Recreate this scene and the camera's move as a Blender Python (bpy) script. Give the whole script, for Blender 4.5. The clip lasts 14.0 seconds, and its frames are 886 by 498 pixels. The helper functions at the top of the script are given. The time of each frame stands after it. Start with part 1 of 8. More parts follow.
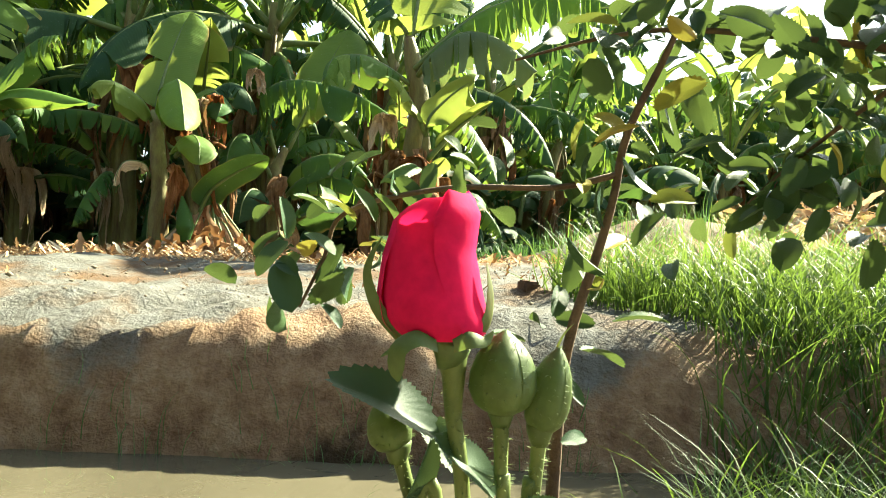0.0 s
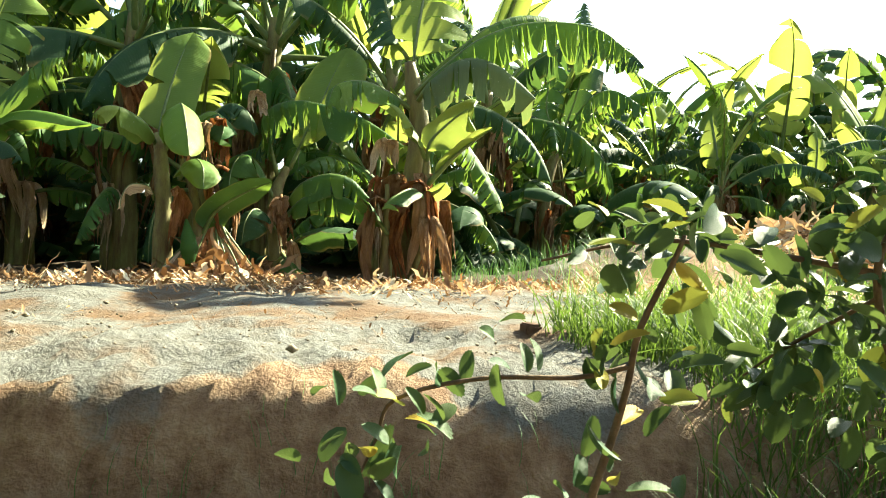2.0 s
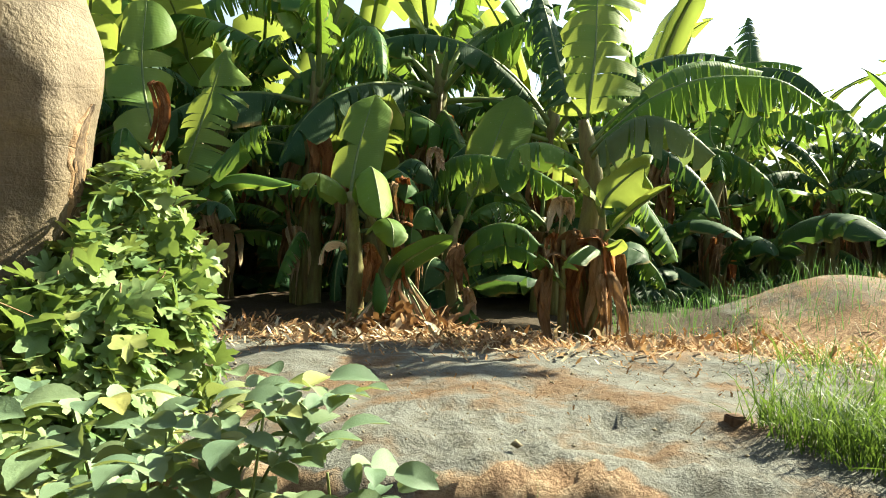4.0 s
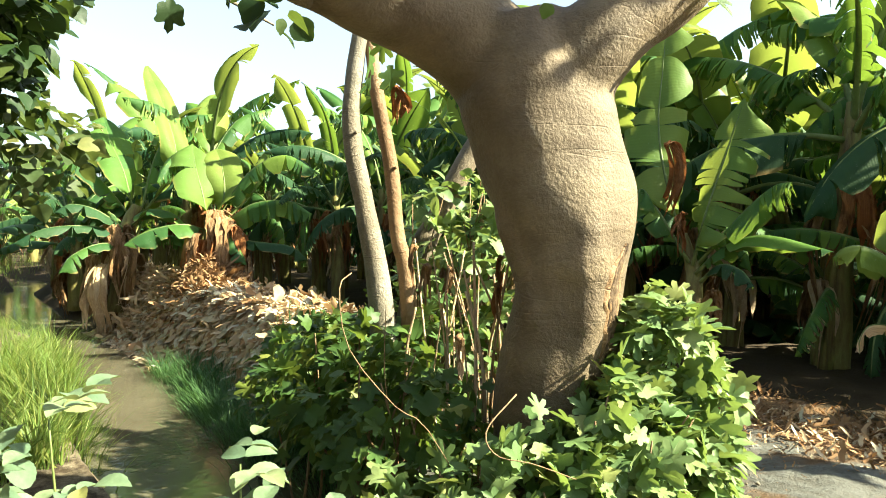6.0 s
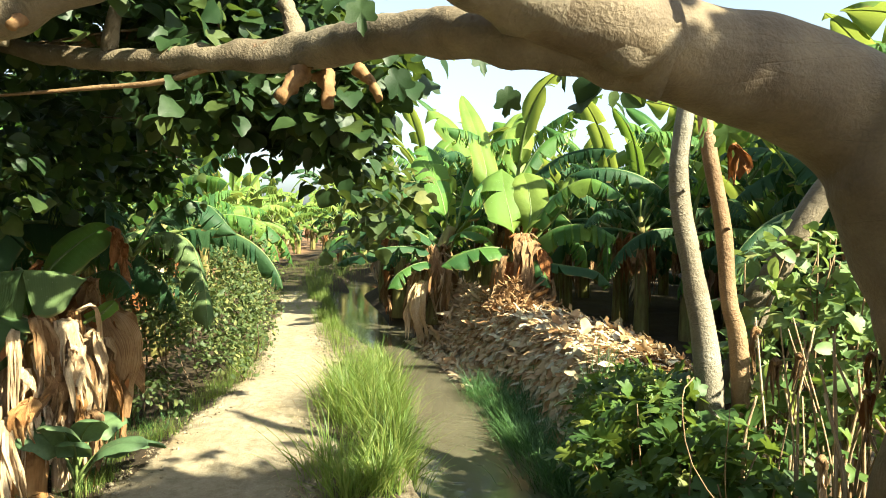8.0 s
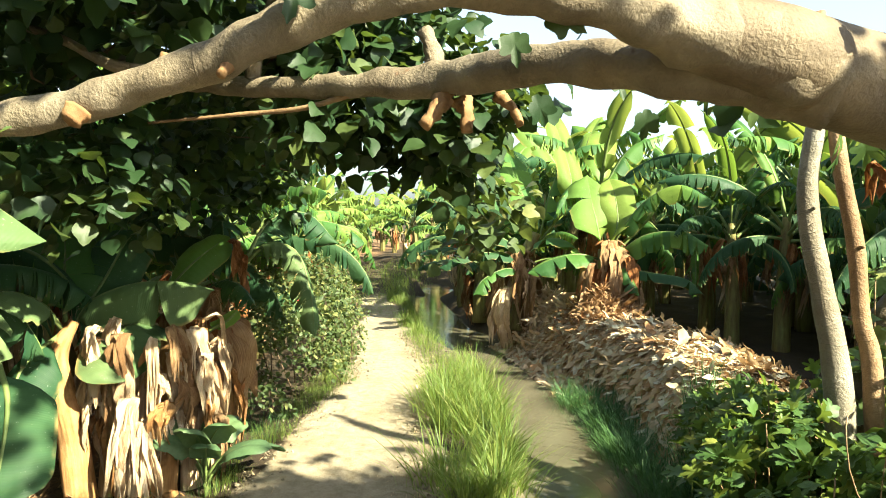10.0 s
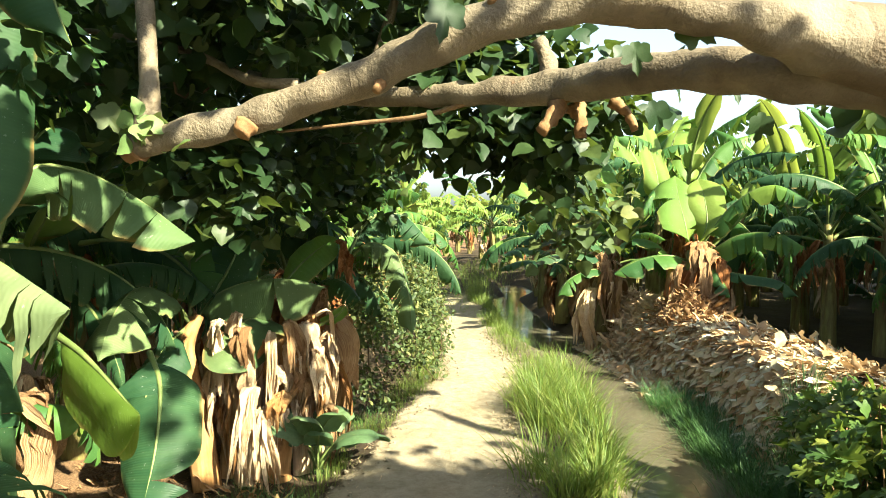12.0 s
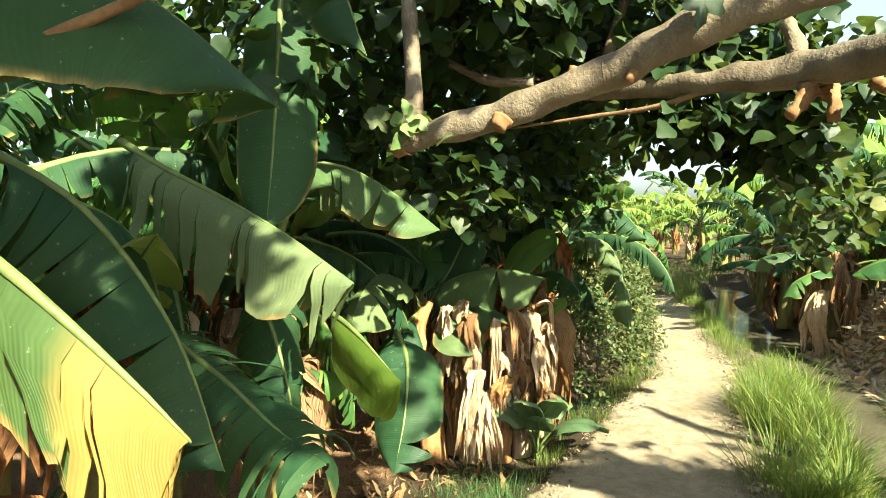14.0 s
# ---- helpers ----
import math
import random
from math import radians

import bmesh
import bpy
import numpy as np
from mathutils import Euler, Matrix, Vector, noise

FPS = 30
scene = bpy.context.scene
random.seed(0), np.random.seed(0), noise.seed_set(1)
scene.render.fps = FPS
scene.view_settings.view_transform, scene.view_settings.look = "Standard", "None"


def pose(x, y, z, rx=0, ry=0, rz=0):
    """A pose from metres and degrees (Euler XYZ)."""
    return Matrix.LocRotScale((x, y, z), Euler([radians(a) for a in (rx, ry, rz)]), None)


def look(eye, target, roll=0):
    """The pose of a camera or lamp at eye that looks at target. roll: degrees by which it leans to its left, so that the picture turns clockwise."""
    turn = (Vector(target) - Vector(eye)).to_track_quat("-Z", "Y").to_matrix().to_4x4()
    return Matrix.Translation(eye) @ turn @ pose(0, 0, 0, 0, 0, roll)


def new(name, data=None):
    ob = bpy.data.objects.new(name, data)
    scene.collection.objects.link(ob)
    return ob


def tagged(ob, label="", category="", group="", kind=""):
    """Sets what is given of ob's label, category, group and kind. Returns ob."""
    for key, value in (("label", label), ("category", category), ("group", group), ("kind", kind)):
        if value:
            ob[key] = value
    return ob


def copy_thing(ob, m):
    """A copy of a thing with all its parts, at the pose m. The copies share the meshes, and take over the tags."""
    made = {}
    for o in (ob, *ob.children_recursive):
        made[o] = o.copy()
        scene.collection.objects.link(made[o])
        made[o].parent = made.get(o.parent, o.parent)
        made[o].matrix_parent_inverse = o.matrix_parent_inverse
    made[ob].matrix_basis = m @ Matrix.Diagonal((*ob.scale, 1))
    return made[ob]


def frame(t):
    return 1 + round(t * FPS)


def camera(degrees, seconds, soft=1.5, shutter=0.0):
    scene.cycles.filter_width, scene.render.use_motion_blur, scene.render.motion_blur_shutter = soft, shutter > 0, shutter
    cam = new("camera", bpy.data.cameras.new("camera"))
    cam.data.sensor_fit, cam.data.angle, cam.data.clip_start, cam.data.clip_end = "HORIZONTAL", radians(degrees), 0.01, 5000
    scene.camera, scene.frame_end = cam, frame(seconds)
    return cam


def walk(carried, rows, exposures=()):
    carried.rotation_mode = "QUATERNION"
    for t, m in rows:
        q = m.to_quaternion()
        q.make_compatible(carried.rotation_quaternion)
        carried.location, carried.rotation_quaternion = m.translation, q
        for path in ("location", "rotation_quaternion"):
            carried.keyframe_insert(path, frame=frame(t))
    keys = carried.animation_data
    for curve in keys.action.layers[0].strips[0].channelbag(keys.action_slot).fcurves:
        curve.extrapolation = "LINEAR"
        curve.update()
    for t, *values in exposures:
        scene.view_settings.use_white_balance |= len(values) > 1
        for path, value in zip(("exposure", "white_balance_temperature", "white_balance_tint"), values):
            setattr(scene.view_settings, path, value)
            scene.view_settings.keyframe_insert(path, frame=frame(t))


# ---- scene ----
cam = camera(65.0, 14.0, soft=0.95)
METRES, EYE, TILT, LEAN, TURN = 2.3, 0.27, -1.3, -1.6, 0.0
ROWS = [
    (0.0, 0.0, 0.0, 0.0, 0.0, 0.0, -0.0),
    (0.5, -0.0006, -0.0064, 0.0045, -0.12, -0.0, -0.02),
    (1.0, 0.0006, -0.0149, 0.0174, -0.2, -0.08, 0.02),
    (1.5, -0.0038, -0.0223, 0.0373, -0.34, -0.19, 0.04),
    (2.0, -0.0153, -0.0325, 0.067, -0.49, -0.37, 0.01),
    (4.5, -0.1284, -0.1322, 0.2492, 19.48, -0.21, 0.56),
    (5.0, -0.1438, -0.1176, 0.3012, 31.12, -0.28, 0.3),
    (5.5, -0.1527, -0.1066, 0.3593, 42.77, -0.47, -0.19),
    (6.0, -0.17, -0.0984, 0.4083, 50.33, -0.61, -0.54),
    (6.5, -0.1925, -0.0956, 0.4502, 57.59, -0.84, -0.81),
    (7.0, -0.2105, -0.1068, 0.4861, 64.35, -1.0, -1.03),
    (7.5, -0.2204, -0.1222, 0.5189, 70.75, -1.2, -1.18),
    (8.0, -0.2253, -0.1416, 0.5417, 73.97, -1.29, -1.28),
    (8.5, -0.2332, -0.1712, 0.5607, 76.17, -1.38, -1.31),
    (9.0, -0.2388, -0.1997, 0.5689, 77.07, -1.42, -1.3),
    (11.5, -0.1807, -0.3578, 0.5723, 83.27, -1.4, -1.38),
    (12.0, -0.1701, -0.3613, 0.571, 84.82, -1.45, -1.33),
    (12.5, -0.1589, -0.3622, 0.5674, 87.01, -1.53, -1.3),
    (13.0, -0.1516, -0.3769, 0.5595, 90.16, -1.63, -1.36),
    (13.5, -0.134, -0.4001, 0.5554, 92.71, -1.68, -1.45),
    (14.0, -0.1078, -0.4303, 0.5488, 100.79, -1.82, -1.5),
]
walk(cam, [(t, pose(0, 0, EYE, TILT, LEAN, TURN) @ pose(METRES * x, METRES * y, METRES * z, 90 + pitch, roll, yaw)) for t, x, y, z, yaw, pitch, roll in ROWS], exposures=[(t, e, 6050, 0) for t, e in ((0.0, 3.2), (2.2, 3.1), (4.3, 2.55), (5.5, 2.7), (6.5, 2.85), (7.0, 2.75), (7.5, 2.65), (8.0, 2.65), (8.6, 2.75), (9.2, 2.8), (11.3, 2.85), (12.0, 2.8), (12.5, 2.75), (13.0, 2.7), (14.0, 2.65))])

# ---- light ----
SUN_AZ, SUN_EL = 39.0, 37.0          # degrees: from +x towards +y, above the horizon
world = bpy.data.worlds.new("world")
scene.world = world
world.use_nodes = True
_bg = world.node_tree.nodes["Background"]
_sky = world.node_tree.nodes.new("ShaderNodeTexSky")
_sky.sky_type, _sky.sun_disc = "NISHITA", False
_sky.sun_elevation, _sky.sun_rotation = radians(SUN_EL), radians(90 - SUN_AZ)
_sky.dust_density, _sky.air_density, _sky.ozone_density = 2.2, 1.0, 1.2
_haze = world.node_tree.nodes.new("ShaderNodeHueSaturation")        # thin haze that pales the blue
_haze.inputs["Saturation"].default_value = 0.55
world.node_tree.links.new(_sky.outputs[0], _haze.inputs["Color"])
world.node_tree.links.new(_haze.outputs[0], _bg.inputs[0])
_bg.inputs[1].default_value = 0.05
_sun = bpy.data.lights.new("sun", "SUN")
_sun.energy, _sun.angle, _sun.color = 5.0, radians(0.9), (1.0, 0.87, 0.62)
_lamp = new("sun", _sun)
_dir = Vector((math.cos(radians(SUN_EL)) * math.cos(radians(SUN_AZ)), math.cos(radians(SUN_EL)) * math.sin(radians(SUN_AZ)), math.sin(radians(SUN_EL))))
_lamp.matrix_world = look(_dir * 30, (0, 0, 0))


# ---- materials ----
def nodes_of(name):
    m = bpy.data.materials.new(name)
    m.use_nodes = True
    nt = m.node_tree
    return m, nt, nt.nodes["Principled BSDF"], nt.nodes["Material Output"]


TONE = 0.52          # share of the listed pigment values that plants, bark and soil keep


def toned(stops):
    return [(p, tuple(TONE * v for v in c)) for p, c in stops]


def ramp(nt, fac, stops):
    r = nt.nodes.new("ShaderNodeValToRGB")
    while len(r.color_ramp.elements) < len(stops):
        r.color_ramp.elements.new(0.5)
    for e, (p, c) in zip(r.color_ramp.elements, stops):
        e.position, e.color = p, (*c, 1)
    nt.links.new(fac, r.inputs[0])
    return r.outputs[0]


def noise_tex(nt, scale, detail=4, rough=0.55, coord="Object", stretch=None, distort=0.0):
    tc = nt.nodes.new("ShaderNodeTexCoord")
    n = nt.nodes.new("ShaderNodeTexNoise")
    n.inputs["Scale"].default_value, n.inputs["Detail"].default_value = scale, detail
    n.inputs["Roughness"].default_value, n.inputs["Distortion"].default_value = rough, distort
    out = tc.outputs[coord]
    if stretch:
        mp = nt.nodes.new("ShaderNodeMapping")
        mp.inputs["Scale"].default_value = stretch
        nt.links.new(out, mp.inputs[0])
        out = mp.outputs[0]
    nt.links.new(out, n.inputs["Vector"])
    return n.outputs["Fac"]


def mixc(nt, fac, a, b, mode="MIX"):
    x = nt.nodes.new("ShaderNodeMix")
    x.data_type, x.blend_type = "RGBA", mode
    for sock, v in ((x.inputs[0], fac), (x.inputs[6], a), (x.inputs[7], b)):
        if isinstance(v, (int, float)):
            sock.default_value = v
        elif isinstance(v, tuple):
            sock.default_value = (*v, 1)
        else:
            nt.links.new(v, sock)
    return x.outputs[2]


def calc(nt, op, a, b=0.0, clamp=False):
    x = nt.nodes.new("ShaderNodeMath")
    x.operation, x.use_clamp = op, clamp
    for sock, v in ((x.inputs[0], a), (x.inputs[1], b)):
        if isinstance(v, (int, float)):
            sock.default_value = v
        else:
            nt.links.new(v, sock)
    return x.outputs[0]


def bump(nt, bsdf, height, strength=0.3, dist=0.01):
    b = nt.nodes.new("ShaderNodeBump")
    b.inputs["Strength"].default_value, b.inputs["Distance"].default_value = strength, dist
    nt.links.new(height, b.inputs["Height"])
    nt.links.new(b.outputs[0], bsdf.inputs["Normal"])
    return b.outputs[0]


def chance(nt):
    """A random value for each piece, be it an object or an island of a joined mesh."""
    o, g = nt.nodes.new("ShaderNodeObjectInfo"), nt.nodes.new("ShaderNodeNewGeometry")
    return calc(nt, "FRACT", calc(nt, "ADD", o.outputs["Random"], g.outputs["Random Per Island"]))


def leaf_material(name, stops, through_col, amount=0.35, rough=0.45, spots=None, grain=30.0):
    m, nt, p, out = nodes_of(name)
    col = ramp(nt, chance(nt), toned(stops))
    col = mixc(nt, 0.35, col, ramp(nt, noise_tex(nt, grain, 3), [(0.3, (0.45, 0.5, 0.45)), (0.7, (1.3, 1.3, 1.2))]), "MULTIPLY")
    if spots:
        f = ramp(nt, noise_tex(nt, grain * 0.6, 5, 0.7), [(0.60, (0, 0, 0)), (0.68, (1, 1, 1))])
        col = mixc(nt, f, col, spots)
    nt.links.new(col, p.inputs["Base Color"])
    p.inputs["Roughness"].default_value = rough
    p.inputs["Specular IOR Level"].default_value = 0.28
    tr = nt.nodes.new("ShaderNodeBsdfTranslucent")
    nt.links.new(mixc(nt, 0.6, col, tuple(0.62 * v for v in through_col)), tr.inputs[0])
    mx = nt.nodes.new("ShaderNodeMixShader")
    mx.inputs[0].default_value = amount
    nt.links.new(p.outputs[0], mx.inputs[1])
    nt.links.new(tr.outputs[0], mx.inputs[2])
    nt.links.new(mx.outputs[0], out.inputs[0])
    bump(nt, p, noise_tex(nt, grain * 2.5, 2), 0.25, 0.003 if grain < 150 else 0.0003)
    return m


def banana_material(name, stops, through_col, amount=0.35, rough=0.52, edge=(0.30, 0.20, 0.07), green=None):
    """Banana blade: fine side veins along the uv's v, a worn margin, dust and water spots."""
    m, nt, p, out = nodes_of(name)
    uv = nt.nodes.new("ShaderNodeUVMap")
    sep = nt.nodes.new("ShaderNodeSeparateXYZ")
    nt.links.new(uv.outputs[0], sep.inputs[0])
    u, v = sep.outputs[0], sep.outputs[1]
    col = ramp(nt, chance(nt), toned(stops))
    if green:                    # still green towards the stalk
        col = mixc(nt, ramp(nt, calc(nt, "ADD", v, calc(nt, "MULTIPLY", noise_tex(nt, 5, 3), 0.2)), [(0.58, (0, 0, 0)), (0.72, (1, 1, 1))]), green, col)
    big = noise_tex(nt, 3.5, 4, 0.6)
    col = mixc(nt, 0.45, col, ramp(nt, big, [(0.3, (0.55, 0.6, 0.55)), (0.7, (1.35, 1.25, 1.1))]), "MULTIPLY")
    vein = calc(nt, "SINE", calc(nt, "MULTIPLY", v, 420.0))
    rib = calc(nt, "SINE", calc(nt, "MULTIPLY", v, 95.0))
    col = mixc(nt, calc(nt, "MULTIPLY", calc(nt, "ADD", rib, 1.0), 0.012), col, (0.18, 0.27, 0.07))
    au = calc(nt, "ABSOLUTE", u)
    margin = calc(nt, "MULTIPLY", ramp(nt, au, [(0.9, (0, 0, 0)), (1.0, (1, 1, 1))]), ramp(nt, noise_tex(nt, 6, 4), [(0.45, (0, 0, 0)), (0.62, (1, 1, 1))]))
    col = mixc(nt, margin, col, edge)
    dust = ramp(nt, noise_tex(nt, 55, 3, 0.7), [(0.66, (0, 0, 0)), (0.74, (1, 1, 1))])
    col = mixc(nt, calc(nt, "MULTIPLY", dust, 0.35), col, (0.55, 0.56, 0.45))
    nt.links.new(col, p.inputs["Base Color"])
    nt.links.new(ramp(nt, big, [(0.3, (rough * 0.8,) * 3), (0.7, (rough * 1.35,) * 3)]), p.inputs["Roughness"])
    tr = nt.nodes.new("ShaderNodeBsdfTranslucent")
    nt.links.new(mixc(nt, 0.65, col, tuple(0.62 * v for v in through_col)), tr.inputs[0])
    mx = nt.nodes.new("ShaderNodeMixShader")
    mx.inputs[0].default_value = amount
    nt.links.new(p.outputs[0], mx.inputs[1])
    nt.links.new(tr.outputs[0], mx.inputs[2])
    nt.links.new(mx.outputs[0], out.inputs[0])
    bump(nt, p, calc(nt, "ADD", calc(nt, "ADD", calc(nt, "MULTIPLY", vein, 0.10), calc(nt, "MULTIPLY", rib, 0.15)), calc(nt, "MULTIPLY", big, 6.0)), 0.4, 0.006)
    p.inputs["Specular IOR Level"].default_value = 0.17
    return m


def dry_material(name, stops, through_col, amount=0.15, stain=0.7):
    """Withered leaf: fibres along the ribbon, stains and bleached patches."""
    m, nt, p, out = nodes_of(name)
    uv, mp, n = nt.nodes.new("ShaderNodeUVMap"), nt.nodes.new("ShaderNodeMapping"), nt.nodes.new("ShaderNodeTexNoise")
    mp.inputs["Scale"].default_value = (7.0, 1.1, 1.0)
    n.inputs["Scale"].default_value, n.inputs["Detail"].default_value = 2.2, 6.0
    nt.links.new(uv.outputs[0], mp.inputs[0])
    nt.links.new(mp.outputs[0], n.inputs["Vector"])
    fibre = n.outputs["Fac"]
    f = calc(nt, "ADD", calc(nt, "MULTIPLY", chance(nt), 0.45), calc(nt, "MULTIPLY", noise_tex(nt, 9, 5, 0.65), 0.75))
    col = ramp(nt, calc(nt, "SUBTRACT", f, 0.1), toned(stops))
    col = mixc(nt, 0.75, col, ramp(nt, fibre, [(0.30, (0.35, 0.30, 0.26)), (0.55, (1.05, 1.05, 1.05)), (0.75, (1.35, 1.35, 1.3))]), "MULTIPLY")
    col = mixc(nt, ramp(nt, noise_tex(nt, 5, 4, 0.6), [(0.60, (0, 0, 0)), (0.70, (stain,) * 3)]), col, (0.06, 0.03, 0.014))
    nt.links.new(col, p.inputs["Base Color"])
    p.inputs["Roughness"].default_value, p.inputs["Specular IOR Level"].default_value = 0.85, 0.15
    tr, mx = nt.nodes.new("ShaderNodeBsdfTranslucent"), nt.nodes.new("ShaderNodeMixShader")
    nt.links.new(mixc(nt, 0.5, col, tuple(0.5 * v for v in through_col)), tr.inputs[0])
    mx.inputs[0].default_value = amount
    nt.links.new(p.outputs[0], mx.inputs[1])
    nt.links.new(tr.outputs[0], mx.inputs[2])
    nt.links.new(mx.outputs[0], out.inputs[0])
    bump(nt, p, calc(nt, "ADD", fibre, calc(nt, "MULTIPLY", noise_tex(nt, 25, 3), 0.5)), 0.8, 0.012)
    return m


def rough_material(name, stops, scale=8.0, rough=0.9, strength=0.5, dist=0.01, stretch=None, pieces=None, fine=60.0):
    m, nt, p, out = nodes_of(name)
    f = noise_tex(nt, scale, 6, 0.6, stretch=stretch)
    col = ramp(nt, f, toned(stops))
    if pieces:
        col = mixc(nt, 0.85, col, ramp(nt, chance(nt), pieces), "MULTIPLY")
    g = noise_tex(nt, fine, 4, 0.65, stretch=stretch)
    col = mixc(nt, 0.4, col, ramp(nt, g, [(0.3, (0.55, 0.55, 0.55)), (0.7, (1.3, 1.3, 1.3))]), "MULTIPLY")
    nt.links.new(col, p.inputs["Base Color"])
    p.inputs["Roughness"].default_value = rough
    p.inputs["Specular IOR Level"].default_value = 0.25
    bump(nt, p, calc(nt, "ADD", f, calc(nt, "MULTIPLY", g, 0.4)), strength, dist)
    return m


def ground_material():
    m, nt, p, out = nodes_of("soil")
    tc = nt.nodes.new("ShaderNodeTexCoord")
    att = nt.nodes.new("ShaderNodeAttribute")
    att.attribute_name = "zone"                     # r: trodden pale path, g: dry clay bank, b: leaf litter
    sp = nt.nodes.new("ShaderNodeSeparateColor")
    nt.links.new(att.outputs["Color"], sp.inputs[0])
    n1, n2, n3 = noise_tex(nt, 1.6, 6, 0.6), noise_tex(nt, 14, 6, 0.65), noise_tex(nt, 90, 4, 0.7)
    # wet bank soil, also the grove floor darkened in colour to stand for shade
    damp_shaded = ramp(nt, n1, [(0.3, (0.045, 0.032, 0.018)), (0.7, (0.10, 0.07, 0.04))])
    path = ramp(nt, n2, [(0.25, (0.30, 0.23, 0.14)), (0.5, (0.44, 0.365, 0.25)), (0.8, (0.54, 0.465, 0.335))])
    path = mixc(nt, ramp(nt, n1, [(0.52, (0, 0, 0)), (0.68, (0.7, 0.7, 0.7))]), path, (0.34, 0.25, 0.14))
    clay = ramp(nt, n2, [(0.25, (0.22, 0.18, 0.135)), (0.5, (0.34, 0.325, 0.28)), (0.75, (0.43, 0.425, 0.39))])
    clay = mixc(nt, 1.0, clay, (0.50, 0.52, 0.53), "MULTIPLY")
    clay = mixc(nt, ramp(nt, noise_tex(nt, 2.6, 5, 0.6), [(0.50, (0, 0, 0)), (0.62, (0.85, 0.85, 0.85))]), clay, (0.17, 0.095, 0.042))
    litter = ramp(nt, n3, [(0.3, (0.10, 0.05, 0.025)), (0.5, (0.28, 0.16, 0.08)), (0.75, (0.45, 0.31, 0.18))])
    edge = calc(nt, "MULTIPLY", calc(nt, "SUBTRACT", n2, 0.5), 0.7)
    def zone(k):
        return ramp(nt, calc(nt, "ADD", sp.outputs[k], edge), [(0.35, (0, 0, 0)), (0.65, (1, 1, 1))])
    face = ramp(nt, n2, [(0.3, (0.20, 0.115, 0.065)), (0.55, (0.38, 0.255, 0.155)), (0.8, (0.54, 0.43, 0.30))])
    col = mixc(nt, zone(0), damp_shaded, path)
    col = mixc(nt, ramp(nt, calc(nt, "ADD", att.outputs["Alpha"], edge), [(0.35, (0, 0, 0)), (0.65, (1, 1, 1))]), col, face)
    col = mixc(nt, zone(1), col, clay)
    col = mixc(nt, zone(2), col, litter)
    col = mixc(nt, 0.35, col, ramp(nt, n3, [(0.3, (0.6, 0.6, 0.6)), (0.7, (1.25, 1.25, 1.25))]), "MULTIPLY")
    nt.links.new(mixc(nt, 1.0, col, (0.56, 0.56, 0.56), "MULTIPLY"), p.inputs["Base Color"])
    p.inputs["Roughness"].default_value = 0.95
    p.inputs["Specular IOR Level"].default_value = 0.2
    h = calc(nt, "ADD", calc(nt, "MULTIPLY", n2, 1.0), calc(nt, "MULTIPLY", n3, 0.35))
    bump(nt, p, h, 1.0, 0.022)
    return m


def water_material():
    m, nt, p, out = nodes_of("muddy_water")
    f = noise_tex(nt, 1.2, 4)
    nt.links.new(ramp(nt, f, [(0.3, (0.058, 0.052, 0.034)), (0.7, (0.09, 0.081, 0.054))]), p.inputs["Base Color"])
    p.inputs["Roughness"].default_value = 0.09
    p.inputs["IOR"].default_value = 1.33
    bump(nt, p, noise_tex(nt, 9, 3, 0.5, distort=1.0), 0.12, 0.02)
    return m


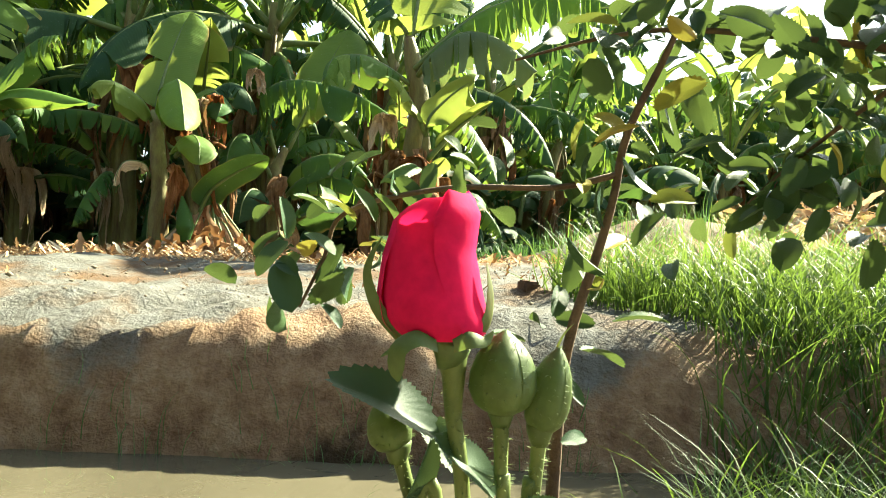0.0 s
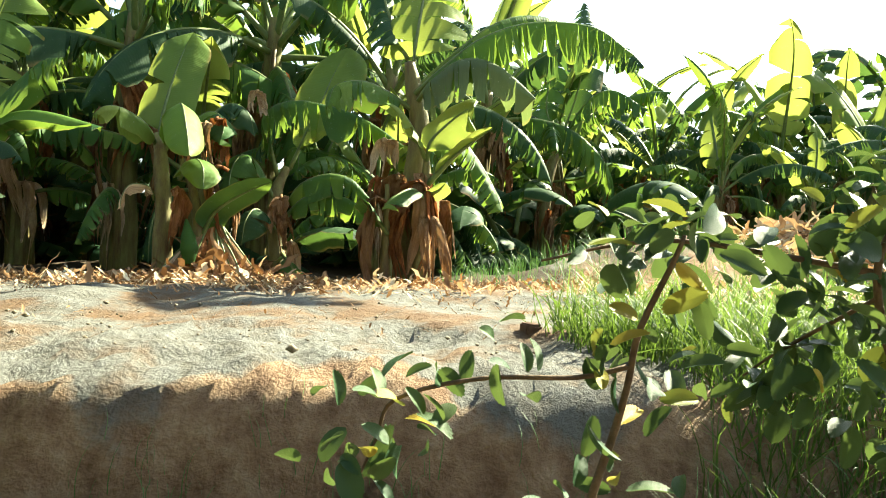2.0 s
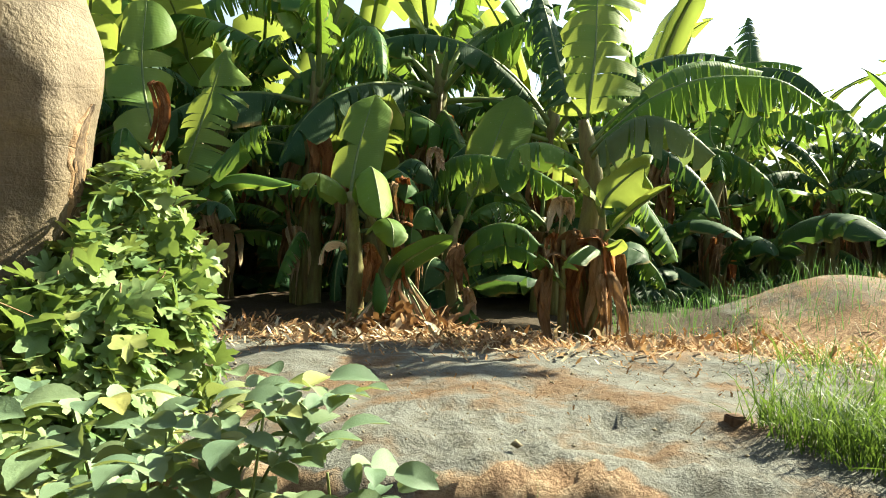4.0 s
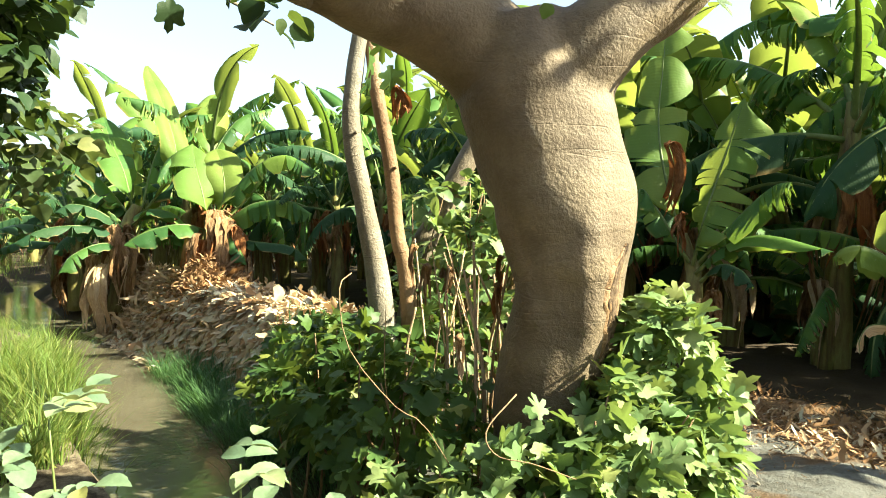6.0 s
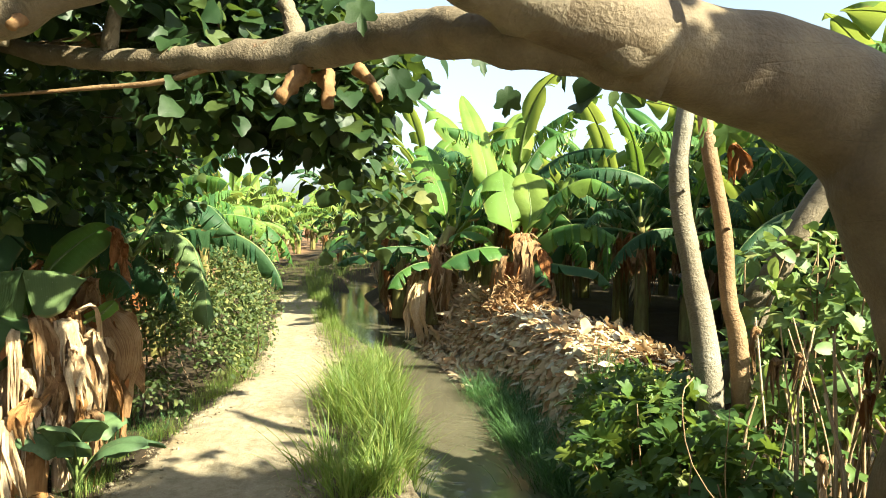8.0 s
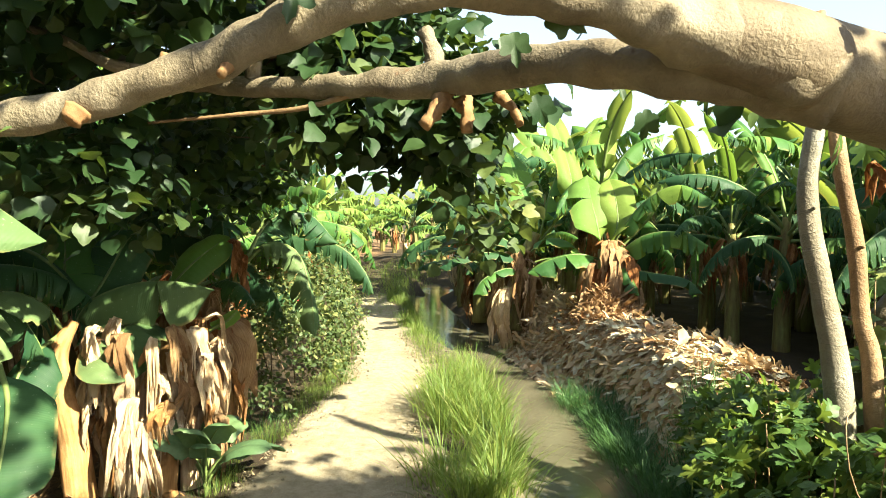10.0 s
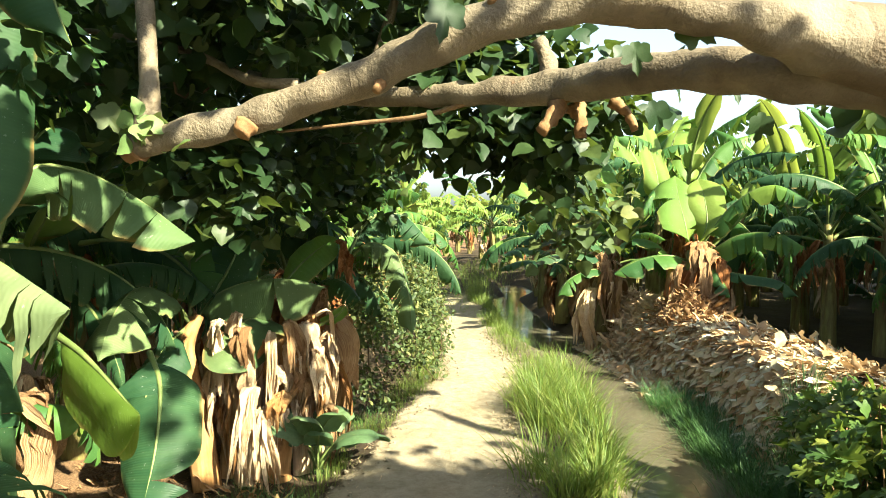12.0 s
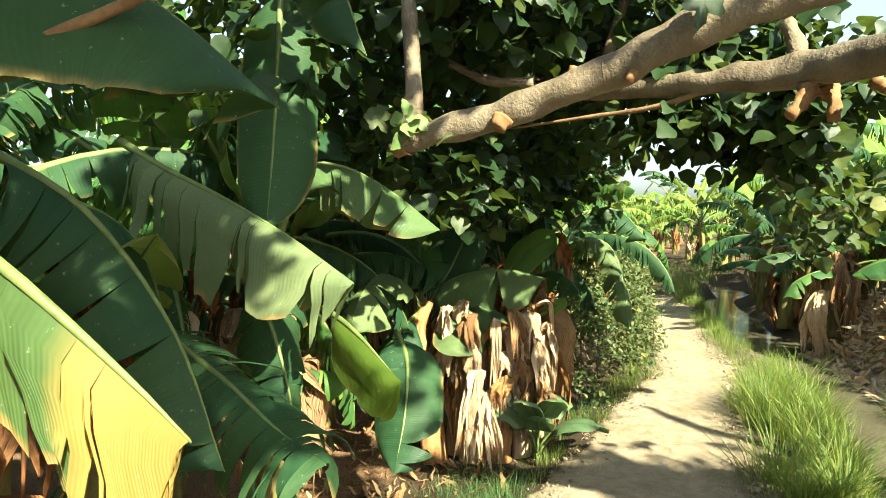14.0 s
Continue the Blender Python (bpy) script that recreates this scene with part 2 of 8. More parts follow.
def bark_material(name, stops, scale=5.0, tone=0.56, upright=False, rings=1.0):
    """Smooth bark: mottled, grainy, with thin creases that ring the limb."""
    m, nt, p, out = nodes_of(name)
    tc, uv = nt.nodes.new("ShaderNodeTexCoord"), nt.nodes.new("ShaderNodeUVMap")
    sp, cb = nt.nodes.new("ShaderNodeSeparateXYZ"), nt.nodes.new("ShaderNodeCombineXYZ")
    nt.links.new(uv.outputs[0], sp.inputs[0])
    if upright:                # rings by height
        nt.links.new(tc.outputs["Object"], sp.inputs[0])
    nt.links.new(calc(nt, "MULTIPLY", sp.outputs[2 if upright else 1], 7.0), cb.inputs[2])
    va = nt.nodes.new("ShaderNodeVectorMath")
    va.operation = "MULTIPLY_ADD"
    nt.links.new(tc.outputs["Object"], va.inputs[0])
    va.inputs[1].default_value = (1.6, 1.6, 1.6)
    nt.links.new(cb.outputs[0], va.inputs[2])
    rn = nt.nodes.new("ShaderNodeTexNoise")
    rn.inputs["Scale"].default_value, rn.inputs["Detail"].default_value, rn.inputs["Distortion"].default_value = 1.1, 1.5, 0.15
    nt.links.new(va.outputs[0], rn.inputs["Vector"])
    ring = rn.outputs["Fac"]
    crease = ramp(nt, calc(nt, "ABSOLUTE", calc(nt, "SUBTRACT", ring, 0.5)), [(0.0, (1, 1, 1)), (0.010, (0, 0, 0))])
    crease = calc(nt, "MULTIPLY", crease, ramp(nt, noise_tex(nt, 3, 3), [(0.42, (0, 0, 0)), (0.6, (1, 1, 1))]))
    n1, n2, n3 = noise_tex(nt, scale, 5, 0.6), noise_tex(nt, 90, 4, 0.6), noise_tex(nt, 1.7, 3, 0.5)
    col = ramp(nt, n1, [(q, tuple(tone * v for v in c)) for q, c in stops])
    col = mixc(nt, 0.45, col, ramp(nt, ring, [(0.35, (0.72, 0.66, 0.58)), (0.6, (1.1, 1.08, 1.05))]), "MULTIPLY")
    col = mixc(nt, 0.5, col, ramp(nt, n3, [(0.35, (0.75, 0.62, 0.48)), (0.65, (1.1, 1.1, 1.12))]), "MULTIPLY")
    col = mixc(nt, calc(nt, "MULTIPLY", crease, 0.14 * rings), col, (0.06, 0.035, 0.018))
    scar = ramp(nt, noise_tex(nt, 11, 3, 0.5), [(0.73, (0, 0, 0)), (0.78, (1, 1, 1))])
    col = mixc(nt, calc(nt, "MULTIPLY", scar, 0.75), col, (0.09, 0.045, 0.02))
    col = mixc(nt, 0.3, col, ramp(nt, n2, [(0.3, (0.6, 0.6, 0.6)), (0.7, (1.3, 1.3, 1.3))]), "MULTIPLY")
    nt.links.new(col, p.inputs["Base Color"])
    p.inputs["Roughness"].default_value = 0.7
    p.inputs["Specular IOR Level"].default_value = 0.3
    pock = noise_tex(nt, 34, 3, 0.55)
    bump(nt, p, calc(nt, "SUBTRACT", calc(nt, "ADD", calc(nt, "ADD", calc(nt, "MULTIPLY", n2, 0.35), calc(nt, "MULTIPLY", pock, 0.35)), calc(nt, "MULTIPLY", ring, 0.9)), calc(nt, "MULTIPLY", crease, 0.22 * rings)), 0.75, 0.02)
    return m


SOIL, WATER = ground_material(), water_material()
BARK = bark_material("smooth_fig_bark", [(0.3, (0.16, 0.13, 0.09)), (0.5, (0.245, 0.205, 0.145)), (0.72, (0.35, 0.29, 0.20))], tone=0.56, rings=0.2)
BARK_TRUNK = bark_material("smooth_fig_trunk_bark", [(0.3, (0.17, 0.125, 0.078)), (0.5, (0.26, 0.205, 0.135)), (0.72, (0.37, 0.29, 0.185))], tone=0.47, upright=True, rings=0.45)
BARK_PALE = bark_material("pale_bark", [(0.3, (0.25, 0.22, 0.165)), (0.7, (0.37, 0.34, 0.27))])
BARK_BROWN = bark_material("brown_bark", [(0.3, (0.26, 0.16, 0.08)), (0.7, (0.44, 0.29, 0.16))])
CUTWOOD = rough_material("cut_wood", [(0.3, (0.22, 0.11, 0.045)), (0.7, (0.46, 0.27, 0.12))], 20, 0.8)
TWIG = rough_material("twig_bark", [(0.3, (0.10, 0.065, 0.04)), (0.7, (0.24, 0.16, 0.09))], 30, 0.8)
DRYTWIG = rough_material("dry_twig", [(0.3, (0.24, 0.15, 0.08)), (0.7, (0.45, 0.30, 0.16))], 30, 0.8)
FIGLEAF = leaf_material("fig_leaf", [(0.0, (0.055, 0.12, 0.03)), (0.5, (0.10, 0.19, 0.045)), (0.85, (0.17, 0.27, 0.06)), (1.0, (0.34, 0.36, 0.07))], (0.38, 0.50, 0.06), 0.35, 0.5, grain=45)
# fig leaves: shoots lightened as if sunlit, crown darkened as if shaded
FIGSUN = leaf_material("sunlit_young_fig_leaf", [(0.0, (0.154, 0.261, 0.095)), (0.5, (0.249, 0.380, 0.137)), (0.85, (0.345, 0.451, 0.178)), (1.0, (0.499, 0.523, 0.178))], (0.42, 0.54, 0.08), 0.32, 0.5, grain=45)
FIGCROWN_SHADED = leaf_material("shaded_fig_crown_leaf", [(0.0, (0.023, 0.058, 0.022)), (0.7, (0.042, 0.084, 0.028)), (1.0, (0.104, 0.141, 0.038))], (0.24, 0.34, 0.04), 0.26, 0.5, grain=40)
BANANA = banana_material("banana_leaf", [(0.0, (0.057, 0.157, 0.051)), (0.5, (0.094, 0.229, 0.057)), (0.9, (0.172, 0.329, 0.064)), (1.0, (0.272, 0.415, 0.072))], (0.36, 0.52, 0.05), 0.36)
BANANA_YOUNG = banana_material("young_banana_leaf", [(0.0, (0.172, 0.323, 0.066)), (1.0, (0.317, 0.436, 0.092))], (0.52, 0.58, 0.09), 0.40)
# darker copy of the banana green, with shade put into the colour
BANANA_SHADED = banana_material("shaded_banana_leaf", [(0.0, (0.029, 0.092, 0.043)), (1.0, (0.058, 0.130, 0.053))], (0.20, 0.34, 0.05), 0.25, 0.55)
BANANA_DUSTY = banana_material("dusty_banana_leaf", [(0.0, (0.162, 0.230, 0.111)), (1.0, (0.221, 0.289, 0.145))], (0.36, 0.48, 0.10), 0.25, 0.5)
BANANA_YELLOW = banana_material("yellowing_banana_leaf", [(0.0, (0.44, 0.30, 0.08)), (1.0, (0.50, 0.36, 0.10))], (0.52, 0.34, 0.06), 0.28, edge=(0.45, 0.22, 0.08), green=(0.05, 0.09, 0.03))
BANANA_MATT = banana_material("matt_dusty_banana_leaf", [(0.0, (0.117, 0.207, 0.083)), (1.0, (0.193, 0.275, 0.117))], (0.22, 0.32, 0.06), 0.22, 0.6)
BANANA_LIME = banana_material("lime_banana_leaf", [(0.0, (0.19, 0.32, 0.05)), (1.0, (0.24, 0.37, 0.06))], (0.46, 0.62, 0.08), 0.45)
MIDRIB = rough_material("banana_midrib", [(0.3, (0.15, 0.22, 0.06)), (0.7, (0.27, 0.33, 0.11))], 8, 0.5, 0.2)
STEM = rough_material("banana_pseudostem", [(0.3, (0.15, 0.085, 0.035)), (0.48, (0.25, 0.21, 0.07)), (0.7, (0.34, 0.34, 0.10))], 5, 0.6, 0.5, stretch=(4, 4, 0.7))
DRY = dry_material("dry_banana_leaf", [(0.0, (0.22, 0.10, 0.04)), (0.5, (0.46, 0.27, 0.13)), (1.0, (0.72, 0.50, 0.29))], (0.6, 0.28, 0.08))
DRYPALE = dry_material("bleached_banana_sheath", [(0.0, (0.644, 0.386, 0.193)), (0.5, (1.030, 0.746, 0.476)), (1.0, (1.188, 1.030, 0.772))], (0.7, 0.42, 0.18), 0.15, 0.2)
ORANGESHEATH = dry_material("orange_banana_sheath", [(0.0, (0.36, 0.15, 0.05)), (0.5, (0.62, 0.32, 0.12)), (1.0, (0.80, 0.52, 0.26))], (0.7, 0.35, 0.1))
RUST = dry_material("rust_dead_leaf", [(0.0, (0.26, 0.08, 0.025)), (0.5, (0.48, 0.20, 0.07)), (1.0, (0.66, 0.36, 0.17))], (0.7, 0.2, 0.03))
MULCH = leaf_material("mulch_piece", [(0.0, (0.559, 0.306, 0.147)), (0.3, (0.772, 0.519, 0.293)), (0.6, (0.950, 0.718, 0.466)), (0.88, (0.950, 0.878, 0.638)), (1.0, (0.950, 0.851, 0.704))], (0.7, 0.42, 0.18), 0.2, 0.85, grain=25)
GRASS = leaf_material("long_grass", [(0.0, (0.107, 0.197, 0.041)), (0.6, (0.213, 0.312, 0.066)), (1.0, (0.394, 0.410, 0.123))], (0.6, 0.75, 0.10), 0.42, 0.5, grain=20)
GRASSLUSH = leaf_material("lush_grass", [(0.0, (0.038, 0.105, 0.026)), (0.6, (0.086, 0.180, 0.038)), (1.0, (0.180, 0.255, 0.060))], (0.34, 0.50, 0.06), 0.34, 0.5, grain=20)
GRASSDARK = leaf_material("bank_grass", [(0.0, (0.07, 0.17, 0.06)), (1.0, (0.16, 0.31, 0.10))], (0.2, 0.4, 0.06), 0.35, 0.5, grain=20)
SMALLLEAF = leaf_material("hedge_leaf", [(0.0, (0.057, 0.098, 0.034)), (0.7, (0.127, 0.172, 0.057)), (1.0, (0.322, 0.322, 0.115))], (0.3, 0.38, 0.06), 0.3, 0.55)
ROSELEAF = leaf_material("rose_leaf", [(0.0, (0.042, 0.102, 0.054)), (0.5, (0.072, 0.144, 0.060)), (0.9, (0.120, 0.192, 0.072)), (0.95, (0.432, 0.456, 0.072)), (1.0, (0.624, 0.432, 0.060))], (0.22, 0.30, 0.05), 0.22, 0.45, grain=120)
ROSELEAF.node_tree.nodes["Principled BSDF"].inputs["Specular IOR Level"].default_value = 0.12
ROSELEAF_DEEP = leaf_material("dark_rose_leaf", [(0.0, (0.04, 0.10, 0.05)), (1.0, (0.075, 0.15, 0.06))], (0.22, 0.30, 0.05), 0.2, 0.5, grain=160)
ROSELEAF_PALE = leaf_material("dusty_rose_leaf", [(0.0, (0.17, 0.27, 0.17)), (0.6, (0.26, 0.37, 0.22)), (0.93, (0.34, 0.43, 0.23)), (1.0, (0.62, 0.58, 0.18))], (0.5, 0.55, 0.08), 0.3, 0.5, grain=90)
PETAL = leaf_material("rose_petal", [(0.0, (1.15, 0.018, 0.17)), (1.0, (1.25, 0.03, 0.25))], (1.3, 0.02, 0.13), 0.38, 0.8, grain=200)
PETAL.node_tree.nodes["Principled BSDF"].inputs["Specular IOR Level"].default_value = 0.08
SEPAL = leaf_material("rose_sepal", [(0.0, (0.13, 0.20, 0.06)), (1.0, (0.18, 0.25, 0.08))], (0.3, 0.4, 0.06), 0.25, 0.5, grain=300)
ROSESTEM = rough_material("rose_stem", [(0.3, (0.14, 0.20, 0.05)), (0.7, (0.24, 0.30, 0.09))], 60, 0.5, 0.3, 0.001)
REDPETAL = leaf_material("red_petal", [(0.0, (0.6, 0.02, 0.05)), (1.0, (0.7, 0.05, 0.08))], (0.8, 0.05, 0.05), 0.3)
CABBAGE = leaf_material("weed_leaf", [(0.0, (0.12, 0.21, 0.10)), (1.0, (0.19, 0.29, 0.13))], (0.24, 0.34, 0.08), 0.25, 0.55, grain=60)
CLAYBRICK = rough_material("clay_brick", [(0.3, (0.16, 0.09, 0.055)), (0.7, (0.24, 0.14, 0.09))], 25, 0.95)
CLOD = rough_material("dry_clay_clod", [(0.3, (0.24, 0.19, 0.125)), (0.7, (0.40, 0.34, 0.24))], 30, 0.95)


# ---- mesh tools ----
class Geo:
    """Gathers vertices, faces, uvs and material numbers of one mesh."""
    def __init__(self):
        self.v, self.f, self.uv, self.m = [], [], [], []

    def add(self, verts, faces, uv=None, mat=0):
        k = len(self.v)
        self.v += [tuple(p) for p in verts]
        self.uv += list(uv) if uv is not None else [(0.0, 0.0)] * len(verts)
        self.f += [tuple(i + k for i in q) for q in faces]
        self.m += [mat] * len(faces)
        return self

    def mesh(self, name, mats, smooth=True):
        me = bpy.data.meshes.new(name)
        me.from_pydata(self.v, [], self.f)
        for m in mats if isinstance(mats, (list, tuple)) else [mats]:
            me.materials.append(m)
        me.polygons.foreach_set("material_index", self.m)
        me.polygons.foreach_set("use_smooth", [smooth] * len(self.f))
        lay = me.uv_layers.new(name="UVMap")
        idx = np.empty(len(me.loops), dtype=np.int32)
        me.loops.foreach_get("vertex_index", idx)
        lay.data.foreach_set("uv", np.asarray(self.uv, dtype=np.float32)[idx].ravel())
        me.update()
        return me


def part(name, geo, mats, parent=None, label="", at=None):
    me = geo if isinstance(geo, bpy.types.Mesh) else geo.mesh(name, mats)
    ob = new(name, me)
    if parent is not None:
        ob.parent = parent
    if at is not None:
        ob.matrix_basis = at
    return tagged(ob, label)


def thing(name, label, category, at=None, group="", kind=""):
    ob = new(name)
    ob.empty_display_size = 0.1
    if at is not None:
        ob.matrix_basis = at
    return tagged(ob, label, category, group, kind)


def smooth_line(pts, n):
    """Catmull-Rom through the points."""
    p = np.asarray(pts, float)
    q = np.vstack([2 * p[0] - p[1], p, 2 * p[-1] - p[-2]])
    out = []
    for t in np.linspace(0, len(p) - 1, n):
        i = min(int(t), len(p) - 2)
        u = t - i
        a, b, c, d = q[i], q[i + 1], q[i + 2], q[i + 3]
        out.append(0.5 * (2 * b + (c - a) * u + (2 * a - 5 * b + 4 * c - d) * u * u + (3 * b - a - 3 * c + d) * u ** 3))
    return np.array(out)


def tube(geo, pts, radii, n=16, seg=8, lumps=0.0, freq=3.0, mat=0, flat=1.0, uvlen=1.0):
    """A tapered limb along the points, with an uneven surface."""
    line = smooth_line(pts, n)
    rad = np.interp(np.linspace(0, 1, n), np.linspace(0, 1, len(radii)), radii)
    tan = np.gradient(line, axis=0)
    tan /= np.linalg.norm(tan, axis=1)[:, None] + 1e-9
    ref = np.array([0, 0, 1.0]) if abs(tan[0][2]) < 0.9 else np.array([1.0, 0, 0])
    side = np.cross(tan[0], ref)
    side /= np.linalg.norm(side)
    verts, uv = [], []
    for i in range(n):
        side = side - tan[i] * np.dot(side, tan[i])
        side /= np.linalg.norm(side)
        up = np.cross(side, tan[i])
        for j in range(seg):
            a = 2 * math.pi * j / seg
            d = side * math.cos(a) + up * math.sin(a) * flat
            p = line[i] + d * rad[i]
            if lumps:
                p = p + d * rad[i] * lumps * noise.noise(Vector(p * freq))
            verts.append(p)
            uv.append((j / seg, i / (n - 1) * uvlen))
    faces = [(i * seg + j, i * seg + (j + 1) % seg, (i + 1) * seg + (j + 1) % seg, (i + 1) * seg + j) for i in range(n - 1) for j in range(seg)]
    k = len(verts)
    verts += [line[0], line[-1]]
    uv += [(0, 0), (0, 1)]
    faces += [(k, (j + 1) % seg, j) for j in range(seg)] + [(k + 1, (n - 1) * seg + j, (n - 1) * seg + (j + 1) % seg) for j in range(seg)]
    geo.add(verts, faces, uv, mat)
    return line


def basis(tip, nrm):
    t = np.asarray(tip, float)
    t = t / (np.linalg.norm(t) + 1e-9)
    n = np.asarray(nrm, float)
    n = n - t * np.dot(n, t)
    n = n / (np.linalg.norm(n) + 1e-9)
    return np.column_stack([np.cross(t, n), t, n])


def pose_of(pos, tip, nrm, size):
    b = basis(tip, nrm) * size
    return Matrix([[*b[0], pos[0]], [*b[1], pos[1]], [*b[2], pos[2]], [0, 0, 0, 1]])


def outline_leaf(radius, n=22, centre=0.42, cup=0.25, droop=0.25):
    """A leaf of unit length from (0,0,0) to (0,1,0): a fan round a point on its midrib; radius(a) gives the outline, a from the tip."""
    vs, fs = [(0, centre, 0.0)], []
    for i in range(n):
        a = 2 * math.pi * i / n
        r = radius(a)
        x, y = r * math.sin(a), centre + r * math.cos(a)
        vs.append((x, y, cup * abs(x) * 0.5 - droop * (y - centre) ** 2))
    fs = [(0, i + 1, (i + 1) % n + 1) for i in range(n)]
    return np.array(vs), fs


def fingered(a):
    """Deep rounded fingers: the outline of a young fig leaf."""
    b = (a + math.pi) % (2 * math.pi) - math.pi
    if abs(b) > 2.7:
        return 0.36
    best = 0.25
    for c, reach, wide in ((0, 0.62, 0.24), (0.85, 0.56, 0.22), (-0.85, 0.56, 0.22), (1.75, 0.44, 0.27), (-1.75, 0.44, 0.27)):
        d = abs(b - c) / wide
        if d < 1.6:
            best = max(best, reach * (1 - 0.16 * min(d, 1.0) ** 2) if d < 1 else reach * 0.84 * (1.6 - d) / 0.6 + 0.25 * (d - 1) / 0.6)
    return best * (1 + 0.05 * math.cos(b * 27))


def lobed(depth, lobes=5):
    def r(a):
        b = (a + math.pi) % (2 * math.pi) - math.pi
        base = 0.58 - 0.10 * abs(b) / math.pi
        if abs(b) > 2.75:
            return 0.40
        return base * (1 - depth * (0.5 - 0.5 * math.cos(b * lobes * 1.12)) ) * (1 + 0.07 * math.cos(b * 23))
    return r


FIG_DEEP = outline_leaf(fingered, 56, 0.40, 0.3, 0.35)
FIG_DEEP_B = outline_leaf(lambda a: 0.45 * fingered(a) + 0.55 * lobed(0.35)(a), 48, 0.40, 0.5, 0.55)
FIG_ROUND = outline_leaf(lobed(0.18, 3), 18, droop=0.35, cup=0.35)
OVATE = outline_leaf(lambda a: 1 / math.sqrt((math.cos(a) / 0.5) ** 2 + (math.sin(a) / 0.30) ** 2), 14, 0.5, 0.5, 0.3)
def curl_strip(seed, n=5, wide=0.28, bend=1.6):
    """A dried strip of leaf, curled along and across."""
    r = random.Random(seed)
    vs, fs, y, z, a = [], [], 0.0, 0.0, r.uniform(-0.5, 0.3)
    for i in range(n + 1):
        s = i / n
        w = wide * (0.35 + 0.65 * math.sin(math.pi * (0.1 + 0.85 * s))) * r.uniform(0.75, 1.15)
        tw, dx = r.uniform(-0.5, 0.5), r.uniform(-0.06, 0.06)
        vs += [(-w + dx, y, z - w * math.sin(tw) + 0.35 * w), (dx, y, z), (w + dx, y, z + w * math.sin(tw) + 0.35 * w)]
        if i:
            k = 3 * i
            fs += [(k - 3, k - 2, k + 1, k), (k - 2, k - 1, k + 2, k + 1)]
        a += bend * r.uniform(-0.5, 0.5)
        y, z = y + math.cos(a) / n, z + math.sin(a) / n
    return np.array(vs), fs


CURLS = [curl_strip(k, 5, (0.06, 0.09, 0.13, 0.045, 0.11, 0.075)[k], (1.2, 0.9, 0.8, 0.6, 1.5, 1.0)[k]) for k in range(6)]
def crumpled(seed, n=9):
    """A torn, crumpled piece of dry leaf with a ragged outline."""
    r = random.Random(seed)
    vs = [(0, 0.5, r.uniform(-0.05, 0.08))]
    for i in range(n):
        a = 2 * math.pi * i / n
        q = r.uniform(0.6, 1.1)
        vs.append((0.30 * q * math.sin(a), 0.5 + 0.5 * q * math.cos(a), r.uniform(-0.09, 0.12)))
    return np.array(vs), [(0, i + 1, (i + 1) % n + 1) for i in range(n)]


FLAKES = [crumpled(k, 8 + k % 3) for k in range(6)]


def strew(geo, tmpl, pos, tips, nrms, sizes, mat=0):
    """Many copies of one small leaf in one mesh."""
    tv, tf = tmpl
    for p, t, n, s in zip(pos, tips, nrms, sizes):
        geo.add(tv @ (basis(t, n).T * s) + np.asarray(p), tf, None, mat)


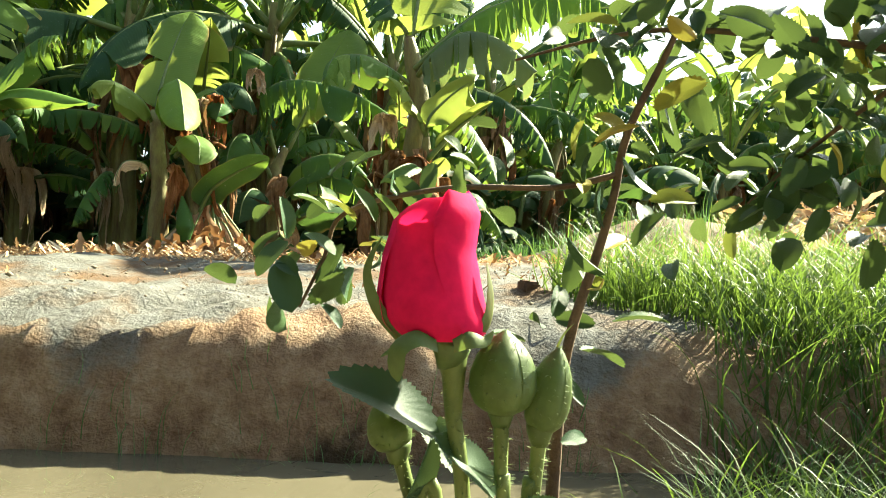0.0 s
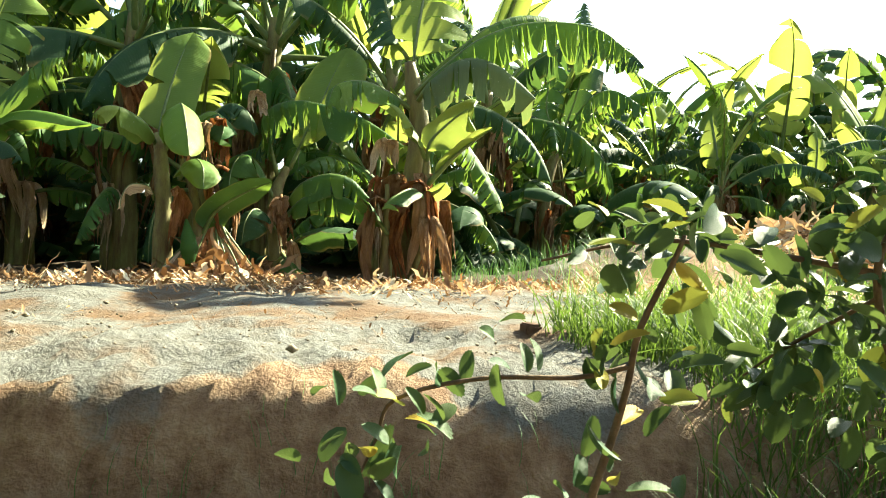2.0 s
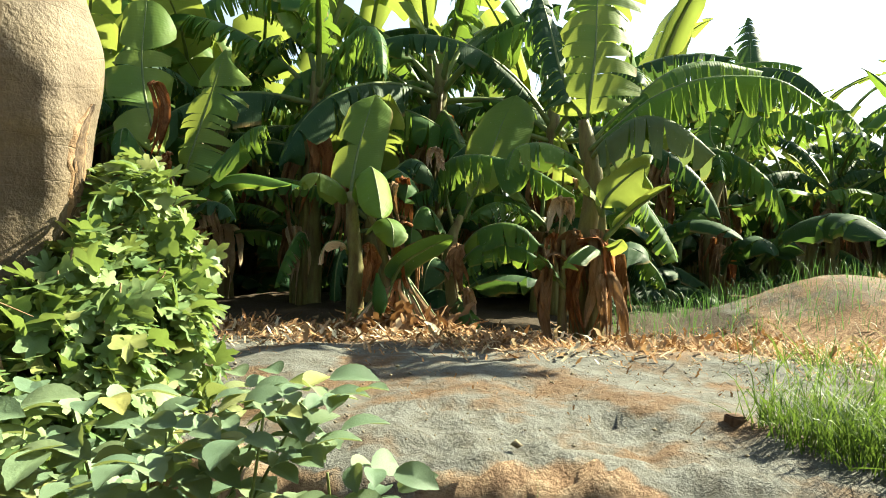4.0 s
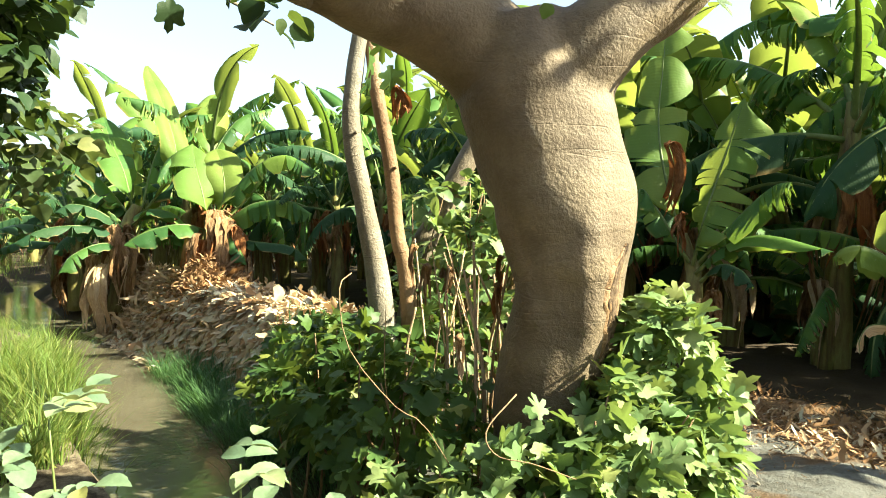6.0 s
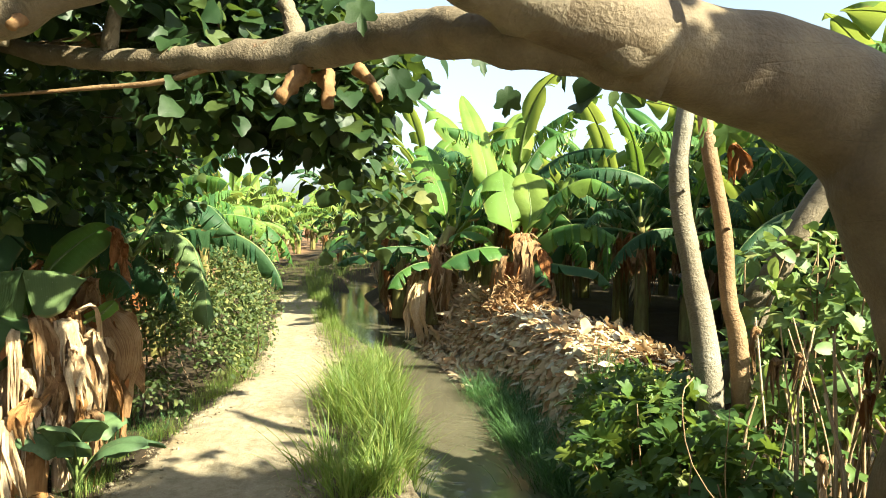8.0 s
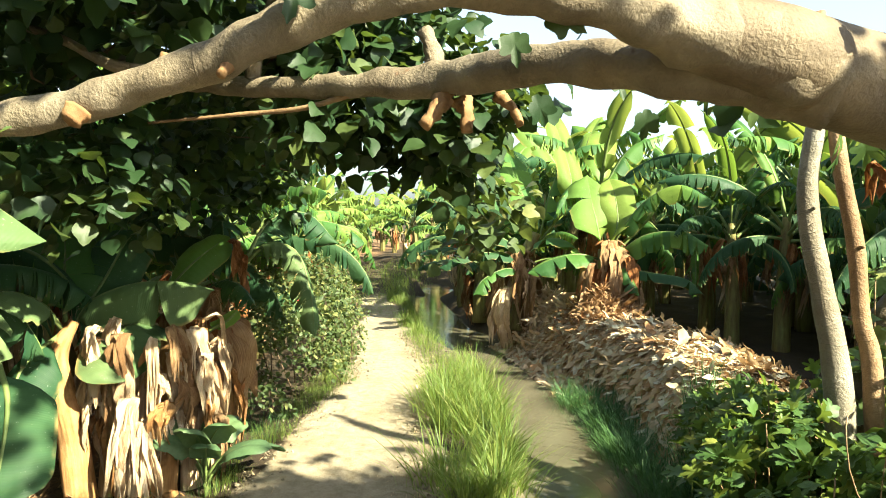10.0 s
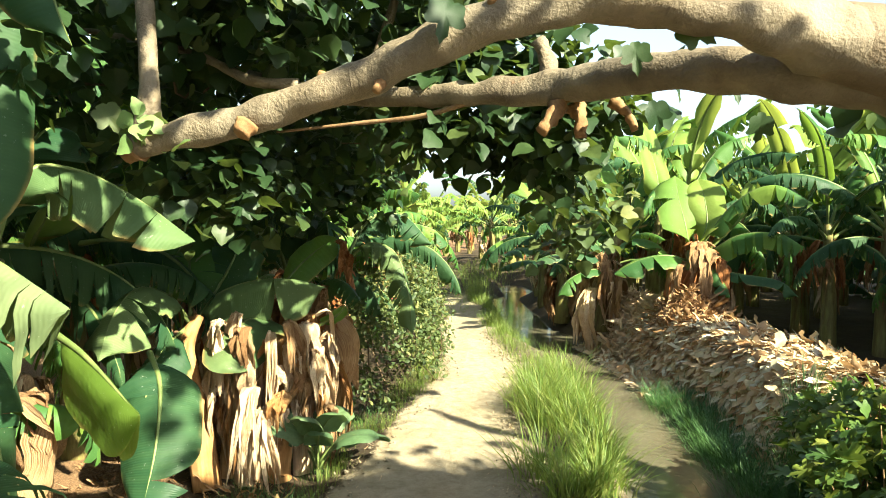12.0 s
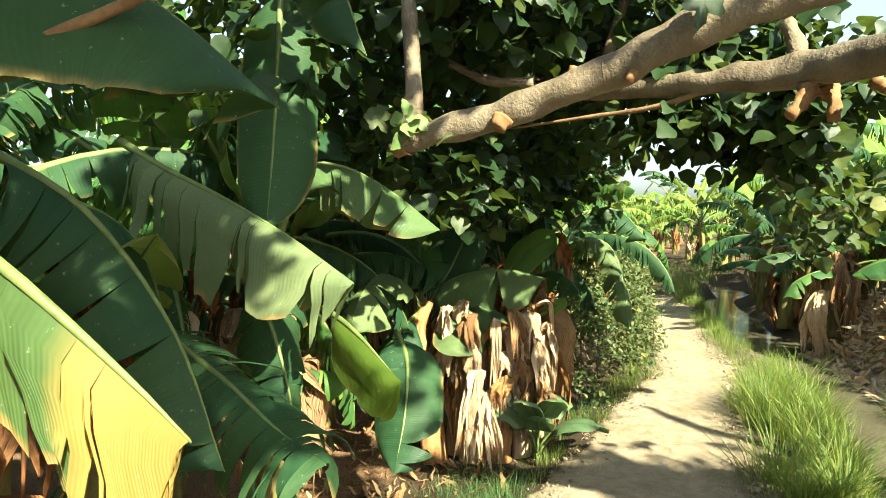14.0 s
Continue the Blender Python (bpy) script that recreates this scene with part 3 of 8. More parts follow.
def banana_leaf(rng, L, W, pet=0.3, e0=60, e1=-20, fold=20, tear=4, roll=0.0, n=26, curl=0.6, thick=0.02, pw=1.4, sway=0.0, line=None, hang=0.0):
    """A blade with torn strips on both sides of an arching midrib; from the origin outwards along +y. e0, e1: rise at its base and tip in degrees."""
    g = Geo()
    N = n * 2
    pts, pos, ang = [], np.zeros(3), []
    total = L + pet
    for i in range(N + 1):
        s = i / N
        th = radians(e0 + (e1 - e0) * s ** pw)
        ps = radians(sway) * s * s
        pts.append(pos.copy())
        ang.append((th, ps))
        pos = pos + np.array([math.sin(ps) * math.cos(th), math.cos(ps) * math.cos(th), math.sin(th)]) * total / N
    pts = np.array(pts)
    s0 = pet / total
    if line is not None:           # a midrib drawn through given points instead
        pts, s0 = smooth_line(line, N + 1), pet
        d = np.gradient(pts, axis=0)
        d /= np.linalg.norm(d, axis=1)[:, None]
        ang = [(math.asin(max(-1, min(1, q[2]))), math.atan2(q[0], q[1])) for q in d]
    def at(s):
        f = min(max((s0 + s * (1 - s0)) * N, 0), N - 1e-6)
        i = int(f)
        c = pts[i] + (pts[i + 1] - pts[i]) * (f - i)
        th, ps = ang[i]
        t = np.array([math.sin(ps) * math.cos(th), math.cos(ps) * math.cos(th), math.sin(th)])
        x = np.array([math.cos(ps), -math.sin(ps), 0.0])
        nn = np.cross(x, t)
        ro = radians(roll)
        return c, t, x * math.cos(ro) + nn * math.sin(ro), nn * math.cos(ro) - x * math.sin(ro)
    def width(s):
        a = (1 - (1 - min(s / 0.16, 1)) ** 2) ** 0.5
        b = max(0.0, 1 - max(0.0, (s - 0.62) / 0.38) ** 2.6) ** 0.65
        return W / 2 * a * b
    A = 5
    for sd in (-1, 1):
        cuts = cuts if hang and sd > 0 else sorted({0.0, 1.0, *[round(rng.uniform(0.05, 0.97), 3) for _ in range(tear)]})
        for sa, sb in zip(cuts[:-1], cuts[1:]):
            k = max(2, int((sb - sa) * n * 0.8) + 1)
            sag = rng.uniform(-6, 14) + (rng.random() ** 2) * min(tear, 18) * 3.6
            gap = 0.0 if tear == 0 else rng.uniform(0.08, 0.55) + (0.2 if hang and sa > 0.3 else 0.0)
            swing, drop = (np.array([rng.uniform(-.16, .16), rng.uniform(-.16, .16), 0]), rng.uniform(0.7, 1.1)) if hang else (0, 1)
            vs, uv = [], []
            for i in range(k + 1):
                s = sa + (sb - sa) * i / k
                for j in range(A + 1):
                    u = j / A
                    mid = (sa + sb) / 2
                    ss = mid + (s - mid) * (1 - gap * u * u) + 0.035 * u * (1 - s)
                    c, t, x, nn = at(min(ss, 1.0))
                    w = width(min(s, 0.995)) * u
                    f = radians(fold - (sag + curl * 40 * u) * u)
                    rip = 0.005 * W * math.sin(38 * s + 3 * sd) * u + 0.05 * W * noise.noise(Vector((s * 5, u * 2, sd * 7 + L * 13))) * u
                    off = x * (sd * w * math.cos(f)) + nn * (w * math.sin(f) + rip)
                    if hang:           # strips that hang by their own weight
                        q = hang * min(1.0, 1.8 * u)
                        off = off * (1 - q) + q * (np.array([0.0, 0.0, -w]) + swing * w * u + x * (sd * 0.10 * w) + nn * rip)
                        off = off * (1 + (drop - 1) * u)
                    vs.append(c + off)
                    uv.append((sd * u, s))
            fs = [(i * (A + 1) + j, i * (A + 1) + j + 1, (i + 1) * (A + 1) + j + 1, (i + 1) * (A + 1) + j) for i in range(k) for j in range(A)]
            if sd > 0:
                fs = [q[::-1] for q in fs]
            g.add(vs, fs, uv, 0)
    step = pts[::4] if (N % 4 == 0) else pts[::2]
    tube(g, step - np.array([0, 0, thick * 0.35]), [thick * 1.3, thick, thick * 0.7, thick * 0.4, thick * 0.12], len(step), 6, mat=1)
    return g


def banana(name, label, pos, h, leaves, dead=(), stem_r=0.085, lean=(0, 0), seed=1, group="banana plants", turn=0.0, base_skirt=0, scale=1.0, stem_mat=None):
    """leaves: (azimuth, e0, e1, length, width, fold, tear, roll, material). dead: (height share, azimuth, length, width, material)."""
    rng = random.Random(seed)
    root = thing(name, label, "banana plant", pose(*pos, 0, 0, turn) @ Matrix.Scale(scale, 4), group)
    top = np.array([lean[0], lean[1], h])
    g = Geo()
    tube(g, [(0, 0, -0.1), (lean[0] * 0.1, lean[1] * 0.1, h * 0.35), (lean[0] * 0.5, lean[1] * 0.5, h * 0.7), tuple(top + np.array([0, 0, 0.1]))], [stem_r * 1.25, stem_r * 1.05, stem_r * 0.9, stem_r * 0.55], 14, 12, 0.12, 6.0)
    for k in range(3):     # sheath edges that wrap the stem
        a = rng.uniform(0, 6.28)
        c, s = math.cos(a), math.sin(a)
        tube(g, [(c * stem_r * 1.1, s * stem_r * 1.1, 0.0), (c * stem_r, s * stem_r, h * 0.5), (lean[0] * 0.9 + c * stem_r * 0.75, lean[1] * 0.9 + s * stem_r * 0.75, h * rng.uniform(0.85, 1.0))], [stem_r * 0.35, stem_r * 0.3, stem_r * 0.2], 9, 6, 0.2)
    part("pseudostem", g, stem_mat or STEM, root)
    for i, (az, e0, e1, L, W, fold, tear, roll, mat) in enumerate(leaves):
        lg = banana_leaf(rng, L, W, 0.22 * L ** 0.5, e0, e1, fold, tear, roll, 26 if L > 0.7 else 14, thick=0.010 + 0.007 * L, sway=rng.uniform(-40, 40), hang=rng.uniform(0.25, 0.75) if tear >= 14 else 0.0)
        part("leaf", lg, [mat, MIDRIB], root, at=pose(*(top - np.array([0, 0, 0.02 + 0.02 * i])), 0, 0, az - 90))
    for hs, az, L, W, mat in dead:
        dg = dead_leaf(rng, L, W)
        a = radians(az)
        part("dead_leaf", dg, [mat, mat], root, at=pose(lean[0] * hs + math.cos(a) * stem_r * 0.8, lean[1] * hs + math.sin(a) * stem_r * 0.8, h * hs, 0, 0, az - 90))
    return root


def dead_leaf(rng, L, W):
    """A withered leaf that hangs from the stem: a thin rib and ragged, twisted ribbons."""
    g = Geo()
    out = rng.uniform(0.10, 0.32) * L
    line = smooth_line([(0, 0, 0), (0, out * 0.7, 0.05 * L), (rng.uniform(-.1, .1) * L, out, -0.35 * L), (rng.uniform(-.15, .15) * L, out * rng.uniform(0.3, 1.0), -L)], 17)
    A, n = 5, 14
    for r in range(rng.randint(6, 9)):
        s0, s1 = rng.uniform(0.05, 0.4), rng.uniform(0.65, 1.0)
        off, spread = rng.uniform(-0.6, 0.6) * W, rng.uniform(-0.3, 0.3) * W
        wide, ph, tw = W * rng.uniform(0.10, 0.32), rng.uniform(0, 9), rng.uniform(-1.6, 1.6)
        vs, uv = [], []
        for i in range(n + 1):
            q = i / n
            s = s0 + (s1 - s0) * q
            k = s * 16
            c = line[min(int(k), 15)] * (1 - k % 1) + line[min(int(k) + 1, 16)] * (k % 1)
            c = c + np.array([off * (0.3 + q) + 0.10 * W * math.sin(5 * q + ph), 0.12 * W * math.sin(7 * q + ph * 2), 0])
            w = wide * (0.35 + 0.65 * math.sin(math.pi * min(1, 0.15 + 0.8 * q)) ** 0.8) * (1 + 0.35 * noise.noise(Vector((q * 8, ph, L))))
            w *= 1 if q < 0.85 else (1.05 - q) / 0.2
            a = tw * q + 0.5 * math.sin(4 * q + ph)
            for j in range(A + 1):
                u = j / A * 2 - 1
                cup = 0.30 * w * (u * u) + 0.10 * w * math.sin(6 * u + ph + 9 * q) + 0.5 * w * noise.noise(Vector((u * 2.2, q * 9, ph)))
                vs.append(c + np.array([math.cos(a) * u * w + math.sin(a) * cup, math.sin(a) * u * w - math.cos(a) * cup, 0.10 * w * noise.noise(Vector((u * 3, q * 7, ph))) - 0.15 * w * abs(u)]))
                uv.append((u, q))
        g.add(vs, [(i * (A + 1) + j, i * (A + 1) + j + 1, (i + 1) * (A + 1) + j + 1, (i + 1) * (A + 1) + j) for i in range(n) for j in range(A)], uv, 0)
    tube(g, line[::2], [0.014, 0.009, 0.003], 9, 5, mat=1)
    return g


from mathutils.bvhtree import BVHTree

# ---- ground, canal and path ----
def track(*pts):
    a = np.array(sorted(pts))
    return lambda x: np.interp(x, a[:, 0], a[:, 1])


WATER_L = track((-40, 40.0), (-30, 24), (-22, 7.5), (-19.5, 4.0), (-17, 2.2), (-14, 1.25), (-11.5, 1.10), (-9.2, 0.92), (-8.0, 1.12), (-6.6, 1.12), (-5.3, 0.82), (-4.8, 0.72), (-4.2, 0.66), (-2, 0.62), (0.2, 0.75), (12, 0.8))
WATER_R = track((-40, 41.5), (-30, 25.5), (-22, 9.0), (-19.5, 5.0), (-17, 2.95), (-14, 1.75), (-10.9, 1.6), (-9, 1.86), (-7, 1.87), (-6, 1.9), (-4.6, 1.6), (-3.8, 1.55), (-2, 1.45), (-0.65, 1.46), (0.2, 1.42), (12, 1.5))
PATH_L = track((-40, 7.6), (-30, 4.2), (-22, 1.4), (-18, 0.6), (-11.6, 0.22), (-9, -0.05), (-7.4, -0.15), (-4.5, -1.05), (-2, -1.4), (12, -1.6))
PATH_R = track((-40, 8.4), (-30, 4.8), (-22, 1.95), (-18, 1.15), (-11.6, 0.65), (-7.2, 0.5), (-5.4, 0.1), (-4.3, 0.0), (-2, -0.05), (12, -0.1))
WATER_Z = -0.22


def step(a, b, v):
    t = np.clip((v - a) / (b - a), 0, 1)
    return t * t * (3 - 2 * t)


def rise(x, y):
    """Height of the ground."""
    yl, yr, pl, pr = WATER_L(x), WATER_R(x), PATH_L(x), PATH_R(x)
    near = -0.02 + 0.03 * step(pr - 0.2, pr + 0.25, y) - 0.10 * (1 - step(pl - 0.4, pl + 0.08, y))
    cliff = step(-4.2, -3.0, x)
    berm = 0.10 * step(0.55, 1.7, y - yr) * (1 - cliff) + (0.085 * step(0.0, 0.3, y - yr) + 0.035 * step(0.4, 1.7, y - yr)) * cliff
    berm = berm - 0.10 * step(1.9, 2.7, y - yr)
    mound = 0.40 * step(0.08, 0.5, y - yr) * (1 - step(0.9, 1.7, y - yr)) * step(-9.6, -8.9, x) * (1 - step(-5.0, -4.2, x))
    hump = 0.42 * np.exp(-(((x - 1.7) / 0.9) ** 2 + ((y - 5.1) / 0.8) ** 2))
    far = berm + mound + hump
    wet = step(yl - 0.10, yl + 0.12, y) * (1 - step(yr - 0.14, yr + 0.55 - 0.40 * cliff, y) * 0.999)
    side = step(0, 1, (y - yl) / np.maximum(yr - yl, 0.2))
    dry = near * (1 - side) + far * side
    return dry * (1 - wet) - 0.5 * wet


def make_ground():
    xs = np.concatenate([-np.geomspace(400, 14, 26), np.arange(-13.6, -6, 0.12), np.arange(-6, 1.6, 0.045), np.arange(1.6, 6, 0.15), np.geomspace(6.2, 400, 22)])
    ys = np.concatenate([-np.geomspace(400, 4, 22), np.arange(-3.8, -1.6, 0.1), np.arange(-1.6, 3.4, 0.045), np.arange(3.4, 7, 0.12), np.geomspace(7.2, 400, 22)])
    X, Y = np.meshgrid(xs, ys, indexing="ij")
    Z = rise(X, Y)
    nx, ny = X.shape
    flat = np.stack([X.ravel(), Y.ravel(), Z.ravel()], 1)
    for k in range(len(flat)):
        x, y, z = flat[k]
        if -14 < x < 6 and -4 < y < 7:
            w = 0.035 if y > WATER_R(x) else 0.02
            cut = float(WATER_R(x))
            if cut - 0.1 < y < cut + 0.75:
                flat[k, 2] += 0.025 * noise.noise(Vector((x * 5, y * 5, 8.0))) + 0.03 * noise.noise(Vector((x * 16, y * 16, 4.0))) - 0.05 * abs(noise.noise(Vector((x * 11, y * 7, 1.0))))
            flat[k, 2] += w * noise.noise(Vector((x * 2.3, y * 2.3, 0))) + 0.014 * noise.noise(Vector((x * 9, y * 9, 3.0))) + 0.006 * noise.noise(Vector((x * 26, y * 26, 5.0)))
    faces = [(i * ny + j, (i + 1) * ny + j, (i + 1) * ny + j + 1, i * ny + j + 1) for i in range(nx - 1) for j in range(ny - 1)]
    g = Geo()
    g.v, g.f, g.uv, g.m = flat.tolist(), faces, [(0, 0)] * len(flat), [0] * len(faces)
    me = g.mesh("ground", SOIL)
    x, y = X.ravel(), Y.ravel()
    ragged = np.array([0.16 * noise.noise(Vector((a * 1.9, b * 1.9, 9))) + 0.07 * noise.noise(Vector((a * 7, b * 7, 2))) if -14 < a < 6 and -4 < b < 4 else 0.0 for a, b in zip(x, y)])
    y = y + ragged
    yl, yr, pl, pr = WATER_L(x), WATER_R(x), PATH_L(x), PATH_R(x)
    r = step(pl - 0.12, pl + 0.08, y) * (1 - step(pr + 0.02, pr + 0.24, y)) * (1 - 0.75 * step(11.0, 15.0, -x))
    r = np.maximum(r, 0.42 * step(pr, pr + 0.1, y) * (1 - step(yl - 0.05, yl + 0.1, y)) * step(-12.0, -10.0, x))
    gz = step(yr + 0.10, yr + 0.25, y) * (1 - step(yr + 2.2, yr + 2.9, y)) * step(-4.2, -3.0, x)
    gz = np.maximum(gz, step(0.2, 0.5, np.exp(-(((x - 1.7) / 0.9) ** 2 + ((y - 5.1) / 0.8) ** 2))))
    face = step(yr - 0.1, yr + 0.05, y) * (1 - step(yr + 0.14, yr + 0.28, y)) * step(-3.4, -2.6, x)
    b = step(yr + 1.55, yr + 2.1, y) * (1 - step(yr + 2.7, yr + 3.2, y)) * step(-6, -3, x) * 0.9 + step(0.6, 1.0, x) * step(3.0, 3.6, y) * 0.5
    b = np.maximum(b, step(yr - 0.02, yr + 0.1, y) * (1 - step(yr + 1.3, yr + 1.6, y)) * step(-9.8, -9.2, x) * (1 - step(-4.4, -3.8, x)))
    b = np.maximum(b, 0.75 * (1 - step(pl - 1.6, pl - 0.35, y)))
    col = me.color_attributes.new("zone", "FLOAT_COLOR", "POINT")
    col.data.foreach_set("color", np.stack([r, gz, np.clip(b, 0, 1), face], 1).astype(np.float32).ravel())
    ob = new("ground", me)
    tagged(ob, "dry clay ground with a pale trodden path and canal banks", "ground", kind="structure")
    xs = np.concatenate([np.linspace(-40, -12, 40), np.linspace(-11.8, 6, 120)])
    wv, wf = [], []
    for i, q in enumerate(xs):
        wv += [(q, WATER_L(q) - 0.25, WATER_Z), (q, (WATER_L(q) + WATER_R(q)) / 2, WATER_Z), (q, WATER_R(q) + 0.3, WATER_Z)]
        if i:
            k = 3 * i
            wf += [(k - 3, k, k + 1, k - 2), (k - 2, k + 1, k + 2, k - 1)]
    w = new("water", Geo().add(wv, wf).mesh("water", WATER))
    tagged(w, "still muddy brown irrigation water in a narrow canal", "water", kind="structure")


make_ground()


def soil_z(x, y):
    return float(rise(np.array([x]), np.array([y]))[0])


# ---- fig tree ----
# single leaves that hang clear of the crown: form, place, length
SINGLES = ((0, (-2.83, 0.83, 2.06), 0.13), (0, (-2.75, 1.03, 2.17), 0.12), (0, (-2.70, 0.92, 2.2), 0.12), (1, (-3.10, 1.58, 1.98), 0.16), (1, (-3.06, 1.66, 1.9), 0.14), (1, (-3.14, 1.62, 1.86), 0.13), (1, (-3.02, 1.60, 2.02), 0.13), (1, (-3.04, 1.70, 1.80), 0.10),
           (1, (-1.72, 1.86, 1.98), 0.13), (1, (-1.66, 1.93, 1.95), 0.12), (1, (-1.68, 1.92, 2.06), 0.12), (2, (-1.84, 1.36, 1.90), 0.06), (2, (-1.88, 1.42, 1.86), 0.05),
           (0, (-2.30, -0.62, 2.16), 0.13), (0, (-2.75, 0.06, 2.17), 0.12), (0, (-2.95, 0.2, 2.0), 0.13), (0, (-3.35, 0.45, 2.05), 0.12), (0, (-2.98, 0.65, 1.97), 0.12), (0, (-3.0, 0.52, 2.1), 0.11), (0, (-2.32, 0.02, 2.12), 0.12), (0, (-2.10, 0.9, 2.2), 0.13),
           (0, (-2.95, -2.0, 2.1), 0.15), (0, (-2.72, -2.15, 2.05), 0.14), (0, (-2.8, -1.9, 2.2), 0.14), (0, (-2.9, -2.3, 2.2), 0.13), (0, (-2.9, -1.75, 1.95), 0.12))


def bark_wound(trunk):
    """A ragged split laid on the bole's own surface, with raised lips round rotten wood."""
    tree = BVHTree.FromObject(trunk, bpy.context.evaluated_depsgraph_get())
    na, nz = 12, 34
    lips, rot = Geo(), Geo()
    for geo, grow, lift in ((lips, 1.0, 0.010), (rot, 0.62, 0.013)):
        vs = []
        for k in range(nz + 1):
            z = 0.72 + 0.40 * k / nz
            q = k / nz
            half = grow * (0.025 + 0.055 * math.sin(math.pi * q) ** 0.7 * (0.6 + 0.7 * abs(noise.noise(Vector((q * 7, 0.3, 2)))))) * (0.25 + 0.75 * min(1, 4 * q, 4 * (1 - q)))
            mid = radians(2) + 0.10 * math.sin(7 * q) + 0.12 * (q - 0.5)
            for c in range(na + 1):
                u = c / na * 2 - 1
                a = mid + half * u / 0.25 * (1 + 0.2 * noise.noise(Vector((q * 16, u, 5))))
                d = Vector((math.cos(a), math.sin(a), 0))
                hit, *_ = tree.ray_cast(Vector((-2.02, 1.69, z)) + d * 0.8, -d)
                p = hit if hit else Vector((-2.02, 1.69, z)) + d * 0.25
                rag = noise.noise(Vector((u * 3, q * 14, 9)))
                vs.append(p + d * (lift * (1 - u * u) ** 0.5 * (1 + 0.9 * rag) - 0.003))
        geo.add(vs, [(k * (na + 1) + c, k * (na + 1) + c + 1, (k + 1) * (na + 1) + c + 1, (k + 1) * (na + 1) + c) for k in range(nz) for c in range(na)], [(v.z * 3, v.z) for v in vs])
    part("wound_lip", lips, BARK_BROWN, trunk, "raised bark lip round a split")
    part("bark_wound", rot, TWIG, trunk, "split brown wound in the bark")


def fig_tree():
    t = thing("fig_tree", "old fig tree, smooth grey-tan bark, limbs spreading over the canal", "tree")
    g = Geo()
    tube(g, [(-2.06, 1.64, -0.25), (-2.065, 1.638, 0.35), (-2.065, 1.638, 0.6), (-2.043, 1.665, 0.75), (-2.018, 1.694, 0.9), (-2.013, 1.70, 1.05), (-2.024, 1.688, 1.2), (-2.046, 1.661, 1.35), (-2.08, 1.625, 1.5), (-2.12, 1.59, 1.65), (-2.17, 1.54, 1.88)], [0.27, 0.185, 0.178, 0.186, 0.198, 0.216, 0.228, 0.238, 0.25, 0.245, 0.17], 70, 48, 0.15, 4.2)
    tube(g, [(-2.12, 1.64, 1.58), (-2.26, 1.41, 1.84), (-2.33, 1.02, 1.955), (-2.30, 0.62, 2.03), (-2.30, 0.35, 2.10)], [0.20, 0.178, 0.155, 0.132, 0.085], 40, 28, 0.16, 5.0)
    tube(g, [(-2.10, 1.66, 1.50), (-1.99, 1.67, 1.71), (-1.87, 1.79, 1.88), (-1.76, 1.95, 2.03), (-1.4, 2.3, 2.6)], [0.19, 0.165, 0.14, 0.125, 0.08], 40, 24, 0.18, 4.0)
    for a, z0, z1, d, tw in ((-1.75, 0.45, 1.25, 0.10, 0.25), (-0.30, 0.50, 1.62, 0.115, -0.25), (0.75, 0.3, 1.2, 0.09, 0.2)):   # swellings that run up the bole
        tube(g, [(-2.05 + 0.13 * math.cos(a), 1.66 + 0.13 * math.sin(a), z0), (-2.02 + 0.135 * math.cos(a + tw), 1.69 + 0.135 * math.sin(a + tw), (z0 + z1) / 2), (-2.08 + 0.15 * math.cos(a), 1.63 + 0.15 * math.sin(a), z1)], [0.03, d, 0.05], 20, 14, 0.35, 7)
    trunk = part("trunk", g, BARK_TRUNK, t)
    mod = trunk.modifiers.new("remesh", "REMESH")
    mod.mode, mod.voxel_size, mod.use_smooth_shade = "VOXEL", 0.017, True
    mod = trunk.modifiers.new("smooth", "SMOOTH")
    mod.factor, mod.iterations = 0.5, 6
    bark_wound(trunk)
    g = Geo()
    tube(g, [(-2.28, 1.33, 1.87), (-2.32, 1.15, 1.92), (-2.33, 1.02, 1.955), (-2.30, 0.70, 2.01), (-2.30, 0.42, 2.08), (-2.28, 0.09, 2.15), (-2.30, -0.27, 2.16), (-2.38, -0.58, 2.08), (-2.47, -0.80, 1.99), (-2.56, -1.0, 1.93), (-2.63, -1.2, 1.87), (-2.68, -1.42, 1.825), (-2.71, -1.58, 1.785)], [0.06, 0.09, 0.115, 0.126, 0.105, 0.08, 0.064, 0.058, 0.055, 0.052, 0.050, 0.048, 0.040], 110, 24, 0.26, 11.0, uvlen=3.6)
    limb = part("limb", g, BARK, t)
    for p, q, r in (((-2.58, -1.20, 1.845), (-2.56, -1.215, 1.815), 0.030), ((-2.44, -0.80, 1.955), (-2.40, -0.81, 1.925), 0.015), ((-2.56, -0.98, 1.97), (-2.56, -0.97, 2.005), 0.016), ((-2.34, -0.50, 2.13), (-2.30, -0.50, 2.16), 0.014), ((-2.70, -1.56, 1.785), (-2.715, -1.60, 1.76), 0.036)):
        k = Geo()
        tube(k, [p, tuple((np.array(p) + np.array(q)) / 2), q], [r * 1.3, r, r * 0.85], 6, 9, 0.4, 40)
        part("knot", k, CUTWOOD, limb, "pruned branch scar")
    g = Geo()
    tube(g, [(-2.30, 0.85, 1.95), (-2.42, 0.47, 2.0), (-2.75, 0.2, 2.07), (-3.25, -0.1, 2.09), (-3.45, -0.38, 2.10), (-3.85, -0.85, 2.14), (-4.15, -1.25, 2.22), (-4.6, -1.8, 2.45)], [0.11, 0.085, 0.064, 0.076, 0.054, 0.046, 0.040, 0.03], 80, 20, 0.28, 10.0, uvlen=3.6)
    b = part("limb", g, BARK, t)
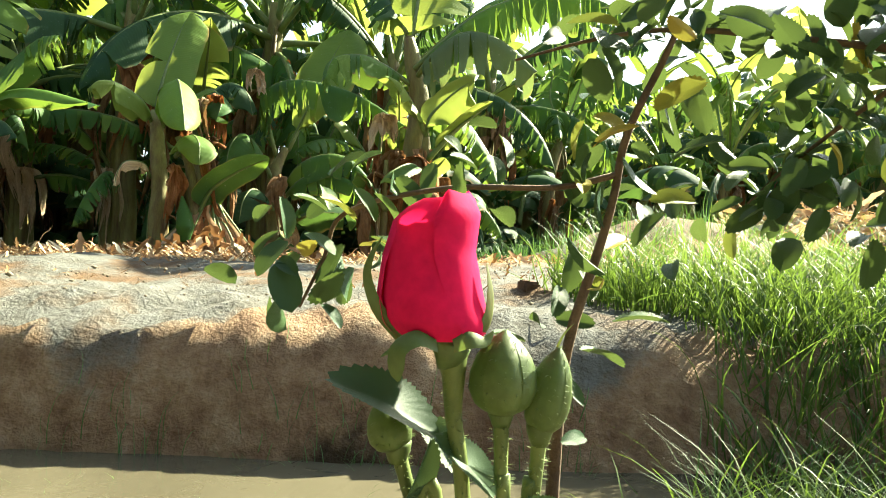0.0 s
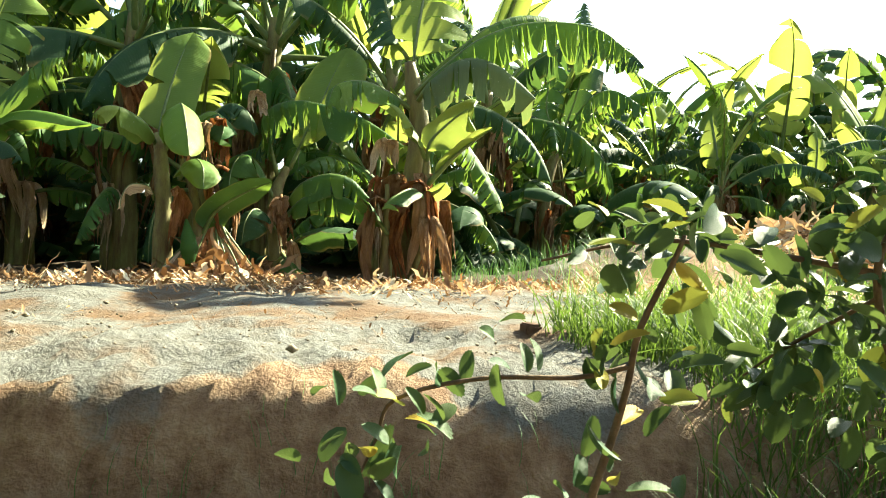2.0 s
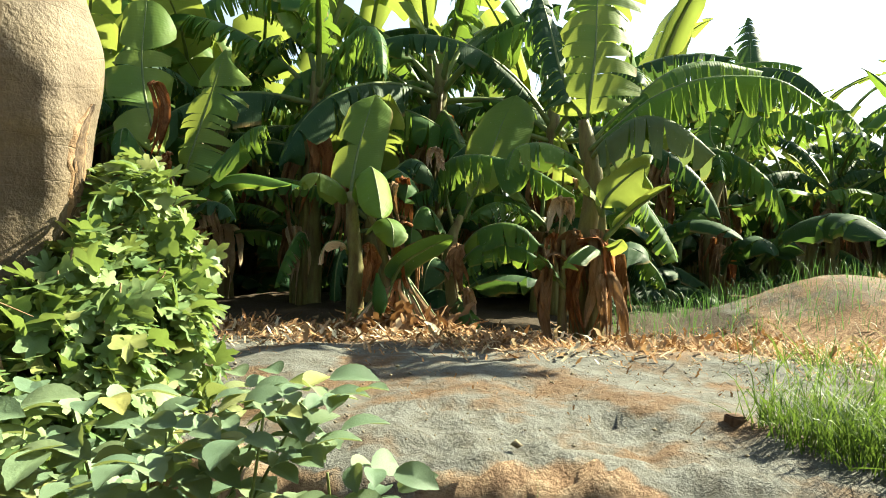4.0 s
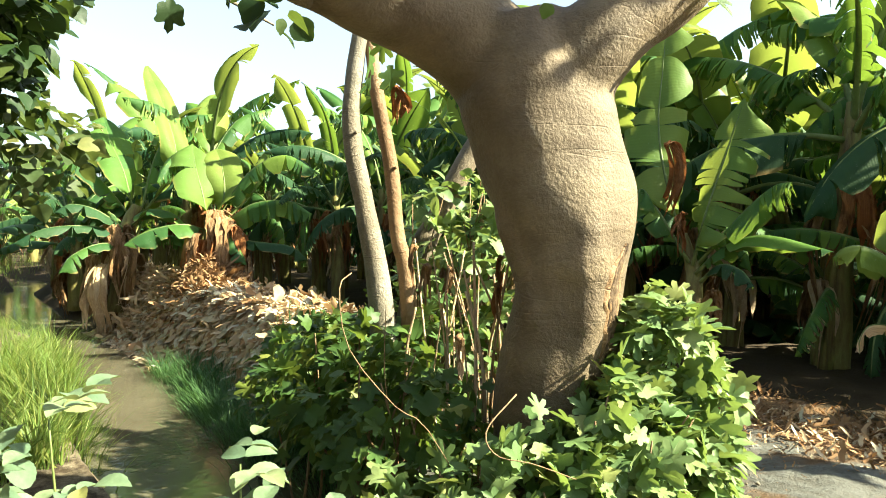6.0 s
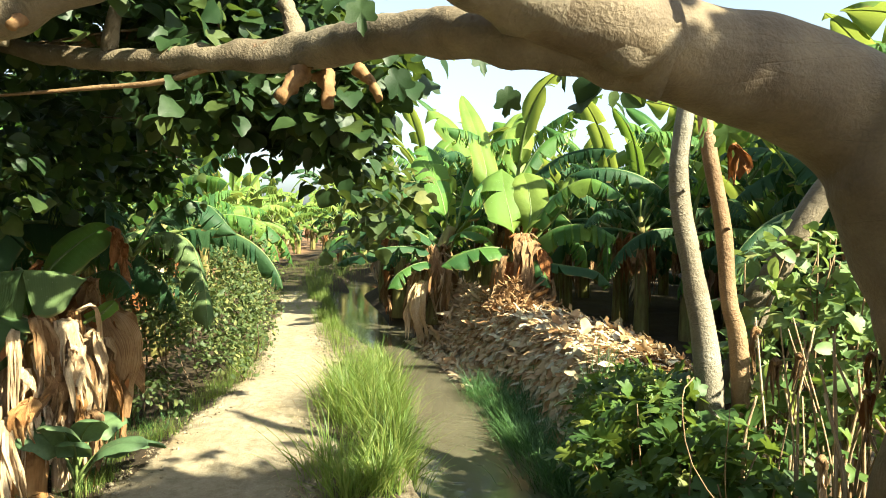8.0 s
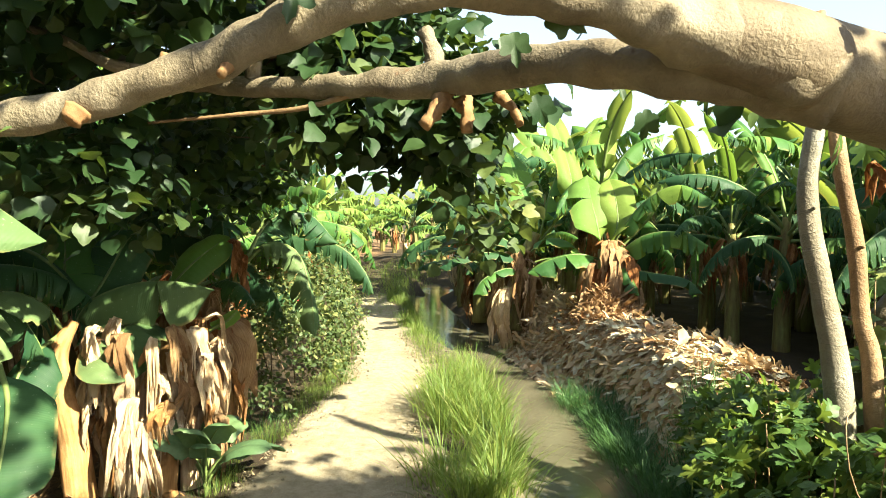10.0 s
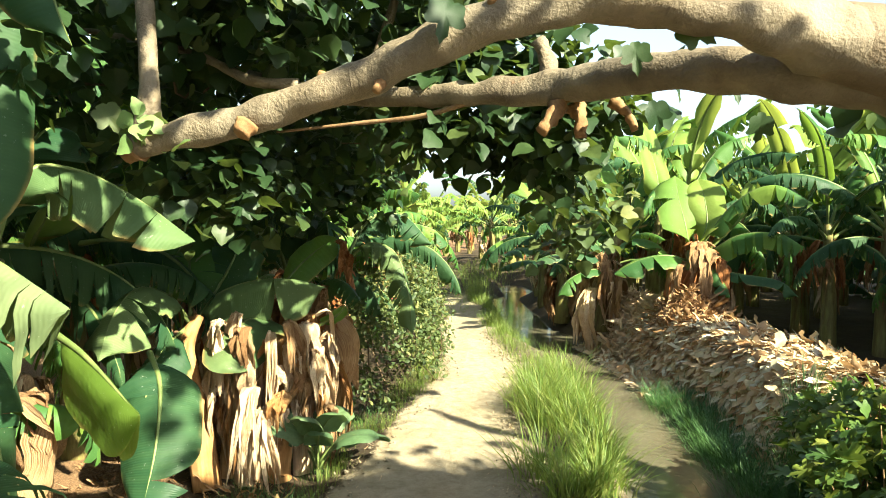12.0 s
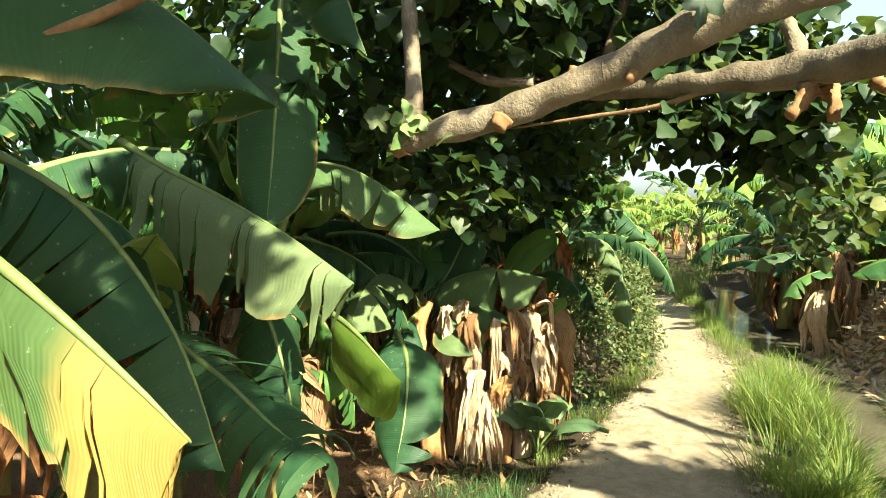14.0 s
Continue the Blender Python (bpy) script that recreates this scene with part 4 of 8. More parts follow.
    for p, q, r in (((-3.2, -0.08, 2.02), (-3.13, -0.17, 1.90), 0.026), ((-3.26, 0.0, 2.02), (-3.22, 0.01, 1.89), 0.024), ((-3.1, 0.1, 2.02), (-3.05, 0.18, 1.90), 0.016), ((-3.28, -0.1, 2.1), (-3.32, -0.14, 2.3), 0.03)):
        k = Geo()
        tube(k, [p, tuple((np.array(p) + np.array(q)) / 2 + 0.01), q], [r * 1.7, r * 1.1, r * 0.95], 10, 11, 0.6, 45)
        part("branch_stub", k, CUTWOOD if q[2] < 2.1 else BARK, b, "pruned stub with torn orange wood")
    for pts, rad, m in (([(-2.78, -1.55, 1.84), (-2.79, -1.55, 1.91), (-2.80, -1.55, 2.00), (-2.87, -1.58, 2.25), (-2.97, -1.63, 2.61)], [0.050, 0.044, 0.033, 0.030, 0.02], BARK),
                        ([(-3.4, -0.35, 2.08), (-3.6, -0.6, 2.02), (-3.75, -0.9, 2.0), (-3.9, -1.3, 1.97)], [0.016, 0.012, 0.010, 0.006], BARK_BROWN),
                        ([(-3.85, -0.85, 2.14), (-3.8, -0.8, 2.35), (-3.9, -0.7, 2.7)], [0.036, 0.028, 0.02], BARK),
                        ([(-2.9, 0.15, 2.05), (-3.1, 0.5, 2.16), (-3.3, 0.9, 2.14), (-3.5, 1.3, 2.1)], [0.02, 0.014, 0.010, 0.006], BARK_PALE),
                        ([(-2.02, 1.85, 1.86), (-1.95, 1.98, 1.92), (-1.87, 2.17, 1.96)], [0.022, 0.015, 0.008], BARK_PALE),
                        ([(-1.96, 1.97, 1.92), (-1.95, 2.05, 1.99), (-1.96, 2.11, 2.07)], [0.014, 0.012, 0.008], BARK_PALE),
                        ([(-3.61, -1.16, 2.15), (-3.63, -1.38, 2.17), (-3.77, -1.69, 2.32), (-4.04, -2.35, 2.49)], [0.030, 0.024, 0.018, 0.012], BARK),
                        ([(-4.15, -1.25, 2.22), (-4.5, -0.6, 2.4), (-4.9, 0.1, 2.2), (-4.95, 0.45, 1.7), (-4.9, 0.55, 1.3)], [0.03, 0.022, 0.016, 0.01, 0.005], TWIG)):
        k = Geo()
        tube(k, pts, rad, 22, 9, 0.2, 12)
        part("branch", k, m, t)
    rng = np.random.default_rng(4)
    g, spray = Geo(), Geo()
    # clusters above z 3 are unseen, added to throw shade on limbs and leaves
    blobs = (((-1.1, 2.2, 3.1), (0.36, 0.45, 0.25), 650), ((-4.6, -1.3, 2.75), (1.7, 1.3, 0.6), 3000), ((-0.55, -1.1, 3.1), (0.55, 0.42, 0.3), 650), ((-1.9, -0.68, 3.1), (0.32, 0.2, 0.2), 110), ((0.0, -0.35, 3.1), (0.42, 0.42, 0.25), 380), ((-1.3, -1.05, 3.1), (0.4, 0.25, 0.25), 260), ((-1.3, 0.45, 3.1), (0.85, 0.5, 0.3), 90), ((-1.3, -1.3, 3.05), (0.6, 0.33, 0.25), 450), ((-6.3, -0.95, 1.95), (0.5, 0.4, 0.5), 480), ((-6.6, -1.3, 2.3), (0.9, 0.6, 0.6), 700), ((-4.4, -0.4, 2.25), (0.9, 0.6, 0.4), 700), ((-4.85, 0.45, 1.58), (0.34, 0.30, 0.42), 170), ((-4.6, -0.3, 2.75), (1.0, 0.7, 0.4), 800), ((-3.4, -1.4, 2.55), (0.6, 0.5, 0.3), 330), ((-4.2, 0.0, 2.15), (0.5, 0.5, 0.3), 380), ((-4.05, 0.25, 2.05), (0.40, 0.35, 0.28), 330), ((-4.5, 0.3, 1.95), (0.35, 0.35, 0.32), 260),
             ((-3.6, -2.4, 2.5), (1.1, 0.9, 0.6), 1100), ((-5.6, -1.5, 2.0), (0.9, 0.7, 0.5), 800), ((-3.5, -1.35, 2.8), (0.7, 0.8, 0.3), 380), ((-4.3, -1.7, 1.85), (0.8, 0.5, 0.4), 500), ((-3.3, 0.35, 2.1), (0.3, 0.3, 0.12), 16), ((-3.0, 1.0, 2.1), (0.3, 0.25, 0.12), 14))
    for c, r, n in blobs:
        d = rng.normal(size=(n, 3))
        d /= np.linalg.norm(d, axis=1)[:, None]
        q = rng.random(n) ** 0.45
        pos = np.array(c) + d * np.array(r) * q[:, None]
        pos += 0.12 * np.sin(pos[:, [1, 2, 0]] * 9)
        tip = d * np.array([1, 1, 0.2]) + rng.normal(size=(n, 3)) * 0.6 + np.array([0, 0, -0.7])
        nrm = np.array([0.25, 0, 1.0]) + rng.normal(size=(n, 3)) * 0.55
        strew(spray if c[2] < 1.6 else g, FIG_ROUND, pos, tip, nrm, rng.uniform(0.065, 0.12, n))
    part("leaf_spray", spray, SMALLLEAF, t, "hanging spray of lighter olive leaves")["kind"] = "stuff"
    part("crown", g, FIGCROWN_SHADED, t, "dense shade-dark green shallow-lobed fig leaves, plus unseen clusters that cast shade")["kind"] = "stuff"
    big = [Geo().add(*FIG_DEEP_B).mesh("leaf", FIGCROWN_SHADED), Geo().add(*FIG_DEEP).mesh("leaf", FIGLEAF), Geo().add(*FIG_ROUND).mesh("leaf", FIGLEAF)]
    for k, p, s in SINGLES:
        ob = new("leaf", big[k])
        ob.parent = t
        ob.matrix_basis = pose_of(p, rng.normal(size=3) * 0.5 + np.array([0, 0, -0.9]), rng.normal(size=3) * 0.4 + np.array([0.9, -0.3, 0.4]), s)
    sprout = Geo().add(*FIG_ROUND).mesh("leaf", FIGSUN)
    for k in range(22):
        ob = new("leaf", sprout)
        ob.parent = t
        ob.matrix_basis = pose_of((-2.66 + rng.normal() * 0.03, -1.53 + rng.normal() * 0.05, 1.83 + rng.normal() * 0.035), rng.normal(size=3), rng.normal(size=3) + np.array([0.5, 0, 0.6]), rng.uniform(0.04, 0.07))
    part("dead_leaf", dead_leaf(random.Random(3), 0.16, 0.09), [RUST, RUST], t, at=pose(-3.02, 1.66, 1.78))
    g = Geo()
    for k in range(110):
        c, r, n = blobs[(1, 1, 4, 6, 9, 10)[rng.integers(0, 6)]]
        a = np.array(c) + rng.normal(size=3) * np.array(r) * 0.5
        e = a + rng.normal(size=3) * np.array([0.3, 0.3, 0.12])
        tube(g, [a, (a + e) / 2 + rng.normal(size=3) * 0.06, e], [0.008, 0.006, 0.003], 6, 5)
    part("twig_tangle", g, TWIG, t)["kind"] = "stuff"
    return t


fig_tree()


def slim_trunk(name, label, pts, rad, mat):
    t = thing(name, label, "tree")
    g = Geo()
    tube(g, pts, rad, 36, 16, 0.12, 6.0, uvlen=2.4)
    part("trunk", g, mat, t)
    rng = random.Random(7)
    for k in range(3):
        i = rng.randint(1, len(pts) - 2)
        p = np.array(pts[i])
        e = p + np.array([rng.uniform(-.2, .2), rng.uniform(-.2, .2), rng.uniform(0.02, 0.1)]) * 0.35
        kg = Geo()
        tube(kg, [p, (p + e) / 2, e], [0.014, 0.01, 0.007], 5, 7, 0.3)
        part("stub", kg, mat, t)
    return t


slim_trunk("slim_tree", "slim pale grey fig stem standing beside the canal", [(-3.2, 1.78, -0.1), (-3.24, 1.74, 0.8), (-3.30, 1.69, 1.22), (-3.36, 1.65, 1.6), (-3.36, 1.66, 1.9), (-3.30, 1.72, 2.4)], [0.075, 0.062, 0.052, 0.047, 0.043, 0.035], BARK_PALE)
slim_trunk("slim_tree", "slim orange-brown fig stem standing beside the canal", [(-3.14, 1.9, -0.1), (-3.18, 1.86, 0.85), (-3.21, 1.82, 1.1), (-3.24, 1.80, 1.43), (-3.29, 1.75, 1.79), (-3.33, 1.73, 2.1), (-3.4, 1.7, 2.5)], [0.05, 0.042, 0.038, 0.036, 0.034, 0.032, 0.026], BARK_BROWN)
slim_trunk("slim_tree", "leaning fig stem half hidden by leaves", [(-3.7, 2.15, -0.1), (-3.56, 2.22, 0.9), (-3.50, 2.32, 1.2), (-3.40, 2.5, 1.6), (-3.2, 2.7, 2.0)], [0.085, 0.075, 0.065, 0.06, 0.05], BARK)


# ---- leaves gathered on the surface of a bush ----
def bush(name, label, blobs, tmpls, mats, size, seed, parts=0, stalks=30, stalk_mat=None, category="shrub", up=0.6, droop=0.5, inner=0.75):
    t = thing(name, label, category)
    rng = np.random.default_rng(seed)
    shared = [Geo().add(tv, tf).mesh("leaf", mats[i % len(mats)]) for i, (tv, tf) in enumerate(tmpls)]
    geos = [Geo() for _ in tmpls]
    left = parts
    for c, r, n in blobs:
        for k in range(n):
            d = rng.normal(size=3)
            d /= np.linalg.norm(d)
            if d[2] < -0.25:
                d[2] = -d[2]
            q = inner + (1 - inner) * rng.random()
            p = np.array(c) + d * np.array(r) * q
            p = p + 0.05 * np.array([math.sin(p[1] * 14), math.sin(p[2] * 12), math.sin(p[0] * 13)])
            p[2] = max(p[2], soil_z(p[0], p[1]) + 0.02)
            nrm = d + np.array([0, 0, up]) + rng.normal(size=3) * 0.45
            tip = d * 0.6 + rng.normal(size=3) * 0.7 + np.array([0, 0, -droop])
            s = rng.uniform(*size)
            i = int(rng.integers(0, len(tmpls)))
            if left > 0 and rng.random() < 0.55:
                left -= 1
                ob = new("leaf", shared[i])
                ob.parent = t
                ob.matrix_basis = pose_of(p, tip, nrm, s)
            else:
                strew(geos[i], tmpls[i], [p], [tip], [nrm], [s])
    for i, g in enumerate(geos):
        if g.v:
            part("foliage", g, mats[i % len(mats)], t)["kind"] = "stuff"
    g = Geo()
    for k in range(stalks):
        c, r, n = blobs[int(rng.integers(0, len(blobs)))]
        a = np.array([c[0] + rng.normal() * r[0] * 0.35, c[1] + rng.normal() * r[1] * 0.35, 0])
        a[2] = soil_z(a[0], a[1]) - 0.05
        d = rng.normal(size=3)
        d[2] = abs(d[2]) + 0.4
        d /= np.linalg.norm(d)
        e = np.array(c) + d * np.array(r) * 0.95
        m = (a + e) / 2 + rng.normal(size=3) * 0.05
        tube(g, [a, m, e], [0.008, 0.006, 0.003], 8, 5)
    if stalks:
        part("stalk_tangle", g, stalk_mat or TWIG, t)["kind"] = "stuff"
    return t


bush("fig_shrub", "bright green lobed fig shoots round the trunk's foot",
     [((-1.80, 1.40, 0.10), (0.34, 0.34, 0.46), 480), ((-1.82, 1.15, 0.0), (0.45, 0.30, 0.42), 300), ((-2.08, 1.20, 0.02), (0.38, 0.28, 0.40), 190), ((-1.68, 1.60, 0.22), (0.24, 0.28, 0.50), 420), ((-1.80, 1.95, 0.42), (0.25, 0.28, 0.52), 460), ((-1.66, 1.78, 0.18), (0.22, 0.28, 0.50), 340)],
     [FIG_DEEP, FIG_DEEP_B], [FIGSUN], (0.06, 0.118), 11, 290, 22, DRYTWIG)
bush("fig_shrub", "darker green fig shoots with dry twigs on the canal bank",
     [((-2.65, 1.42, 0.2), (0.5, 0.35, 0.50), 360), ((-3.2, 1.5, 0.25), (0.5, 0.36, 0.48), 340), ((-3.7, 1.75, 0.2), (0.4, 0.3, 0.45), 260), ((-4.25, 2.0, 0.15), (0.45, 0.4, 0.42), 240), ((-3.75, 2.3, 0.3), (0.4, 0.4, 0.5), 160), ((-2.7, 1.9, 0.35), (0.45, 0.4, 0.55), 160)],
     [FIG_DEEP, FIG_DEEP_B], [FIGLEAF], (0.07, 0.125), 12, 200, 45, DRYTWIG)
bush("fig_shrub", "yellow-green fig shoots among slim stems, paled as if sunlit",
     [((-3.3, 2.3, 1.05), (0.4, 0.35, 0.4), 170), ((-3.0, 2.3, 0.75), (0.35, 0.3, 0.55), 170), ((-3.3, 2.1, 0.5), (0.3, 0.3, 0.5), 100), ((-2.75, 2.25, 0.6), (0.3, 0.3, 0.5), 120)],
     [FIG_DEEP_B, OVATE], [FIGSUN], (0.06, 0.12), 13, 60, 50, DRYTWIG)


def twig_thing(name, label, lines, mat, category="twig"):
    t = thing(name, label, category)
    for pts, r in lines:
        g = Geo()
        tube(g, pts, [r, r * 0.85, r * 0.6], 16, 7, 0.15, 20)
        part("stem", g, mat, t)
    return t


twig_thing("dry_vine", "thin tan leafless vine arching out of the fig shoots", [([(-2.30, 0.98, 1.02), (-2.24, 0.90, 0.98), (-2.20, 0.91, 0.8), (-2.10, 1.01, 0.63), (-2.05, 1.10, 0.55), (-2.0, 1.3, 0.2)], 0.0022), ([(-1.73, 1.15, 0.72), (-1.71, 1.02, 0.65), (-1.68, 1.03, 0.59), (-1.62, 1.10, 0.57), (-1.6, 1.25, 0.5)], 0.0022), ([(-2.5, 1.35, 0.1), (-2.42, 1.2, 0.6), (-2.35, 1.15, 0.9)], 0.0022)], DRYTWIG)
_r = random.Random(77)
_st = []
for _k in range(22):
    _x, _y = -2.5 + _r.uniform(-.28, .28), 1.62 + _r.uniform(-.15, .2)
    _st.append(([(_x, _y, 0.1), (_x + _r.uniform(-.06, .06), _y + _r.uniform(-.05, .05), 0.6), (_x + _r.uniform(-.14, .14), _y + _r.uniform(-.1, .1), _r.uniform(0.8, 1.15))], _r.uniform(0.004, 0.009)))
bunch = twig_thing("dry_stalks", "upright straw-coloured dead stalks with withered leaves beside the trunk", _st, DRYPALE, "dead stalks")
for _k in range(5):
    part("dead_leaf", dead_leaf(random.Random(200 + _k), 0.12 + 0.01 * _k, 0.035), [RUST if _k % 3 == 0 else DRY, DRY], bunch, at=pose(-2.45 + 0.22 * math.cos(_k * 2.4), 1.55 + 0.15 * math.sin(_k * 2.4), 0.95 + 0.03 * _k, 0, 0, 40 * _k))
part("dead_leaf", dead_leaf(random.Random(221), 0.14, 0.05), [DRYPALE, DRY], bunch, at=pose(-2.13, 1.28, 0.80))


# ---- banana plants ----
def random_leaves(rng, n, L, W, tearing=(16, 40), mats=None, high=82, low=8):
    out, az = [], rng.uniform(0, 360)
    for i in range(n):
        f = i / max(n - 1, 1)
        e0 = high + (low - high) * f + rng.uniform(-8, 8)
        e1 = e0 - rng.uniform(35, 75) - 55 * f
        k = rng.uniform(0.8, 1.12) * (1.1 if i == 0 else 1.0)
        m = mats[0] if i < 2 else (mats[1] if rng.random() < 0.75 else mats[2])
        out.append((az, e0, e1, L * k, W * rng.uniform(0.85, 1.15) * (0.62 if i == 0 else 1.0), rng.uniform(5, 30) - 25 * f, rng.randint(*tearing) if i > 1 else rng.randint(2, 7), rng.uniform(-35, 35), m))
        az += 137.5 + rng.uniform(-25, 25)
    return out


def random_dead(rng, n, L, W, mats):
    return [(rng.uniform(0.55, 1.0), rng.uniform(0, 360), L * rng.uniform(0.6, 1.1), W * rng.uniform(0.7, 1.2), rng.choice(mats)) for _ in range(n)]


GREENS = (BANANA_YOUNG, BANANA, BANANA_SHADED)
# palette whose lower blades carry shade in their colour
SHADE = (BANANA, BANANA_SHADED, BANANA_SHADED)
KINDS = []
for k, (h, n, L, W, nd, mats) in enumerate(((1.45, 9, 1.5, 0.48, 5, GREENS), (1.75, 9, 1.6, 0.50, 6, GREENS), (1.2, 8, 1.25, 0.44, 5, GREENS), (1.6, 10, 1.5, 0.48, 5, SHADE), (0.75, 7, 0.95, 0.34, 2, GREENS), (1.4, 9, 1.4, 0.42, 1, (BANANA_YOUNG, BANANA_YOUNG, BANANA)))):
    r = random.Random(100 + k)
    KINDS.append(banana("banana_plant", "green banana plant with torn leaves and dry hanging skirts", (0, 0, 0), h, random_leaves(r, n, L, W, mats=mats), random_dead(r, nd, 0.7, 0.15, (DRY, DRY, RUST, DRYPALE)), seed=30 + k, lean=(r.uniform(-.1, .1), r.uniform(-.1, .1))))
_used = set()


def plant(k, x, y, turn, size=1.0, z=None):
    p = pose(x, y, (soil_z(x, y) if z is None else z) - 0.03, 0, 0, turn) @ Matrix.Scale(size, 4)
    if k not in _used:
        _used.add(k)
        KINDS[k].matrix_basis = p
        return KINDS[k]
    ob = copy_thing(KINDS[k], pose(0, 0, 0))
    ob.matrix_basis = p
    return ob


rng = random.Random(21)
# grove behind the berm
for row, y0 in enumerate((4.9, 6.0, 7.3, 8.8)):
    x = -7.5 - row * 1.2
    while x < 5.5 + row * 2.0:
        y = y0 + rng.uniform(-0.35, 0.35)
        k = rng.choice((0, 1, 3, 1, 0)) if row else rng.choice((0, 2, 4, 3, 2))
        y += 2.2 * min(1.0, max(0.0, (x - 0.2) / 0.8))
        if not ((row == 0 and -3.9 < x < 2.0) or (row == 1 and -0.4 < x < 0.6)):
            plant(k, x, y, rng.uniform(0, 360), rng.uniform(0.9, 1.15) * (0.9 if row == 0 else 1.08) * (0.78 if x > 0.7 else 1.0))
        x += rng.uniform(0.8, 1.15)
for i in range(34):
    x, y = rng.uniform(-8, 6.5), rng.uniform(5.4, 8.5)
    y += 2.0 if x > 0.4 else 0.0
    plant(4, x, y, rng.uniform(0, 360), rng.uniform(0.8, 1.25))
# grove beyond the mulch bank, on the far side of the canal
for row, off in enumerate((1.6, 2.7, 3.9, 5.3)):
    x = -5.2 if row == 0 else -4.0
    while x > -27:
        y = WATER_R(x) + off + 1.7 * float(step(-8.0, -6.6, x)) + rng.uniform(-0.3, 0.3)
        if not (row == 0 and -9.2 < x < -7.0) and y < 30:
            plant(rng.choice((0, 2, 1, 3, 0)), x, y, rng.uniform(0, 360), rng.uniform(0.85, 1.1))
        x -= rng.uniform(0.85, 1.3) * (1.0 if x > -14 else 1.5)
# grove beside the path
for row, off in enumerate((1.25, 2.2, 3.3)):
    x = -6.6 + row * 1.6
    while x > -27:
        y = PATH_L(x) - off + rng.uniform(-0.25, 0.25)
        plant(rng.choice((3, 0, 2, 3, 1)) if x > -11 else rng.choice((5, 0, 5)), x, y, rng.uniform(0, 360), rng.uniform(0.8, 1.05))
        x -= rng.uniform(0.9, 1.4) * (1.0 if x > -14 else 1.5)
# end of the canal's bend
for x, y in ((-18.6, 2.2), (-19.8, 2.9), (-21.0, 3.4), (-22.5, 3.6), (-23.5, 2.6), (-24.5, 3.8), (-21.5, 5.0), (-24.0, 1.0)):
    plant(rng.choice((5, 5, 2)), x, y, rng.uniform(0, 360), rng.uniform(0.9, 1.1))
for i in range(10):
    plant(rng.choice((5, 5, 2)), -26 - rng.uniform(0, 7), rng.uniform(0, 9), rng.uniform(0, 360), rng.uniform(0.95, 1.2))

def far_grove(seed, n, area, low=0.0, high=3.0, label="dense banana leaves deep inside the grove, shade put into their colour"):
    """The depth of the grove, where single plants cannot be told apart."""
    rng = random.Random(seed)
    forms = []
    for k in range(6):
        lg = banana_leaf(rng, 1.3, 0.42, 0.1, 50, -50, -5, 7, 0, 10)
        forms.append((np.array(lg.v), lg.f, lg.uv, lg.m))
    g = Geo()
    for k in range(n):
        x, y = area(rng)
        v, f, uv, m = forms[rng.randrange(6)]
        a, s = rng.uniform(0, 6.28), rng.uniform(0.8, 1.25)
        c, q = math.cos(a) * s, math.sin(a) * s
        z = low + (high - low) * rng.random()
        k0 = len(g.v)
        g.v += np.column_stack([v[:, 0] * c - v[:, 1] * q + x, v[:, 0] * q + v[:, 1] * c + y, v[:, 2] * s + z]).tolist()
        g.uv += uv
        g.f += [tuple(i + k0 for i in t) for t in f]
        g.m += m
    tagged(part("far_grove", g, [BANANA_SHADED, MIDRIB]), label, "banana grove", kind="stuff")


# leaf masses in the shade-dark colour stand in for the grove's inner shadow
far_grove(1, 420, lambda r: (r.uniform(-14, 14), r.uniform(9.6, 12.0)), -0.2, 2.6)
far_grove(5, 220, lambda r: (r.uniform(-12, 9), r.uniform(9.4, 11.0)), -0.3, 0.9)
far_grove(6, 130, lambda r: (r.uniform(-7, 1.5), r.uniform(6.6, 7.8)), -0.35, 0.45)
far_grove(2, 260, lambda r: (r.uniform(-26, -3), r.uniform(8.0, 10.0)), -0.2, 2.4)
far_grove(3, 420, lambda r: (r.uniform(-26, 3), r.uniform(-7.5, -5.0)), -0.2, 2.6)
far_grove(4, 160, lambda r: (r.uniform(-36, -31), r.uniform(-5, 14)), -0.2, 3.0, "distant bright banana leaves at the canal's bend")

banana("banana_plant", "banana stump with hanging dry leaves at the water's edge", (-10.7, 1.95, 0.0), 0.8,
       [(-60, 35, -30, 1.0, 0.36, 0, 5, 0, BANANA_SHADED), (30, 60, -10, 1.2, 0.4, 5, 6, 0, BANANA_SHADED), (140, 70, 0, 1.2, 0.4, 5, 6, 0, BANANA), (-120, 20, -40, 0.9, 0.36, 0, 4, 0, BANANA_SHADED)], random_dead(rng, 12, 0.8, 0.18, (DRY, RUST)), 0.1, seed=66)

for i, (x, off) in enumerate(((-11.6, 0.45), (-12.5, 0.4), (-13.4, 0.5), (-14.6, 0.45), (-10.0, 0.75))):
    plant((3, 0, 2, 3, 2)[i], x, WATER_R(x) + off, 70 * i, 0.8)

def hero_leaf(root, seed, line, W, fold, tear, roll, mat, pet=0.05, thick=0.014, curl=0.4, rib=None, n=30, name="leaf", hang=0.0):
    lg = banana_leaf(random.Random(seed), 1.0, W, pet, 0, 0, fold, tear, roll, n, curl, thick, line=line, hang=hang)
    return part(name, lg, [mat, rib or MIDRIB], root)


def stalk(root, line, rad, mat, name="pseudostem"):
    g = Geo()
    tube(g, line, rad, 22, 14, 0.16, 7.0, uvlen=2.0)
    if root not in FEET:
        FEET[root] = Vector((line[0][0], line[0][1], soil_z(line[0][0], line[0][1])))
    return part(name, g, mat, root)


